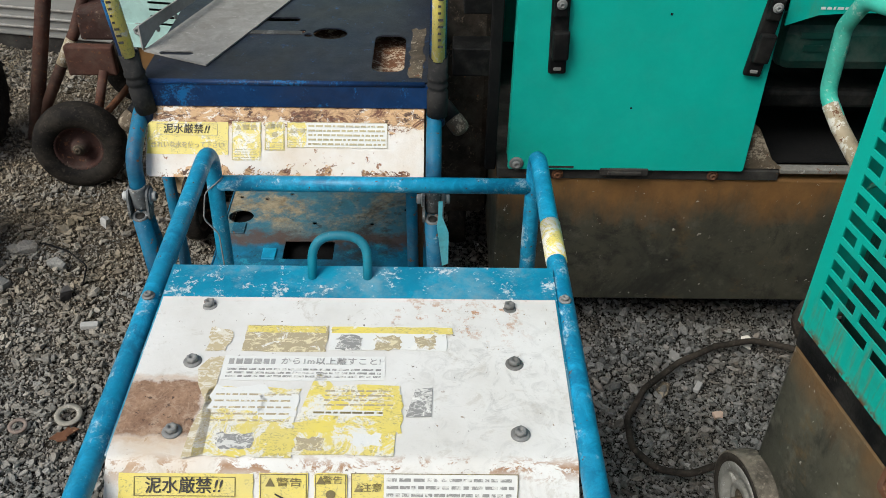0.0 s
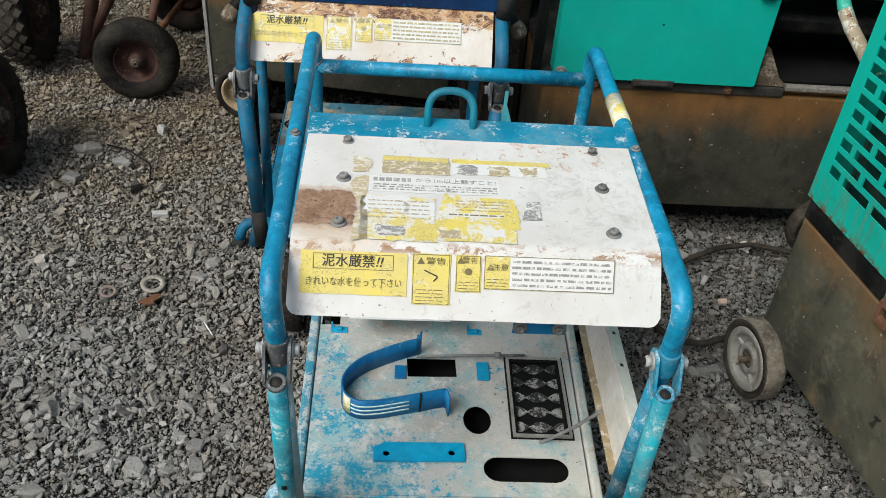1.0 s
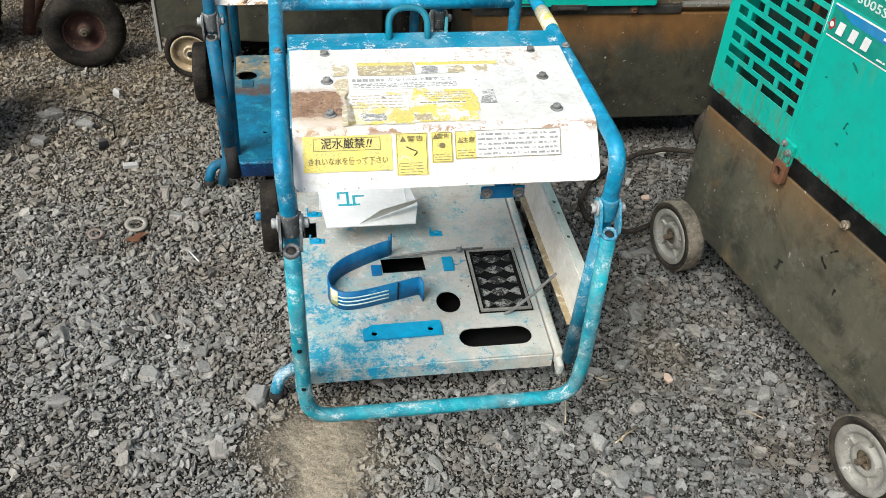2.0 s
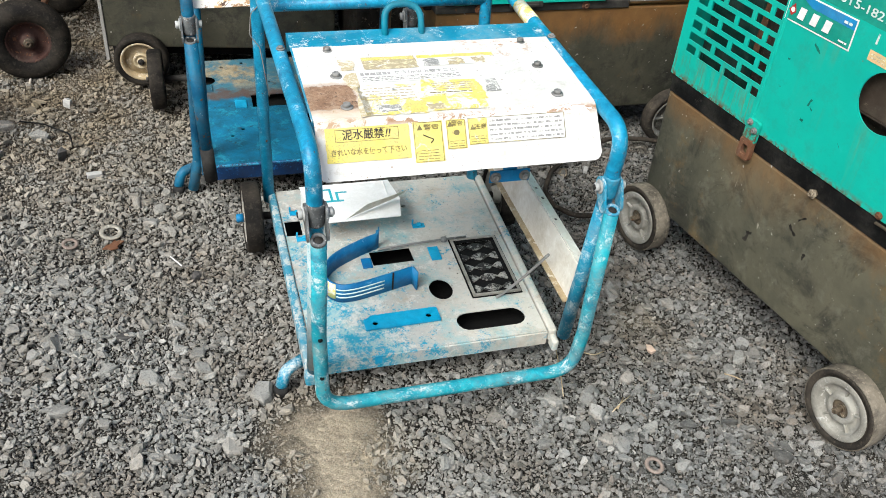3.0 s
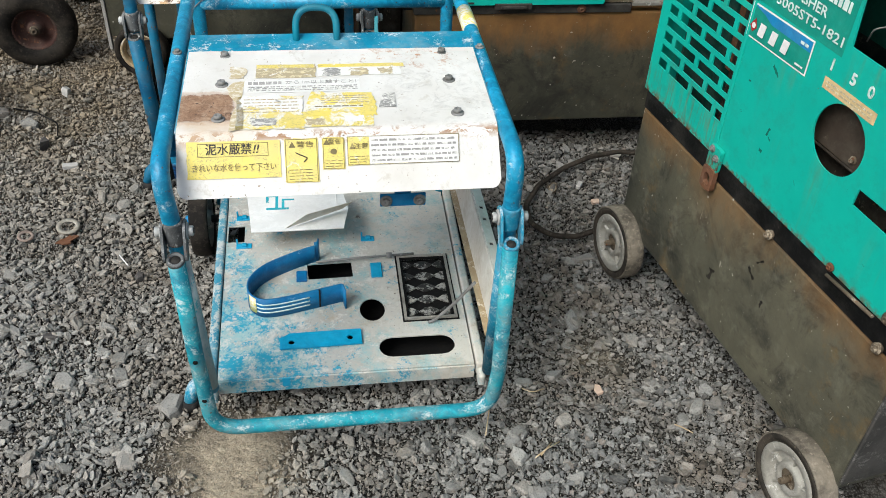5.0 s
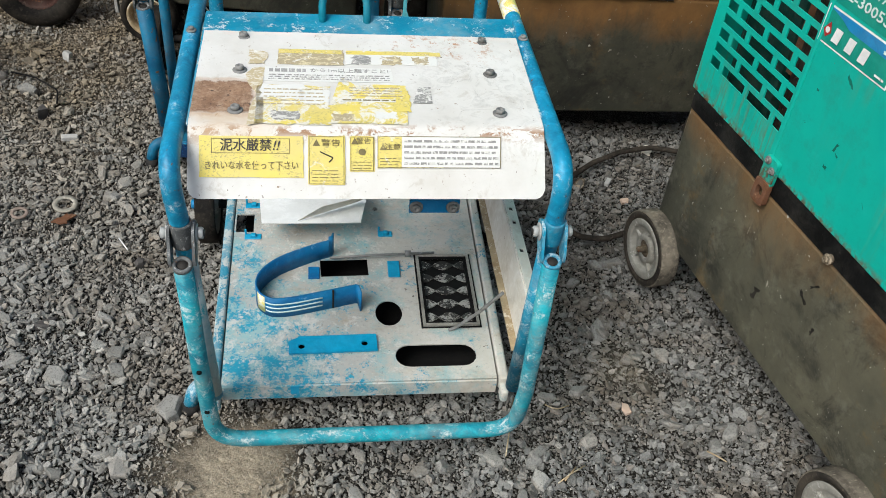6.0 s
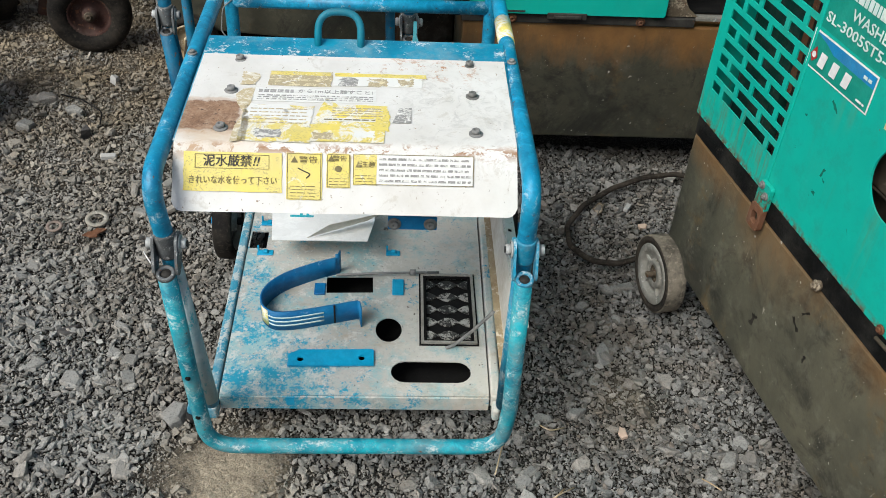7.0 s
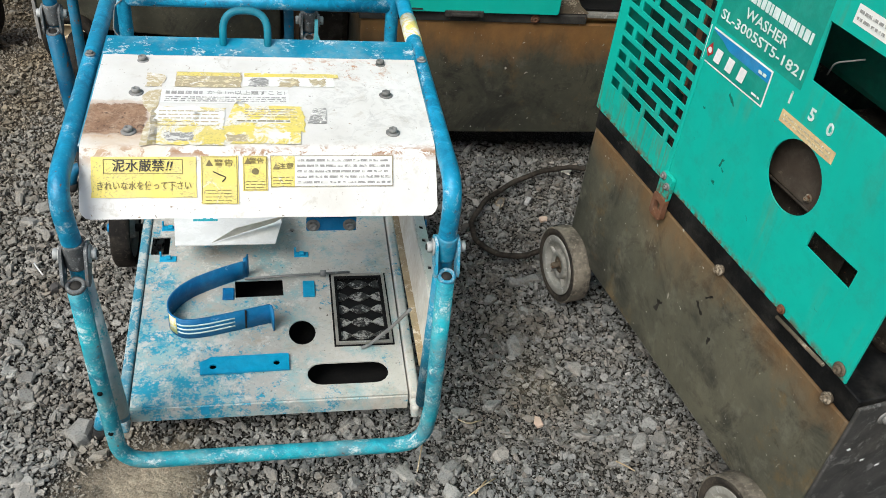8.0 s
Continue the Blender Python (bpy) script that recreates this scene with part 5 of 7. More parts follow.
def rear_cart(at):
    cart = thing("wash_cart", "old dark blue cart with a rusted white front flap", "cart", at=at)
    for side, x, xh in ((-1, -0.236, -0.224), (1, 0.268, 0.273)):
        part("side_tube", tube(bmesh.new(), [(x, 0.49, 0.105), (x, 0.545, 0.652), (x, -0.10, 0.645), (x, -0.185, 0.60), (x, -0.190, 0.52), (x + 0.01 * side, -0.06, 0.10), (x + 0.03 * side, -0.06, 0.012)], TUBE, 0.05, 14), blue_old_tube, cart)
        clevis(cart, x, -0.190, 0.530, -0.205, 0.492, worn_steel)
        arm = part("folding_arm", tube(bmesh.new(), [(x, -0.205, 0.496), (x + 0.012, -0.200, 0.21)], TUBE * 1.1, sides=14), blue_old_tube, cart)
        part("grip", tube(bmesh.new(), [(x + 0.011, -0.200, 0.22), (x + 0.016, -0.198, 0.128)], 0.0160, sides=14), grip_black, arm, "black rubber grip")
        post = part("handle_post", tube(bmesh.new(), [(xh, -0.106, 0.63), (xh + (-0.042 if side < 0 else 0.002), -0.100, 1.02)], TUBE, sides=14), rim_blue, cart, "upright dark blue handle tube with a yellow sticker")
        dx = 0.0042 if side < 0 else 0.0005
        part("post_sticker", tube(bmesh.new(), [(xh + dx + (-0.0125 if side < 0 else 0), -0.1110, 0.752), (xh + dx + (-0.0385 if side < 0 else 0.0015), -0.1065, 0.99)], 0.0112, sides=14), yellow_b, post, "worn yellow sticker")
        bm = bmesh.new()
        lathe(bm, [(0.0135, 0), (0.0175, 0), (0.0180, 0.045), (0.0160, 0.048), (0.0160, 0.052), (0.0180, 0.055), (0.0180, 0.059), (0.0160, 0.062), (0.0160, 0.066), (0.0180, 0.069), (0.0180, 0.073), (0.0160, 0.076), (0.0165, 0.107), (0.0135, 0.107)], turn_to((xh, -0.106, 0.648), (-0.107 if side < 0 else 0.005, 0.015, 1)), 20)
        part("rubber_sleeve", bm, grip_black, post, "ribbed black rubber sleeve")
        bars(post, -0.0042, 0.0042, 0.0, 0.19, 17, basis((xh + (-0.0115 if side < 0 else 0.004), -0.1225, 0.775), (1, 0, 0.107 if side < 0 else 0), (-0.107 if side < 0 else 0, 0.02, 1)), ink, 40 + side, fill=0.34, lift=0.0008)
        stub = part("lever_stub", tube(bmesh.new(), [(x - 0.01 * side, -0.02, 0.635), (x + 0.02 * side, -0.03, 0.622), (x + 0.05 * side, -0.055, 0.590)], 0.0155, 0.02, 14), black_part, cart)
        bm = bmesh.new()
        lathe(bm, [(0, 0), (0.0155, 0), (0.0172, 0.003), (0.0174, 0.018), (0.0165, 0.025), (0.0130, 0.030), (0.006, 0.033), (0, 0.0335)], turn_to((x + 0.034 * side, -0.043, 0.607), (0.020 * side, -0.015, -0.022)), 20, closed=False)
        part("worn_tip", bm, dusty_tan, stub, "grimy worn tip of the lever stub")
    foot = part("foot", tube(bmesh.new(), [(-0.236, -0.010, 0.056), (-0.292, -0.040, 0.054), (-0.304, -0.047, 0.008)], TUBE * 0.95, 0.026, 14), blue_old_tube, cart, "short bent foot tube")
    part("foot_tip", tube(bmesh.new(), [(-0.3015, -0.0456, 0.017), (-0.304, -0.047, -0.008)], TUBE * 1.12, 0.0, 14), grip_black, foot, "black rubber foot tip")
    part("rear_crossbar", tube(bmesh.new(), [(-0.258, 0.539, 0.583), (0.268, 0.539, 0.583)], TUBE, sides=14), blue_old_tube, cart)
    part("inner_tube", tube(bmesh.new(), [(-0.215, -0.09, 0.63), (-0.222, -0.075, 0.11)], 0.011, sides=12), blue_old_tube, cart)
    part("inner_tube", tube(bmesh.new(), [(0.225, -0.09, 0.63), (0.232, -0.075, 0.11)], 0.011, sides=12), blue_old_tube, cart)
    flap = part("lid", lid_mesh(False, -0.224, 0.251, 0.15), lid_rusted, cart, "white front flap with rust-eaten edges and stickers")
    front_stickers(flap, False)
    # dark deck with cut-outs
    bm = bmesh.new()
    on = Matrix.Translation((0, 0, 0.703))
    plate(bm, round_rect(-0.228, 0.258, -0.098, 0.47, 0.012), [ring_pts(0.073, 0.102, 0.032, 0.026), round_rect(0.158, 0.215, -0.056, 0.097, 0.018), ring_pts(-0.10, 0.10, 0.007, n=12), ring_pts(0.033, 0.093, 0.008, n=12), ring_pts(0.02, 0.11, 0.007, n=12), slot_pts(-0.09, 0.01, 0.155, 0.175)], 0.003, on)
    deck = part("deck", bm, deep_blue, cart, "dark blue sheet deck with round and square cut-outs")
    bm = bmesh.new()
    block(bm, (-0.230, -0.102, 0.656), (0.260, -0.098, 0.702), 0.002)
    block(bm, (-0.230, -0.098, 0.656), (-0.227, 0.47, 0.700), 0.001, None, 1)
    block(bm, (0.257, -0.098, 0.656), (0.260, 0.47, 0.700), 0.001, None, 1)
    part("deck_rim", bm, rim_blue, deck)
    part("deck_edge", tube(bmesh.new(), [(-0.222, -0.099, 0.7015), (0.252, -0.099, 0.7005)], 0.0050, sides=10), rim_blue, deck)
    bm = bmesh.new()
    block(bm, (-0.22, -0.09, 0.664), (0.25, 0.46, 0.670), 0.001, None, 1)
    part("debris_pan", bm, debris, deck, "rusty sheet under the cut-outs")
    bm = bmesh.new()
    plate(bm, ragged(0.224, 0.249, -0.080, 0.125, 0.0035, 12, 77), [], 0.0006, on @ Matrix.Translation((0, 0, 0.0009)))
    part("tan_strip", bm, dusty_tan, deck, "tan strip of old glue beside the cut-out")
    bm = bmesh.new()
    block(bm, (-0.10, 0.094, 0), (0.02, 0.108, 0.0015), 0.0, on)
    part("scuffed_bar", bm, plate_grime, deck)
    # tray
    bm = bmesh.new()
    on = Matrix.Translation((0, 0, 0.116)) @ Matrix.Rotation(0.03, 4, "X")
    holes = [ring_pts(-0.203, 0.325, 0.030, 0.026, n=24), rect(-0.081, 0.036, 0.162, 0.230), ring_pts(0.071, 0.087, 0.0275, n=24)]
    holes += [ring_pts(x, y, 0.0055, n=10) for x, y in ((-0.215, 0.405), (-0.15, 0.40), (-0.09, 0.42), (-0.12, 0.05), (-0.15, 0.02), (0.12, 0.30), (0.20, 0.36), (-0.02, 0.30))]
    plate(bm, round_rect(-0.236, 0.262, -0.115, 0.445, 0.012), holes, 0.003, on)
    tray = part("tray", bm, tray_old, cart, "blue tray, its rear half crusted with tan cement")
    bm = bmesh.new()
    block(bm, (-0.232, -0.119, 0.070), (0.258, -0.114, 0.1085), 0.002)
    part("tray_lip", bm, rim_blue, tray)
    part("tray_edge", tube(bmesh.new(), [(-0.228, -0.1165, 0.1105), (0.254, -0.1165, 0.1105)], 0.0042, sides=10), edge_blue, tray)
    for x in (-0.240, 0.262):
        bm = bmesh.new()
        block(bm, (x, -0.112, -0.030), (x + 0.0035, 0.445, 0.0025), 0.0008, on, 1)
        part("side_rail", bm, blue_old_tube, tray)
    # black sheet added here too, so the rear tray's holes look unlit
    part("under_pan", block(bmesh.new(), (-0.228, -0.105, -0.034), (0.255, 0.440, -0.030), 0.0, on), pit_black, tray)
    for x, y in ((-0.113, 0.178), (-0.20, 0.275)):
        bm = bmesh.new()
        block(bm, (x - 0.016, y - 0.020, 0.0), (x + 0.016, y + 0.020, 0.004), 0.001, on, 1)
        part("mounting_tab", bm, strap_blue if y < 0.2 else old_bed, tray)
    part("axle", tube(bmesh.new(), [(-0.352, 0.425, 0.088), (0.345, 0.425, 0.088)], 0.010, sides=12), dark_steel, cart)
    for x, d in ((-0.338, -1), (0.328, 1)):
        caster(cart, "wheel", (x, 0.425, 0.088), (d, 0, 0), 0.089, 0.042, rubber, rim_rust, 4)
    part("rusty_post", tube(bmesh.new(), [(0.238, -0.055, 0.110), (0.245, -0.062, 0.64)], 0.0085, sides=8), rust_mat, cart, "flaking rusty post")
    bm = bmesh.new()
    plate(bm, [(-0.003, 0), (0.008, 0.004), (0.011, 0.07), (0.001, 0.105), (0.003, 0.135), (-0.004, 0.135), (-0.006, 0.10), (-0.009, 0.085)], [], 0.0015, basis((0.288, -0.225, 0.412), (1, 0.15, 0), (-0.05, 0.02, 1)))
    part("torn_tag", bm, tag_blue, cart, "torn light blue tag")
    return cart


rear_cart(pose(-0.243, 1.576, 0))


def angle_bracket():
    """A grey angle plate left lying askew on the rear deck."""
    root = thing("angle_bracket", "grey steel angle plate with slots lying on the blue deck", "bracket", at=pose(-0.492, 1.585, 0.7035))
    bm = bmesh.new()
    plate(bm, [(0.0, 0.0), (0.122, -0.055), (0.262, 0.34), (0.13, 0.40)], [slot_pts(0.030, 0.090, -0.016, 0.000)], 0.003, Matrix.Translation((0, 0, 0.0035)))
    part("base_plate", bm, grey_plate, root)
    m = basis((0.0, 0.0, 0.004), (0.13, 0.40, 0), (0, 0, 1))
    part("upright_flange", plate(bmesh.new(), rect(0, 0.42, 0, 0.045), [slot_pts(0.05, 0.06, 0.012, 0.022), slot_pts(0.11, 0.12, 0.012, 0.022), slot_pts(0.22, 0.23, 0.012, 0.022)], 0.003, m), grey_plate, root)
    return root


angle_bracket()


# ---- the machines ----
def machine_wheel(parent, place, axis, r=0.087, w=0.045):
    """A moulded wheel: broad pale rim ring, dished web with short ribs, wide hub ring, rusty bearing and axle bolt."""
    m = turn_to(place, axis)
    h = w / 2
    tyre = part("wheel", lathe(bmesh.new(), [(r * 0.78, -h * 0.92), (r * 0.93, -h), (r * 0.975, -h * 0.9), (r * 0.975, h * 0.9), (r * 0.93, h), (r * 0.83, h * 0.94), (r * 0.815, h * 0.80), (r * 0.79, h * 0.80), (r * 0.78, h * 0.94)], m, 44), side_rubber, parent)
    part("tread", lathe(bmesh.new(), [(r * 0.96, -h * 0.93), (r * 0.99, -h * 0.90), (r, -h * 0.78), (r, h * 0.78), (r * 0.99, h * 0.90), (r * 0.96, h * 0.93)], m, 44), wheel_rubber, tyre, "dusty worn tread")
    bm = bmesh.new()
    lathe(bm, [(r * 0.785, -h * 0.85), (r * 0.785, h * 0.93), (r * 0.765, h * 0.98), (r * 0.63, h * 0.94), (r * 0.61, h * 0.86), (r * 0.575, h * 0.40), (r * 0.40, h * 0.30), (r * 0.385, h * 0.42), (r * 0.36, h * 0.72), (r * 0.335, h * 0.78), (r * 0.24, h * 0.78), (r * 0.225, h * 0.70), (r * 0.22, -h * 0.85)], m, 44)
    rim = part("rim", bm, rim_white, tyre)
    for k in range(5):
        bm = bmesh.new()
        block(bm, (r * 0.37, -r * 0.022, h * 0.28), (r * 0.60, r * 0.022, h * 0.66), r * 0.012, m @ Matrix.Rotation(2 * math.pi * (k + 0.3) / 5, 4, "Z"), 1)
        part("rib", bm, rim_white, rim)
    part("bearing", lathe(bmesh.new(), [(0, h * 0.48), (r * 0.10, h * 0.48), (r * 0.12, h * 0.58), (r * 0.225, h * 0.58), (r * 0.225, h * 0.45), (0, h * 0.40)], m, 24, closed=False), dusty_tan, tyre, "grimy brown bearing")
    part("axle_nut", bolt_mesh(bmesh.new(), m @ Matrix.Translation((0, 0, h * 0.50)), r * 0.085, r * 0.22, 1.1), dusty_tan, tyre)
    return tyre


def side_machine(at):
    """The pressure washer whose flank runs along the right: x is into it, y along it away from the camera."""
    mc = thing("pressure_washer", "teal engine pressure washer on a grimy steel tank with small wheels", "machine", at=at)
    # tank
    bm = bmesh.new()
    block(bm, (0.004, -0.330, 0.135), (0.560, 0.470, 0.432), 0.006)
    tank = part("tank", bm, tank_mat, mc, "grimy brown steel water tank with rust stains")
    bm = bmesh.new()
    block(bm, (0.0025, -0.329, 0.4325), (0.545, 0.469, 0.476), 0.002, None, 1)
    part("base_frame", bm, black_part, mc, "black base frame between tank and casing")
    for y, z in ((0.0, 0.440), (-0.285, 0.437)):
        part("spacer", lathe(bmesh.new(), [(0, 0), (0.0085, 0), (0.0085, 0.006), (0, 0.006)], turn_to((0.003, y, z), (-1, 0, 0)), 18, closed=False), dusty_tan, mc)
        bolt(mc, (-0.003, y, z), (-1, 0, 0), 0.0062, 0.006, dusty_tan)
    for y in (0.435, -0.262):
        machine_wheel(mc, (-0.012, y, 0.0905), (-1, 0, 0))
        bm = bmesh.new()
        block(bm, (0.014, y - 0.03, 0.075), (0.022, y + 0.03, 0.15), 0.002, None, 1)
        tube(bm, [(-0.02, y, 0.088), (0.07, y, 0.088)], 0.009, sides=10)
        part("wheel_bracket", bm, dark_steel, mc)
    # casing flank with its cut-outs; plate x runs along -y
    slots = []
    for row in range(18):
        z = 0.5525 + 0.0285 * row
        edges = [0.447] + [b for b in ([0.411, 0.326, 0.241] if row % 2 == 0 else [0.4535, 0.3685, 0.2835]) if b < 0.446] + [0.213]
        for i, (p, q) in enumerate(zip(edges, edges[1:])):
            y1 = p - (0.006 if i else 0.0)
            y0 = q + (0.006 if i < len(edges) - 2 else 0.0)
            if y1 - y0 > 0.008:
                slots.append(rect(-y1, -y0, z - 0.0095, z + 0.0095))
    holes = slots + [ring_pts(0.066, 0.674, 0.0565, 0.0565, 40), [(0.137, 0.602), (0.231, 0.601), (0.232, 0.634), (0.138, 0.632)], [(0.028, 0.812), (0.285, 0.812), (0.285, 0.900), (0.020, 0.897)]]
    bm = bmesh.new()
    flank = basis((0, 0, 0), (0, -1, 0), (0, 0, 1))
    plate(bm, [(-0.476, 0.476), (0.297, 0.479), (0.300, 1.06), (-0.476, 1.06)], holes, 0.003, flank)
    side = part("flank_panel", bm, teal, mc, "teal flank panel with brick-pattern grille and cut-outs")
    bm = bmesh.new()
    block(bm, (0.003, 0.472, 0.476), (0.56, 0.476, 1.06), 0.001, None, 1)
    part("end_panel", bm, teal, mc)
    bm = bmesh.new()
    block(bm, (0.003, -0.30, 1.057), (0.56, 0.476, 1.063), 0.001, None, 1)
    part("top_panel", bm, teal, mc)
    bm = bmesh.new()
    block(bm, (0.556, -0.30, 0.476), (0.56, 0.476, 1.057), 0.001, None, 1)
    part("far_panel", bm, teal, mc)
    # what shows inside
    bm = bmesh.new()
    block(bm, (0.05, 0.205, 0.478), (0.45, 0.300, 1.04), 0.02)
    part("radiator", bm, oily_brown, mc, "rusty brown radiator behind the grille")
    part("fan_shroud", block(bmesh.new(), (0.045, 0.306, 0.478), (0.45, 0.455, 1.04), 0.02), box_green, mc, "dark green fan shroud behind the grille")
    bm = bmesh.new()
    block(bm, (0.09, -0.27, 0.4785), (0.45, 0.06, 0.70), 0.015)
    part("engine", bm, oily_brown, mc, "dark engine inside the casing")
    bm = bmesh.new()
    block(bm, (0.150, -0.200, 0.748), (0.25, 0.195, 0.93), 0.014)
    part("control_box", bm, inner_green, mc, "dark green control box behind the opening")
    part("control_back", block(bmesh.new(), (0.262, -0.275, 0.705), (0.267, 0.10, 0.92), 0.001, None, 1), oily_brown, mc)
    bm = bmesh.new()
    block(bm, (0.075, -0.275, 0.72), (0.10, -0.195, 0.80), 0.006)
    part("inner_bracket", bm, plate_grime, mc)
    bolt(mc, (0.120, -0.150, 0.700), (0, 0, 1), 0.008, 0.012, zinc)
    part("inner_wire", tube(bmesh.new(), [(0.03, -0.022, 0.815), (0.02, -0.036, 0.842), (0.035, -0.068, 0.862)], 0.0013, 0.02, 6), zinc, mc)
    part("air_duct", block(bmesh.new(), (0.034, -0.165, 0.624), (0.038, 0.075, 0.785), 0.001, None, 1), duct_brown, mc, "dusty brown duct sheet behind the round opening")
    part("duct_lip", tube(bmesh.new(), [(0.032, -0.165, 0.625), (0.032, 0.075, 0.621)], 0.0022, sides=10), oily_brown, mc)
    bolt(mc, (0.034, -0.078, 0.640), (-1, 0, 0), 0.0045, 0.006, dusty_tan)
    part("air_duct", block(bmesh.new(), (0.052, -0.165, 0.500), (0.056, 0.075, 0.6235), 0.001, None, 1), oily_brown, mc, "oily recess under the duct")
    for k in range(4):
        bm = bmesh.new()
        block(bm, (0.055, 0.24 + 0.05 * k, 0.60), (0.062, 0.26 + 0.05 * k, 0.90), 0.001, None, 1)
        part("cooling_fin", bm, rust_mat if k == 1 else dark_steel, mc)
    # seam strip beside the grille, hinge bolts
    bm = bmesh.new()
    block(bm, (-0.002, 0.200, 0.49), (0.0, 0.206, 1.05), 0.0005, None, 1)
    part("seam", bm, teal_dark, side)
    # latch
    bm = bmesh.new()
    plate(bm, round_rect(-0.018, 0.018, -0.024, 0.026, 0.006), [], 0.008, flank @ pose(-0.190, 0.478, 0.010, 0, 0, 0))
    latch = part("latch_plate", bm, teal, mc)
    bm = bmesh.new()
    plate(bm, round_rect(-0.018, 0.018, -0.028, 0.020, 0.008), [round_rect(-0.009, 0.009, -0.017, 0.006, 0.005)], 0.010, flank @ pose(-0.190, 0.440, 0.013, 0, 0, 0))
    part("latch_ring", bm, rust_mat, latch, "rusty latch ring")
    for y, z in ((0.198, 0.497), (0.181, 0.484)):
        bolt(latch, (-0.010, y, z), (-1, 0, 0), 0.0048, 0.004)
    # drain rod along the lower edge
    part("hinge_rod", tube(bmesh.new(), [(-0.008, -0.150, 0.474), (-0.010, -0.26, 0.482)], 0.0030, sides=10), dusty_tan, side, "rusty hinge rod along the lower edge")
    bolt(side, (-0.003, -0.281, 0.494), (-1, 0, 0), 0.0072, 0.006, dusty_tan)
    bolt(side, (-0.003, -0.148, 0.487), (-1, 0, 0), 0.005, 0.004, rust_mat)
    # plates and lettering; panel x runs towards the camera
    on = flank @ Matrix.Translation((0, 0, 0.0))
    sticker(side, rect(-0.203, 0.016, 0.789, 0.955), on, teal_plate, 0.0006, "model_plate", "darker green model plate with white lettering")
    lettering(side, "SL-3005ST5-1821", 0.022, on @ pose(-0.089, 0.809, 0.0014), print_white, 0.204)
    lettering(side, "WASHER", 0.023, on @ pose(-0.090, 0.834, 0.0014), print_white, 0.102)
    bars(side, -0.150, 0.004, 0.850, 0.872, 1, on, print_white, 61, lift=0.0014, fill=0.75)
    sg = on @ pose(0.006, 0.0, 0, 0, 0, 1.2)
    sticker(side, rect(-0.1985, -0.034, 0.727, 0.787), sg, sign_white, 0.0016, "company_sign", "company sign with white rim and blue band")
    sticker(side, rect(-0.1955, -0.037, 0.730, 0.784), sg, teal_plate, 0.0024, "sign_field")
    sticker(side, [(-0.140, 0.768), (-0.037, 0.766), (-0.037, 0.784), (-0.1955, 0.784), (-0.160, 0.776)], sg, sign_blue, 0.0030, "sign_band")
    sticker(side, [(-0.193, 0.748), (-0.181, 0.764), (-0.174, 0.748), (-0.184, 0.738)], sg, sign_red, 0.0034, "sign_mark")
    sticker(side, ring_pts(-0.183, 0.750, 0.005, n=12), sg, sign_white, 0.0038, "sign_mark")
    for k in range(3):
        x = -0.158 + 0.032 * k
        bm = bmesh.new()
        plate(bm, [(x - 0.010, 0.739), (x + 0.006, 0.739), (x + 0.010, 0.762), (x - 0.006, 0.762)], [], 0.0003, sg @ Matrix.Translation((0, 0, 0.0036)))
        part("sign_shape", bm, sign_white, side)
    bars(side, -0.062, -0.042, 0.7715, 0.7775, 1, sg, print_white, 64, lift=0.0036, fill=0.8)
    bars(side, -0.062, -0.042, 0.735, 0.741, 1, sg, sign_white, 62, lift=0.0034)
    for k, ch in enumerate("150"):
        lettering(side, ch, 0.026, on @ pose((0.005, 0.054, 0.093)[k], 0.771, 0.0012), print_white, bold=0.03)
    sticker(side, rect(-0.002, 0.118, 0.7305, 0.750), on, beige_label, 0.0008, "label_strip", "beige label strip with worn print")
    bars(side, 0.004, 0.11, 0.734, 0.747, 2, on, brown_label, 63, fill=0.45)
    # chipped paint and gouges
    for k, (y, z, w, h, lean) in enumerate(((0.112, 0.703, 0.016, 0.004, -35), (0.104, 0.697, 0.007, 0.003, -50), (0.084, 0.600, 0.004, 0.016, -20), (0.076, 0.590, 0.008, 0.003, -30), (0.088, 0.559, 0.008, 0.005, -20), (0.165, 0.655, 0.005, 0.003, 10))):
        sticker(side, ragged(-w / 2, w / 2, -h / 2, h / 2, min(w, h) * 0.38, 4, 300 + k), on @ pose(-y, z, 0, 0, 0, lean), inner_green, 0.0006, "paint_chip", "dark chip in the teal paint")
    for k, (y, z, w, h, lean) in enumerate(((0.018, 0.336, 0.026, 0.006, -40), (0.004, 0.372, 0.022, 0.003, 45), (-0.03, 0.30, 0.006, 0.014, 0), (0.12, 0.25, 0.030, 0.012, 70))):
        sticker(tank, ragged(-w / 2, w / 2, -h / 2, h / 2, min(w, h) * 0.38, 5, 320 + k), basis((0.004, 0, 0), (0, -1, 0), (0, 0, 1)) @ pose(-y, z, 0, 0, 0, lean), bed_dark, 0.0006, "gouge", "dark gouge in the tank's coating")
    sticker(side, rect(0.055, 0.16, 0.912, 0.938), on, white_label, 0.0008, "label_strip", "worn white label above the opening")
    bars(side, 0.06, 0.155, 0.915, 0.935, 2, on, grey_print, 65, fill=0.4)
    # near end: black plate, coupling
    bm = bmesh.new()
    block(bm, (0.0, -0.337, 0.16), (0.56, -0.3305, 0.468), 0.002, None, 1)
    part("front_plate", bm, plate_grime, mc, "dark grimy end plate with paint flecks")
    for k in range(6):
        bm = bmesh.new()
        plate(bm, ragged(-0.0035, 0.0035, -0.002, 0.002, 0.0016, 3, 70 + k), [], 0.0004, basis((0.025 + 0.037 * k + 0.012 * math.sin(7 * k), -0.3378, 0.345 + 0.035 * math.sin(5 * k + 1)), (1, 0, 0), (0, 0, 1)))
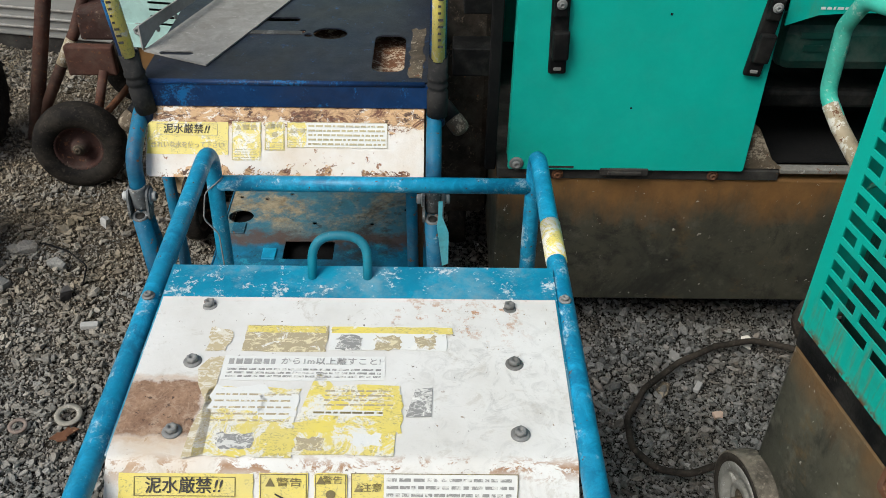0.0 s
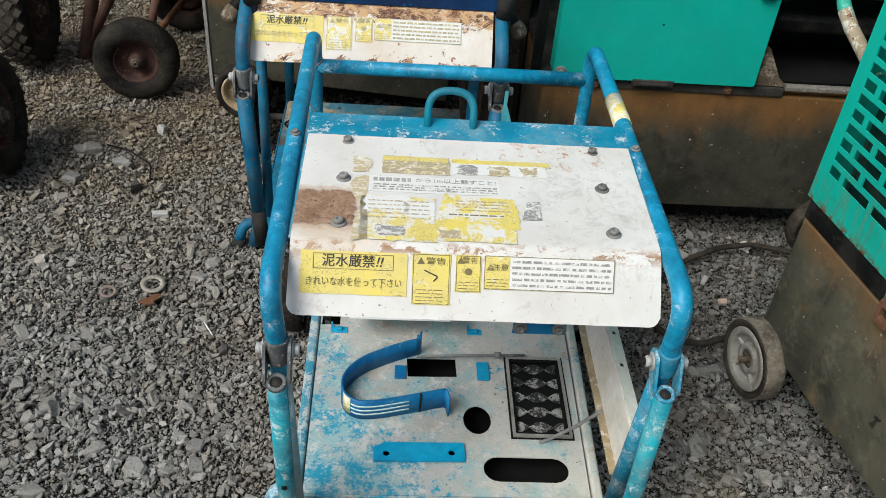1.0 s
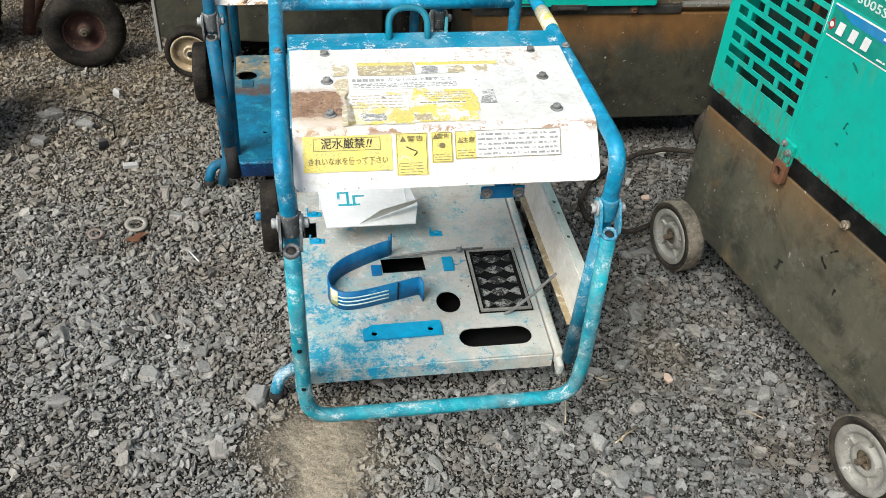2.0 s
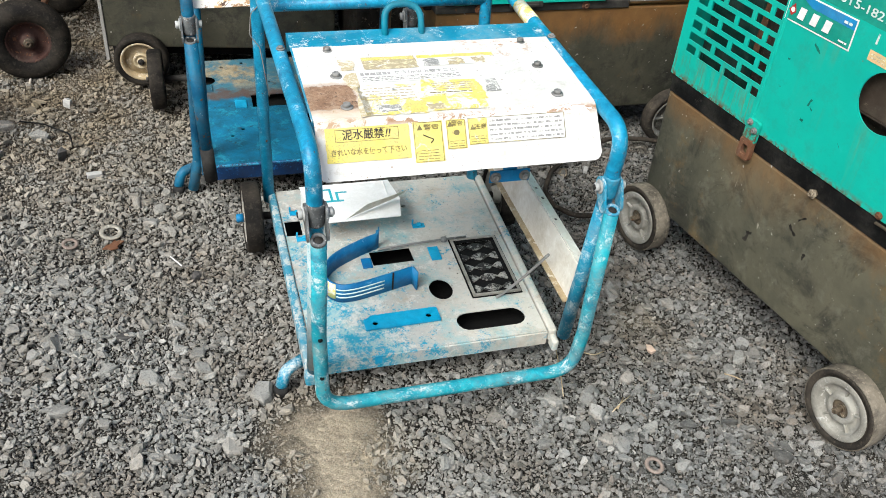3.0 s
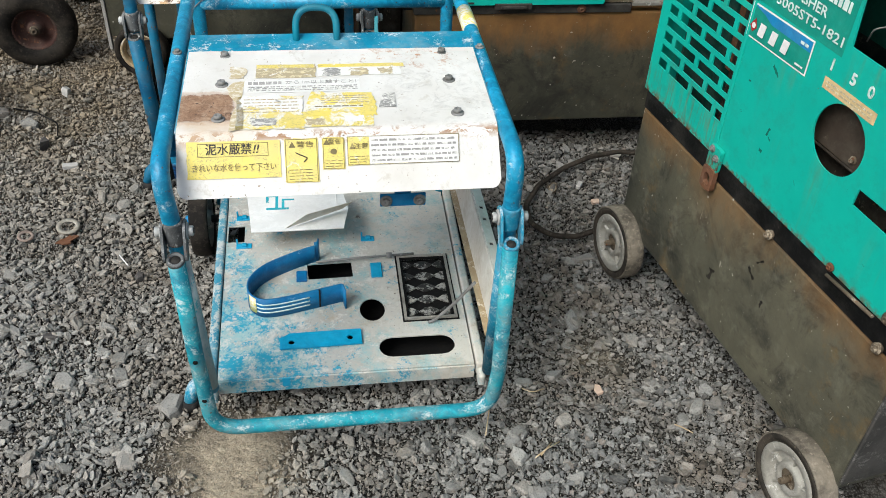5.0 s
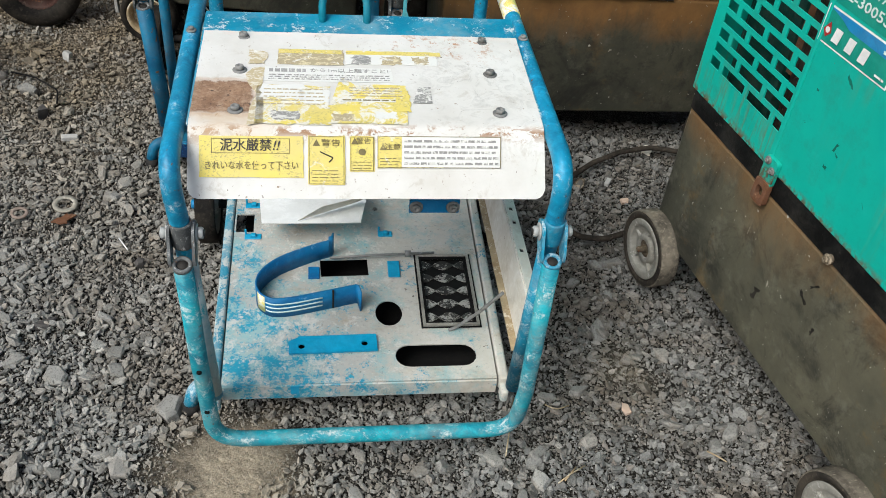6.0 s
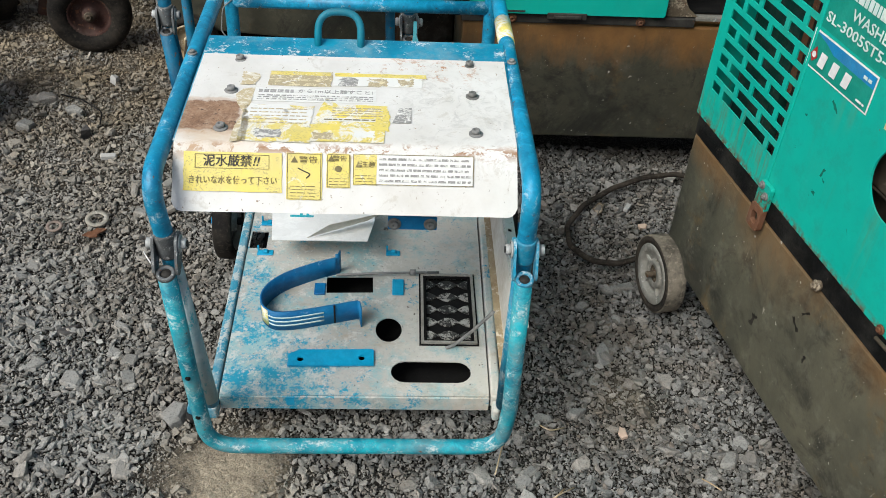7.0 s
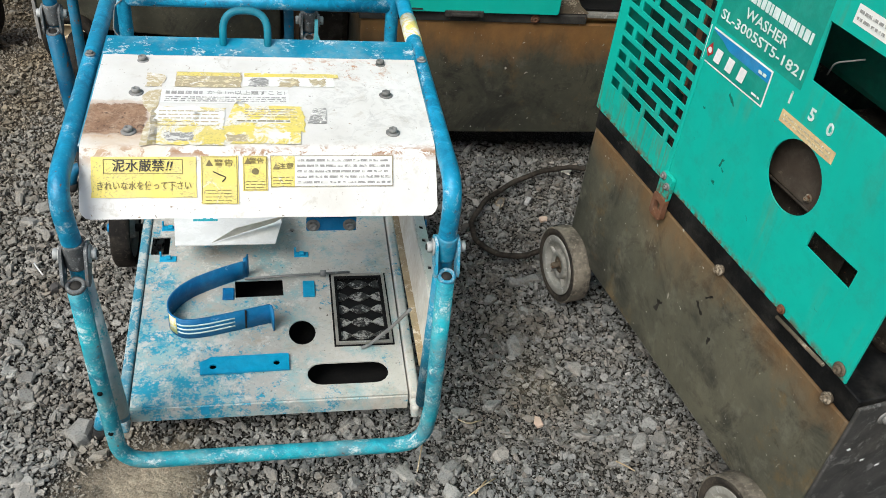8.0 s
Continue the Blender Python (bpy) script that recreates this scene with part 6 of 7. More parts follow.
        part("paint_fleck", bm, sign_white, mc)
    bm = bmesh.new()
    lathe(bm, [(0, 0), (0.020, 0), (0.020, 0.012), (0.014, 0.016), (0.014, 0.045), (0.017, 0.050), (0.017, 0.06), (0, 0.062)], turn_to((0.098, -0.337, 0.425), (0.1, -1, 0.2)), 20, closed=False)
    coupling = part("coupling", bm, rim_white, mc, "grey-white hose coupling")
    part("coupling_nut", bolt_mesh(bmesh.new(), turn_to((0.058, -0.338, 0.438), (0, -1, 0)), 0.008, 0.006), zinc, coupling)
    part("coupling_stub", lathe(bmesh.new(), [(0, 0), (0.011, 0), (0.012, 0.008), (0.010, 0.016), (0.012, 0.024), (0.010, 0.032), (0.008, 0.045), (0, 0.045)], turn_to((0.100, -0.357, 0.405), (-0.2, -0.3, -1)), 20, closed=False), grip_black, coupling)
    # loop handle at the far end
    part("loop_handle", tube(bmesh.new(), [(0.045, 0.474, 0.715), (0.030, 0.560, 0.765), (0.022, 0.600, 0.80), (0.020, 0.604, 0.90), (0.02, 0.575, 0.950), (0.03, 0.474, 0.965)], 0.0118, 0.035, 16), handle_green, mc, "light green loop handle, worn bare at its foot")
    bm = bmesh.new()
    tube(bm, [(0.043, 0.4775, 0.717), (0.0292, 0.562, 0.7665), (0.0238, 0.588, 0.789)], 0.0123, 0.02, sides=16)
    part("bare_foot", bm, chipped_foot, mc, "handle foot chipped to tan and cream")
    return mc


side_machine(pose(0.679, 0.675, 0, 0, 0, 10.5))


def rear_machine(at):
    """The pressure washer standing across the back: x along it, y into it."""
    mc = thing("pressure_washer", "teal pressure washer with latched door over a rusty tank", "machine", at=at)
    x0, x1 = 0.155, 1.02
    bm = bmesh.new()
    block(bm, (x0, 0.006, 0.110), (x1, 0.62, 0.428), 0.005)
    part("tank", bm, shaded_tank, mc, "brown steel tank toned dark for shade, with rust along its rim")
    bm = bmesh.new()
    block(bm, (x0 - 0.004, 0.0, 0.4285), (0.715, 0.61, 0.452), 0.003)
    part("base_rail", bm, dark_steel, mc, "dark rusty base rail under the door")
    bm = bmesh.new()
    block(bm, (0.715, -0.002, 0.447), (x1, 0.02, 0.456), 0.001, None, 1)
    part("ledge", bm, rim_grey, mc, "pale worn ledge")
    bm = bmesh.new()
    plate(bm, round_rect(0.170, 0.636, 0.457, 1.10, 0.006), [], 0.004, basis((0, -0.012, 0), (1, 0, 0), (0, 0, 1)))
    bmesh.ops.bevel(bm, geom=[e for e in bm.edges if e.calc_face_angle(0) > 1], offset=0.001, segments=1, affect="EDGES")
    door = part("door_panel", bm, teal_dark, mc, "plain teal door panel")
    for lo, hi in (((0.172, -0.008, 0.46), (0.176, 0.05, 1.1)), ((0.630, -0.008, 0.46), (0.634, 0.05, 1.1))):
        part("door_edge", block(bmesh.new(), lo, hi, 0.001, None, 1), teal_dark, door)
    bolt(door, (0.187, -0.012, 0.471), (0, -1, 0), 0.009, 0.008)
    for x, z, n in ((0.395, 0.595, 3), (0.44, 0.78, 3)):
        part("scratch", plate(bmesh.new(), ragged(x - 0.002, x + 0.002, z - 0.002, z + 0.002, 0.0008, n, int(x * 100)), [], 0.0004, basis((0, -0.0126, 0), (1, 0, 0), (0, 0, 1))), black_part, door)
    for x, lean in ((0.247, -0.03), (0.602, 0.10)):
        m = pose(x, -0.013, 0.668, 0, math.degrees(lean), 0)
        bm = bmesh.new()
        block(bm, (-0.016, -0.012, 0.0), (0.016, 0.0, 0.15), 0.004, m)
        block(bm, (-0.012, -0.022, 0.03), (0.018, -0.008, 0.085), 0.004, m)
        block(bm, (-0.013, -0.020, 0.11), (0.013, -0.008, 0.15), 0.004, m)
        lt = part("rubber_latch", bm, black_part, door, "black rubber toggle latch")
        part("latch_keeper", block(bmesh.new(), (-0.007, -0.0145, 0.008), (0.007, -0.011, 0.014), 0.001, m, 1), zinc, lt)
        part("latch_stud", bolt_mesh(bmesh.new(), m @ turn_to((0, -0.020, 0.135), (0, -1, 0)), 0.006, 0.004), zinc, lt)
    bm = bmesh.new()
    block(bm, (0.353, -0.016, 0.446), (0.448, -0.004, 0.462), 0.002)
    block(bm, (0.368, -0.020, 0.449), (0.435, -0.014, 0.457), 0.002)
    part("door_catch", bm, dark_steel, mc, "dark steel catch below the door")
    for x in (0.272, 0.582):
        bolt(mc, (x, 0.0, 0.440), (0, -1, 0), 0.0075, 0.006, rust_mat)
    part("chip_line", block(bmesh.new(), (0.22, -0.0135, 0.462), (0.30, -0.0122, 0.466), 0.0, None), dark_steel, door)
    # open bay beside the door
    bm = bmesh.new()
    plate(bm, [(0.636, 0.455), (0.720, 0.455), (0.695, 0.475), (0.655, 0.545), (0.636, 0.56)], [], 0.004, basis((0, 0.004, 0), (1, 0, 0), (0, 0, 1)))
    part("gusset", bm, dusty_tan, mc, "grimy corner gusset")
    # black sheets added to paint the bay's inner shade
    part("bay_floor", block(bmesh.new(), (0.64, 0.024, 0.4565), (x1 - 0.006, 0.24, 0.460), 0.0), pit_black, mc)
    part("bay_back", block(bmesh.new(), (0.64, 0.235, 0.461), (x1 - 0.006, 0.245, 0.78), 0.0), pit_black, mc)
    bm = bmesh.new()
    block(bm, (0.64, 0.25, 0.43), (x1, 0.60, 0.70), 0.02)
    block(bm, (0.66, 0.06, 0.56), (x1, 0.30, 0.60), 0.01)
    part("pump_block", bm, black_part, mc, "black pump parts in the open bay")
    bm = bmesh.new()
    block(bm, (0.66, 0.02, 0.655), (0.93, 0.10, 0.755), 0.025)
    box = part("control_box", bm, box_green, mc, "dark green control box with plates")
    for lo, hi in (((0.69, 0.017, 0.725), (0.75, 0.0195, 0.737)), ((0.70, 0.017, 0.70), (0.735, 0.0195, 0.712)), ((0.76, 0.017, 0.70), (0.785, 0.0195, 0.712))):
        part("control_plate", block(bmesh.new(), lo, hi, 0.0), box_green, box)
    bm = bmesh.new()
    plate(bm, [(0.645, 0.76), (0.70, 0.78), (0.76, 0.785), (x1, 0.785), (x1, 1.1), (0.645, 1.1)], [], 0.004, basis((0, -0.008, 0), (1, 0, 0), (0, 0, 1)))
    hood = part("hood_panel", bm, teal, mc)
    bars(hood, 0.70, 0.80, 0.789, 0.798, 1, basis((0, -0.008, 0), (1, 0, 0), (0, 0, 1)), print_white, 64)
    for lo, hi in (((0.0, 0.30, 0.13), (0.155, 0.60, 0.95)),):
        part("engine_block", block(bmesh.new(), lo, hi, 0.02), oily_brown, mc)
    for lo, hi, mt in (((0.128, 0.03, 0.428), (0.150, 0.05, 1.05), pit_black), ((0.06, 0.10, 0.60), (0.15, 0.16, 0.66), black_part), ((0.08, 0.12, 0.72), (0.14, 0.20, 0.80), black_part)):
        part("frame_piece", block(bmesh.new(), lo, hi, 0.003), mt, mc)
    for lo, hi in (((x0, 0.60, 0.43), (x1, 0.61, 1.1)), ((x0, 0.0, 1.1), (x1, 0.61, 1.106)), ((x1 - 0.004, 0.0, 0.43), (x1, 0.60, 1.1))):
        part("casing_panel", block(bmesh.new(), lo, hi, 0.001), teal_dark, mc)
    for x in (0.29, 0.93):
        if x > 0.5:
            caster(mc, "wheel", (0.914, -0.030, 0.086), (0.05, -1, 0), 0.088, 0.042, side_rubber, rim_grey, 4)
        bm = bmesh.new()
        tube(bm, [(x, 0.0, 0.086), (x, 0.62, 0.086)], 0.010, sides=10)
        block(bm, (x - 0.02, 0.04, 0.07), (x + 0.02, 0.06, 0.125), 0.002, None, 1)
        part("axle", bm, dark_steel, mc)
        machine_wheel(mc, (x, 0.60, 0.086), (0, 1, 0), 0.086, 0.04)
        if x < 0.5:
            machine_wheel(mc, (x, 0.30, 0.086), (0, -1, 0), 0.086, 0.04)
    return mc


rear_machine(pose(0, 1.615, 0))


def pale_machine(at):
    """The pale green unit behind the rear cart."""
    mc = thing("pressure_washer", "pale green louvred machine casing on a tank toned dark for shade", "machine", at=at)
    part("tank", block(bmesh.new(), (0, 0, 0.110), (0.70, 0.55, 0.452), 0.006), shaded_tank, mc)
    part("edge_flange", block(bmesh.new(), (-0.006, -0.005, 0.068), (0.004, 0.010, 0.452), 0.001, None, 1), grey_plate, mc, "pale worn corner flange")
    # unseen black block, added to keep the gap under the tank dark
    part("skid", block(bmesh.new(), (0.004, 0.06, 0.06), (0.69, 0.09, 0.1095), 0.003, None, 1), pit_black, mc)
    holes = [rect(0.055 + 0.0, 0.12, z, z + 0.007) for z in (0.50, 0.518, 0.536, 0.554, 0.572)] + [rect(0.16, 0.30, z, z + 0.007) for z in (0.50, 0.518, 0.536, 0.554, 0.572)]
    front = part("front_panel", plate(bmesh.new(), round_rect(-0.03, 0.70, 0.462, 1.0, 0.01), holes, 0.003, basis((0, -0.006, 0), (1, 0, 0), (0, 0, 1))), pale_green, mc, "pale green louvred front panel")
    part("casing", block(bmesh.new(), (-0.028, 0.02, 0.464), (0.70, 0.55, 1.0), 0.008), black_part, mc)
    bm = bmesh.new()
    plate(bm, round_rect(-0.03, 0.70, 0.40, 0.4615, 0.006), [], 0.003, basis((0.0, -0.010, 0.04), (1, 0, 0), (0, 0, 1)))
    part("lower_strip", bm, pale_green, mc)
    bolt(front, (0.02, -0.006, 0.485), (0, -1, 0), 0.012, 0.008)
    caster(mc, "wheel", (0.106, -0.035, 0.087), (0, -1, 0), 0.082, 0.045, rubber, cream_tan, 0, cream_tan)
    machine_wheel(mc, (0.10, 0.585, 0.086), (0, 1, 0))
    machine_wheel(mc, (0.60, 0.25, 0.086), (0, -1, 0))
    machine_wheel(mc, (0.60, 0.585, 0.086), (0, 1, 0))
    part("axle", tube(bmesh.new(), [(0.10, -0.03, 0.086), (0.10, 0.58, 0.086)], 0.01, sides=10), dark_steel, mc)
    return mc


pale_machine(pose(-0.722, 2.19, 0, 0, 0, -8))


# ---- pneumatic wheels and the hand truck ----
def air_tyre(parent, place, axis, r, w, knobs=0, rim_mat=None):
    m = turn_to(place, axis)
    h = w / 2
    prof = [(r * 0.50, -h * 0.62), (r * 0.60, -h * 0.9), (r * 0.78, -h), (r * 0.92, -h * 0.82), (r * 0.985, -h * 0.45), (r, 0), (r * 0.985, h * 0.45), (r * 0.92, h * 0.82), (r * 0.78, h), (r * 0.60, h * 0.9), (r * 0.50, h * 0.62)]
    tyre = part("tyre", lathe(bmesh.new(), prof, m, 48), rubber, parent, "dusty black pneumatic tyre")
    if knobs:
        bm = bmesh.new()
        for k in range(knobs):
            for row, zz in enumerate((-0.62, -0.2, 0.2, 0.62)):
                a = 2 * math.pi * (k + 0.5 * (row % 2)) / knobs
                rr = r * (1 - 0.06 * abs(zz))
                s = m @ Matrix.Rotation(a, 4, "Z") @ Matrix.Translation((rr, 0, zz * h)) @ Matrix.Rotation(radians(35 if row < 2 else -35), 4, "X")
                block(bm, (-0.004, -r * 0.065, -h * 0.18), (0.0035, r * 0.065, h * 0.18), 0.0, s)
        part("tread", bm, lug_rubber, tyre)
    bm = bmesh.new()
    lathe(bm, [(r * 0.50, -h * 0.6), (r * 0.53, -h * 0.7), (r * 0.55, -h * 0.62), (r * 0.50, -h * 0.5), (r * 0.50, h * 0.5), (r * 0.55, h * 0.62), (r * 0.53, h * 0.7), (r * 0.47, h * 0.55), (r * 0.42, h * 0.1), (r * 0.2, h * 0.1), (r * 0.16, h * 0.75), (0, h * 0.75), (0, -h * 0.6)], m, 36, closed=False)
    rim = part("rim", bm, rim_mat or rim_rust, tyre)
    part("axle_nut", bolt_mesh(bmesh.new(), m @ Matrix.Translation((0, 0, h * 0.75)), r * 0.08, r * 0.08), dusty_tan, rim)
    return tyre


def hand_truck():
    ht = thing("hand_truck", "rusty brown steel hand truck on black pneumatic tyres", "hand truck")
    air_tyre(ht, (-0.951, 2.245, 0.120), (0.14, -0.93, 0.03), 0.124, 0.084)
    air_tyre(ht, (-0.90, 2.72, 0.122), (-0.12, 0.93, 0.1), 0.124, 0.075)
    part("axle", tube(bmesh.new(), [(-0.950, 2.27, 0.120), (-0.90, 2.72, 0.122)], 0.011, sides=10), rust_mat, ht)
    part("upright", tube(bmesh.new(), [(-1.186, 2.470, 0.004), (-1.10, 2.575, 0.40), (-0.964, 2.742, 1.05)], 0.0215, 0.2, 16), brown_frame, ht)
    bar = part("upright", tube(bmesh.new(), [(-1.170, 2.485, 0.045), (-1.02, 2.545, 0.318), (-0.985, 2.565, 0.40), (-0.93, 2.72, 1.05)], 0.0165, 0.06, 14), brown_frame, ht, "chipped slanting frame bar")
    part("bare_patch", tube(bmesh.new(), [(-1.072, 2.5243, 0.2235), (-1.031, 2.5407, 0.2985)], 0.0169, sides=14), chipped_foot, bar, "stretch of bar chipped to bare cream")
    bm = bmesh.new()
    block(bm, (-1.035, 2.47, 0.215), (-0.895, 2.50, 0.305), 0.006)
    part("cross_member", bm, brown_frame, ht, "rusty orange-brown cross plate")
    bm = bmesh.new()
    block(bm, (-0.99, 2.50, 0.31), (-0.86, 2.74, 0.40), 0.010)
    part("axle_box", bm, rim_rust, ht)
    part("strut", tube(bmesh.new(), [(-0.925, 2.455, 0.24), (-0.945, 2.40, 0.14)], 0.013, sides=12), brown_frame, ht)
    return ht


hand_truck()


def tyre_wheel(at_place, axis, r, w, label, cap=False):
    w_ob = thing("cart_wheel", label, "wheel", "block-tread cart wheels")
    t = air_tyre(w_ob, at_place, axis, r, w, 26, rim_rust)
    ax = Vector(axis).normalized()
    p = Vector(at_place)
    part("axle_stub", tube(bmesh.new(), [p - ax * 0.02, p - ax * 0.16], 0.014, sides=12), dark_steel, w_ob)
    fork = bmesh.new()
    q = p - ax * (w / 2 + 0.04)
    block(fork, (-0.012, -0.02, -0.02), (0.012, 0.02, 0.24), 0.003, Matrix.Translation(q) @ Matrix.Rotation(0.3, 4, "Y"))
    part("fork", fork, dark_steel, w_ob)
    if cap:
        bm = bmesh.new()
        block(bm, (-0.03, -0.03, 0.0), (0.03, 0.03, 0.016), 0.004, Matrix.Translation(p + Vector((0.0, 0, r - 0.002))))
        block(bm, (-0.018, -0.02, 0.012), (0.016, 0.02, 0.04), 0.004, Matrix.Translation(p + Vector((0.0, 0, r))))
        part("white_cap", bm, sign_white, w_ob, "white plastic cap")
    return w_ob


tyre_wheel((-1.325, 2.44, 0.165), (1.0, 0.02, 0.03), 0.168, 0.105, "dusty block-tread pneumatic wheel standing on the gravel")
tyre_wheel((-1.215, 1.81, 0.160), (1.0, 0.06, 0.06), 0.163, 0.105, "block-tread pneumatic wheel with a white cap on top", True)


# ---- ground and background ----
def hum(x, y):
    """The lie of the ground, a few millimetres up and down."""
    return 0.010 * noise.noise((x * 2.1, y * 2.1, 0.3)) + 0.004 * noise.noise((x * 9, y * 9, 2.0)) - 0.012


def bare(x, y):
    """How bare of stones the ground is, from 0 to 1."""
    v = 0.0
    for cx, cy, rx, ry in ((-0.30, 0.66, 0.17, 0.12), (-0.31, 0.50, 0.13, 0.16), (0.475, 0.84, 0.055, 0.10), (0.545, 0.79, 0.06, 0.035)):
        d = ((x - cx) / rx) ** 2 + ((y - cy) / ry) ** 2
        v = max(v, (1 - d) * (1.0 if x < 0 else 0.55))
    return max(0.0, min(1.0, 1.2 * v + 0.45 * noise.noise((x * 9, y * 9, 5.0)) * (1 if v > -0.6 else 0)))


def ground():
    xs = [-60, -20, -8, -4] + [-2.4 + 0.02 * i for i in range(221)] + [4, 8, 20, 60]
    ys = [-60, -20, -8, -3, -1] + [-0.4 + 0.02 * i for i in range(211)] + [6, 10, 20, 60]
    verts = [(x, y, hum(x, y) if abs(x) < 3 and -1 < y < 5 else -0.012) for y in ys for x in xs]
    n = len(xs)
    faces = [(j * n + i, j * n + i + 1, (j + 1) * n + i + 1, (j + 1) * n + i) for j in range(len(ys) - 1) for i in range(n - 1)]
    me = bpy.data.meshes.new("ground")
    me.from_pydata(verts, [], faces)
    me.shade_smooth()
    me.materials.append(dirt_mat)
    return tagged(new("ground", me), "grey-brown packed dirt under crushed stone", "ground", kind="structure")


ground()


def stone_shapes(count, rnd, corners, low, high, belt=False):
    """Broken slaty chips: an uneven foot, an optional wider belt, and a smaller, shifted and tilted top face."""
    out = []
    for _ in range(count):
        n = rnd.choice(corners)
        wide, tall = rnd.uniform(0.36, 0.82), rnd.uniform(low, high)
        tx, ty = rnd.gauss(0, 0.20), rnd.gauss(0, 0.20)
        sx, sy = rnd.gauss(0, 0.05), rnd.gauss(0, 0.05)
        turn = [2 * math.pi * (k + rnd.uniform(-0.36, 0.36)) / n for k in range(n)]
        size = [rnd.uniform(0.36, 0.58) for _ in turn]
        edge = [(r * math.cos(a), r * wide * math.sin(a)) for a, r in zip(turn, size)]
        vs = [(x * 0.85, y * 0.85, -tall * 0.5) for x, y in edge]
        if belt:
            vs += [(x * rnd.uniform(0.96, 1.04), y * rnd.uniform(0.96, 1.04), tall * rnd.uniform(-0.1, 0.25) + tx * x * 0.5 + ty * y * 0.5) for x, y in edge]
        for x, y in edge:
            s = rnd.uniform(0.66, 1.0)
            vs.append((x * s + sx, y * s + sy, tall * (0.5 + rnd.uniform(-0.12, 0.12)) + tx * x + ty * y))
        fs = []
        for ring in range(0, len(vs) - n, n):
            for k in range(n):
                j = (k + 1) % n
                fs += [(ring + k, ring + j, ring + n + j), (ring + k, ring + n + j, ring + n + k)]
        t = len(vs) - n
        fs += [(t, t + k, t + k + 1) for k in range(1, n - 1)]
        out.append((np.array(vs, dtype=np.float32), np.array(fs, dtype=np.int32)))
    return out


def gravel():
    """Fine chips under a looser spread of middling and large ones; few and tiny ones on the sandy patch."""
    rnd = random.Random(7)
    small = stone_shapes(150, rnd, (4, 4, 5), 0.28, 0.60)
    middle = stone_shapes(150, rnd, (4, 5, 5, 6), 0.20, 0.46)
    large = stone_shapes(150, rnd, (5, 6, 6, 7), 0.16, 0.34, True)
    vs, fs, base = [], [], 0
    x0, x1, y0, y1 = -1.9, 1.2, 0.2, 3.3
    for _ in range(380000):
        x, y = rnd.uniform(x0, x1), rnd.uniform(y0, y1)
        far = min(1.0, max(0.0, (y - 1.15) / 1.3))
        if rnd.random() < 0.62 * far or (y > 1.75 and x > 0.2) or (x > 0.85 and y < 1.2):
            continue
        edge = min(x + 0.80 + 0.5 * (y - 0.4), y - 0.22, x1 - x) + 0.10 * noise.noise((x * 5, y * 5, 9.0))
        if edge < 0.12 * rnd.random():
            continue
        kind = rnd.random()
        drift = 0.5 + 0.5 * noise.noise((x * 4.5, y * 4.5, 21.0))
        size, lift = 0.0052 * math.exp(abs(rnd.gauss(0, 0.40))), rnd.random() ** 2 * 0.005
        if kind < 0.011 * max(0.15, drift * 1.7 - 0.35) * (1 - 0.5 * far) * (2.0 if x > 0.0 and y < 0.62 else 1.0):
            size, lift = 0.021 + 0.022 * rnd.random() ** 1.9, 0.004
        elif kind < 0.09 + 0.16 * drift - 0.06 * far:
            size, lift = 0.0098 + 0.013 * rnd.random() ** 1.7, rnd.uniform(0.002, 0.006)
        gap = bare(x, y)
        if gap > 0.05 and rnd.random() < gap * 1.05:
            if rnd.random() < 0.45:
                continue
            size, lift = rnd.uniform(0.0022, 0.0048), 0.0
        size *= 1 + 0.12 * far
        big = size > 0.0095
        vv, ff = (large if size > 0.017 else middle if big else small)[rnd.randrange(150)]
        lean = 0.30 if big else 0.45
        e = Euler((rnd.gauss(0, lean), rnd.gauss(0, lean), rnd.uniform(0, 6.3))).to_matrix()
        p = vv @ np.array(e, dtype=np.float32).T * size + np.array((x, y, hum(x, y) + size * rnd.uniform(0.1, 0.3) + lift), dtype=np.float32)
        vs.append(p)
        fs.append(ff + base)
        base += len(p)
    v, f = np.concatenate(vs), np.concatenate(fs)
    me = bpy.data.meshes.new("gravel")
    me.vertices.add(len(v))
    me.vertices.foreach_set("co", v.ravel())
    me.loops.add(f.size)
    me.loops.foreach_set("vertex_index", f.ravel())
    me.polygons.add(len(f))
    me.polygons.foreach_set("loop_start", np.arange(0, f.size, 3, dtype=np.int32))
    me.update(calc_edges=True)
    me.shade_flat()
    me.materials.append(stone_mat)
    return tagged(new("gravel", me), "loose grey crushed stone chips covering the yard", "gravel", kind="stuff")


gravel()


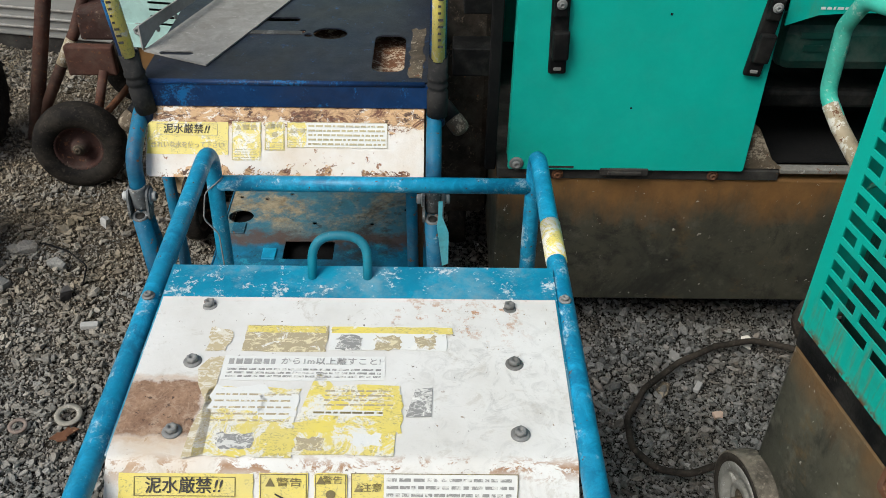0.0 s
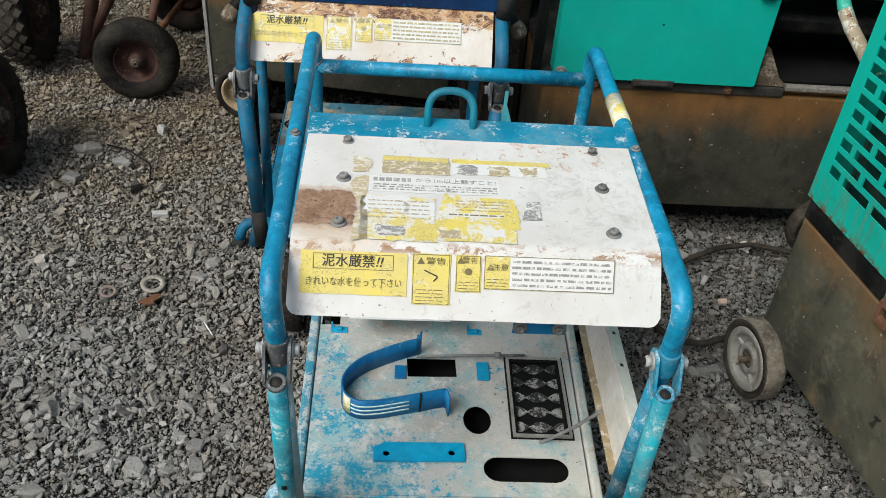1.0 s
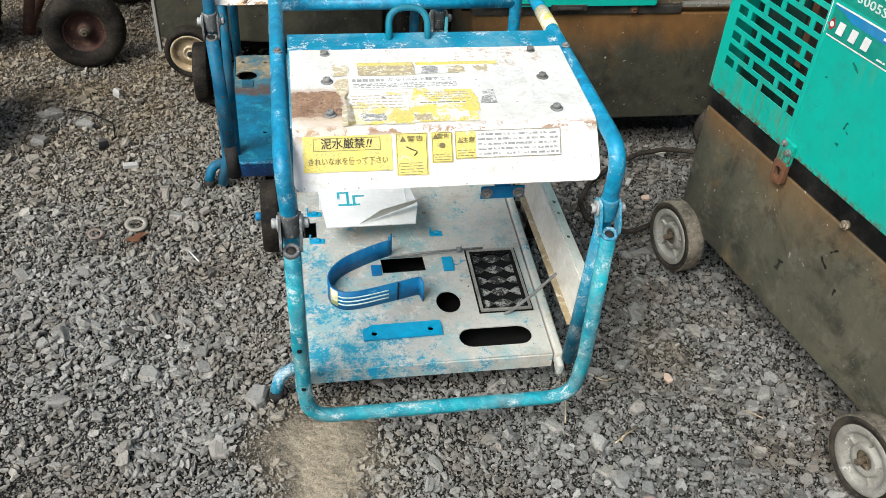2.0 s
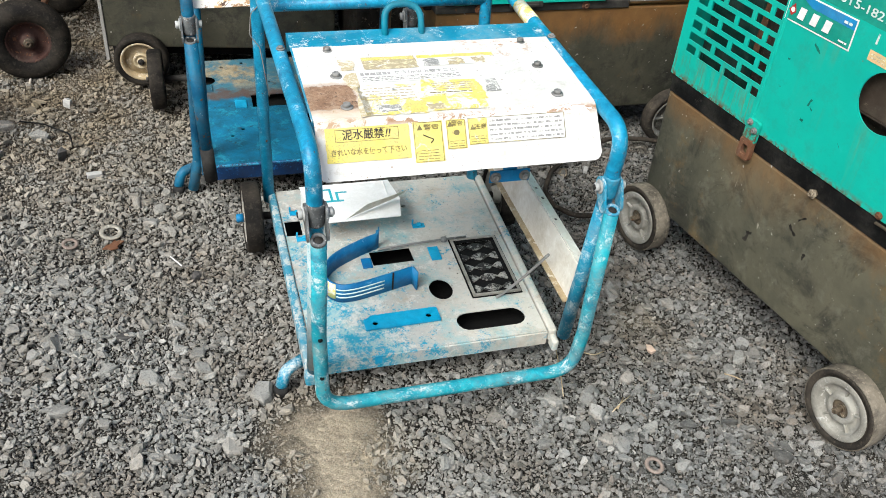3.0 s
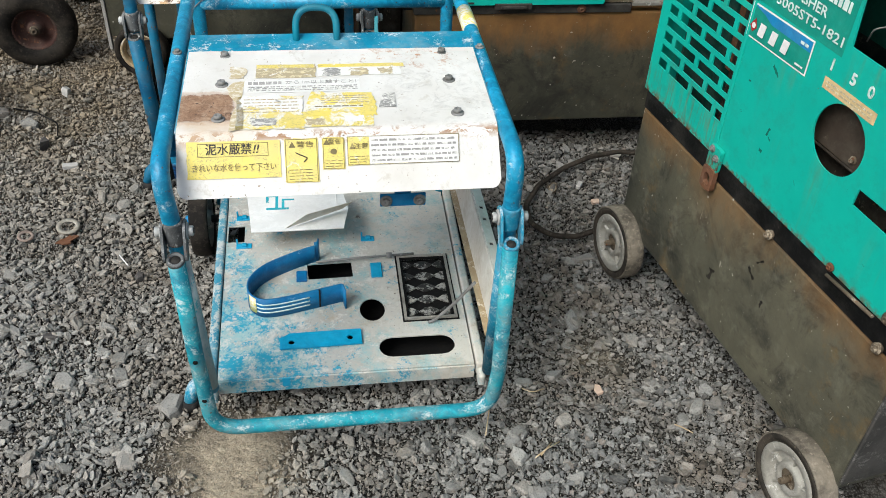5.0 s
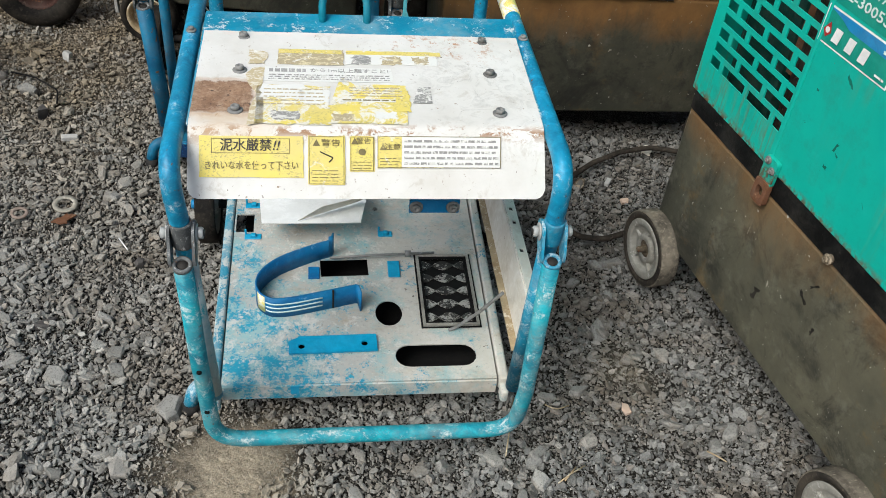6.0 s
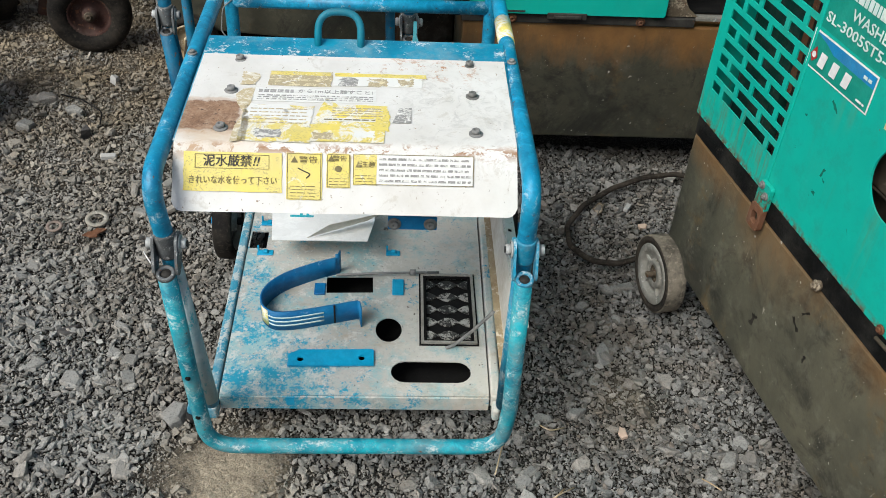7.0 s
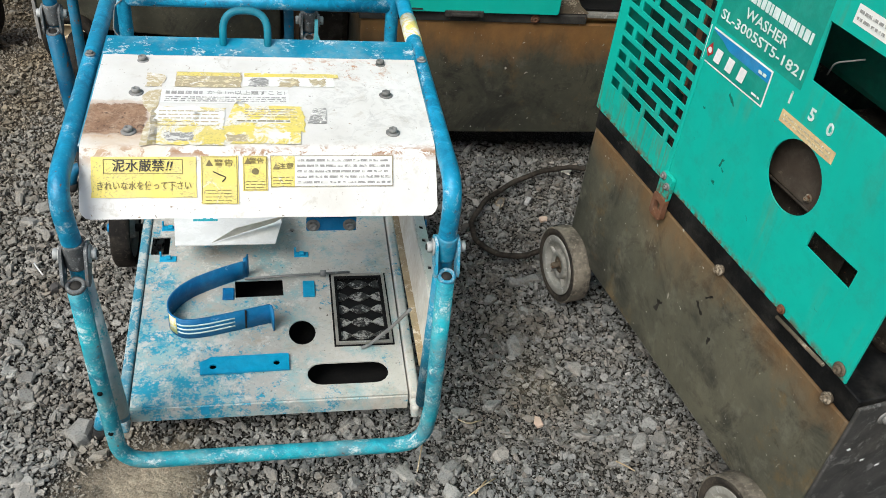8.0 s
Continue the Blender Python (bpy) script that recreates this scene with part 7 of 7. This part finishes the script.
def loose_stone(x, y, size, tall, seed, material=None, label="angular grey stone lying loose on the gravel", lift=0.0):
    """A broken stone: a hull of scattered corners, its edges knocked and faces uneven."""
    rnd = random.Random(seed)
    bm = bmesh.new()
    tall *= 0.8
    wide = rnd.uniform(0.5, 0.85)
    n = rnd.choice((4, 5, 5, 6))
    turn = [2 * math.pi * (k + rnd.uniform(-0.36, 0.36)) / n for k in range(n)]
    reach = [rnd.uniform(0.40, 0.58) for _ in turn]
    for ring, level, jitter in ((0.9, -0.5, 0.05), (1.0, 0.22, 0.20), (0.80, 0.48, 0.14)):
        for a, r in zip(turn, reach):
            r *= ring * size * rnd.uniform(0.92, 1.06)
            bm.verts.new((r * math.cos(a), r * wide * math.sin(a), tall * (level + rnd.uniform(-jitter, jitter))))
    bmesh.ops.convex_hull(bm, input=bm.verts[:])
    bmesh.ops.delete(bm, geom=[v for v in bm.verts if not v.link_faces], context="VERTS")
    bmesh.ops.bevel(bm, geom=bm.edges[:], offset=size * 0.006, segments=1, affect="EDGES")
    ob = part("stone", bm, material or stone_mat)
    ob.matrix_world = pose(x, y, hum(x, y) + tall * 0.30 + lift, rnd.uniform(-16, 16), rnd.uniform(-16, 16), rnd.uniform(0, 360))
    return tagged(ob, label, "stone", "larger loose stones")


LEFT_STONES = (
    (-0.718, 0.893, 0.043), (-0.805, 0.803, 0.052), (-0.759, 0.762, 0.029), (-0.634, 0.856, 0.049), (-0.576, 0.856, 0.037), (-0.524, 0.863, 0.038), (-0.534, 0.911, 0.039),
    (-0.568, 0.932, 0.039), (-0.569, 1.001, 0.043), (-0.494, 0.665, 0.041), (-0.481, 0.643, 0.049), (-0.413, 0.77, 0.058), (-0.735, 0.963, 0.032), (-0.829, 0.979, 0.031),
    (-0.513, 1.002, 0.033), (-0.867, 0.972, 0.034), (-0.818, 1.2, 0.044), (-0.592, 0.636, 0.032), (-0.564, 0.625, 0.026), (-0.599, 0.775, 0.03), (-0.649, 0.609, 0.025),
    (-0.681, 0.859, 0.03), (-0.627, 0.648, 0.034), (-0.784, 0.639, 0.032), (-0.95, 1.2, 0.05), (-0.62, 1.4, 0.05), (0.646, 0.664, 0.046), (0.681, 0.92, 0.029),
)
RIGHT_STONES = (
    (0.573, 0.736, 0.042), (0.6, 0.624, 0.031), (0.494, 1.148, 0.032), (0.533, 1.153, 0.058), (0.425, 1.09, 0.034), (0.502, 1.052, 0.029), (0.452, 0.942, 0.055),
    (0.568, 0.866, 0.042), (0.372, 0.785, 0.04), (0.302, 0.768, 0.039), (0.256, 0.629, 0.041), (0.173, 0.623, 0.052), (0.422, 0.87, 0.035), (0.492, 0.863, 0.032),
    (0.608, 0.641, 0.034), (0.573, 0.521, 0.036), (0.251, 0.572, 0.05), (0.253, 0.504, 0.036), (0.354, 0.52, 0.042), (0.37, 0.414, 0.034), (0.293, 0.528, 0.034),
    (0.12, 0.52, 0.04), (0.36, 0.66, 0.036),
)
for i, (x, y, size) in enumerate(LEFT_STONES + RIGHT_STONES):
    loose_stone(x, y, size * 1.15, size * (0.50, 0.36, 0.62)[i % 3], 100 + i)
dark_stone = Mat("dark_slate_stone", 0.85)
dark_stone.color(dark_stone.mix(dark_stone.noise(70, 6), (0.035, 0.032, 0.030), (0.10, 0.092, 0.085)))
loose_stone(-0.683, 0.993, 0.060, 0.016, 190, dark_stone.m, "flat dark slaty stone lying on the gravel")
loose_stone(-0.531, 0.615, 0.026, 0.014, 191, dark_stone.m, "small dark brown stone lying on the gravel")

peach = Mat("peach_stone", 0.8)
peach.color(peach.mix(peach.noise(60, 5), (0.46, 0.32, 0.23), (0.58, 0.45, 0.36)))
loose_stone(0.452, 0.727, 0.036, 0.012, 201, peach.m, "flat peach-coloured chip of stone", 0.012)
loose_stone(0.623, 1.377, 0.028, 0.014, 202, peach.m, "small pinkish chip of stone inside the hose loop", 0.008)
loose_stone(-0.849, 1.735, 0.045, 0.045, 195, dark_stone.m, "dark upright stone lying on the gravel", 0.008)
for x, y, size in ((-1.009, 1.925, 0.07), (-0.915, 1.86, 0.065), (-1.023, 1.776, 0.055)):
    loose_stone(x, y, size, 0.03, int(900 + 100 * x), None, "flat grey-brown slab of stone on the gravel", 0.004)
loose_stone(-0.522, 1.161, 0.034, 0.028, 192, dark_stone.m, "dark brown stone lying on the gravel", 0.006)
loose_stone(0.519, 1.444, 0.045, 0.014, 193, dusty_tan, "flat tan stone inside the hose loop", 0.008)
brick_grey = Mat("pale_block", 0.8)
brick_grey.color(brick_grey.mix(brick_grey.noise(50, 6), (0.46, 0.45, 0.42), (0.33, 0.32, 0.30)))
loose_stone(-0.845, 2.037, 0.036, 0.030, 194, brick_grey.m, "pale rounded stone lying on the gravel", 0.006)
for i, (x, y, s) in enumerate(((-0.760, 1.632, 0.04), (0.60, 1.46, 0.03))):
    bm = bmesh.new()
    block(bm, (-s / 2, -s * 0.2, 0), (s / 2, s * 0.2, s * 0.35), s * 0.06)
    ob = part("block_fragment", bm, brick_grey.m)
    ob.matrix_world = pose(x, y, hum(x, y) + 0.004, 3, 2, 8 + 50 * i)
    tagged(ob, "small pale squared fragment on the gravel", "fragment", "pale fragments")


def flat_washer(x, y, r, mat, label):
    ob = part("washer", lathe(bmesh.new(), [(r * 0.60, -0.0016), (r, -0.0016), (r, 0.0016), (r * 0.60, 0.0016)], None, 28), mat)
    ob.matrix_world = pose(x, y, hum(x, y) + 0.020, 6, 4, 0)
    tagged(ob, label, "washer", "dropped washers")


pale_washer = painted("dusty_steel_washer", (0.33, 0.31, 0.26), (0.24, 0.22, 0.18), pale=(0.46, 0.44, 0.38), pale_at=0.56, rust_at=0.66, rough=0.7, gloss=0.1)
dusty_washer = painted("dusty_brown_washer", (0.28, 0.225, 0.19), (0.20, 0.155, 0.13), pale=(0.38, 0.33, 0.29), pale_at=0.56, rust_at=0.6, rough=0.7, gloss=0.1)
flat_washer(-0.713, 1.352, 0.0275, pale_washer, "dusty grey-tan steel washer dropped on the gravel")
flat_washer(-0.806, 1.324, 0.019, dusty_washer, "small dull brown washer on the gravel")
flat_washer(0.305, 0.415, 0.0195, dusty_washer, "pinkish brown washer on the gravel")


def scrap(x, y, s, seed, mat, name, label, category, flat=0.003):
    bm = plate(bmesh.new(), ragged(-s / 2, s / 2, -s * 0.35, s * 0.35, s * 0.12, 4, seed), [], flat)
    ob = part(name, bm, mat)
    ob.matrix_world = pose(x, y, hum(x, y) + 0.017, 5, -6, seed * 47 % 360)
    tagged(ob, label, category)


scrap(-0.707, 1.306, 0.042, 5, rust_mat, "rust_flake", "rusty orange flake of sheet metal beside the washer", "scrap")
scrap(0.745, 1.60, 0.035, 9, cream, "plastic_shard", "pale scrap by the tank", "scrap", 0.002)
scrap(0.565, 1.545, 0.032, 14, grey_plate, "plastic_shard", "crumpled pale scrap on the gravel", "scrap", 0.003)


def straw(pts, r, mat, label):
    ob = part("straw", tube(bmesh.new(), [(x, y, hum(x, y) + z) for x, y, z in pts], r, 0.03, 6), mat)
    tagged(ob, label, "straw", "dry stalks")


for pts in (((0.280, 0.560, 0.020), (0.303, 0.574, 0.024), (0.336, 0.594, 0.020)), ((0.292, 0.562, 0.024), (0.318, 0.590, 0.022)), ((0.232, 0.757, 0.018), (0.209, 0.671, 0.022), (0.195, 0.622, 0.018)), ((0.291, 0.738, 0.018), (0.309, 0.724, 0.020), (0.338, 0.736, 0.018)),
            ((0.581, 0.621, 0.018), (0.595, 0.606, 0.022), (0.610, 0.595, 0.018)), ((-0.72, 2.15, 0.02), (-0.78, 2.22, 0.03), (-0.86, 2.26, 0.02)), ((-0.70, 2.30, 0.02), (-0.80, 2.38, 0.035), (-0.92, 2.40, 0.02))):
    straw(pts, 0.0014 if pts[0][1] < 1 else 0.0008, cream_tan if pts[0][1] < 1 else dusty_tan, "dry pale stalk lying on the gravel")

stick = part("plastic_stick", tube(bmesh.new(), [(-0.577, 1.237, hum(-0.577, 1.237) + 0.020), (-0.565, 1.217, hum(-0.565, 1.222) + 0.021), (-0.553, 1.200, hum(-0.553, 1.2) + 0.018)], 0.0017, 0.02, 8), sign_white)
tagged(stick, "thin white plastic stick lying on the gravel", "stick")
wire = part("wire", tube(bmesh.new(), [(-0.97, 1.93, 0.014), (-0.90, 1.90, 0.016), (-0.83, 1.84, 0.014), (-0.82, 1.78, 0.010)], 0.0022, 0.04, 6), black_part)
tagged(wire, "short piece of dark bent wire on the gravel", "wire")
hose_rubber = rubber_material("hose_rubber", (0.018, 0.015, 0.012), (0.13, 0.105, 0.08), 0.5)
hose = part("hose", tube(bmesh.new(), [(0.90, 1.50, 0.042), (0.822, 1.553, 0.030), (0.747, 1.582, 0.024), (0.659, 1.562, 0.024), (0.566, 1.510, 0.024), (0.477, 1.432, 0.024), (0.424, 1.345, 0.024), (0.421, 1.270, 0.024), (0.463, 1.215, 0.024), (0.524, 1.207, 0.024), (0.60, 1.235, 0.026), (0.72, 1.26, 0.042)], 0.0070, 0.06, 12), hose_rubber)
tagged(hose, "thin dusty black rubber hose curled on the gravel", "hose")


def back_wall():
    """Weathered horizontal boards far behind the machines."""
    root = thing("wall_back", "weathered grey boards of a low container wall", "wall", at=pose(0, 2.867, 0, 0, 0, -9.6))
    root["kind"] = "structure"
    for k in range(14):
        bm = bmesh.new()
        block(bm, (-3.6, 0.0, 0.05 + 0.16 * k), (2.6, 0.05, 0.205 + 0.16 * k), 0.006)
        part("board", bm, board_grey, root)
        for j in range(3):
            bm = bmesh.new()
            block(bm, (-3.6, -0.010, 0.085 + 0.16 * k + 0.035 * j), (2.6, 0.0, 0.093 + 0.16 * k + 0.035 * j), 0.002, None, 1)
            part("rib", bm, grey_plate, root)
    # dark strip standing for the shadow gap below the lowest board
    part("sill", block(bmesh.new(), (-3.6, 0.01, -0.05), (2.6, 0.06, 0.05), 0.004), dark_steel, root)


back_wall()
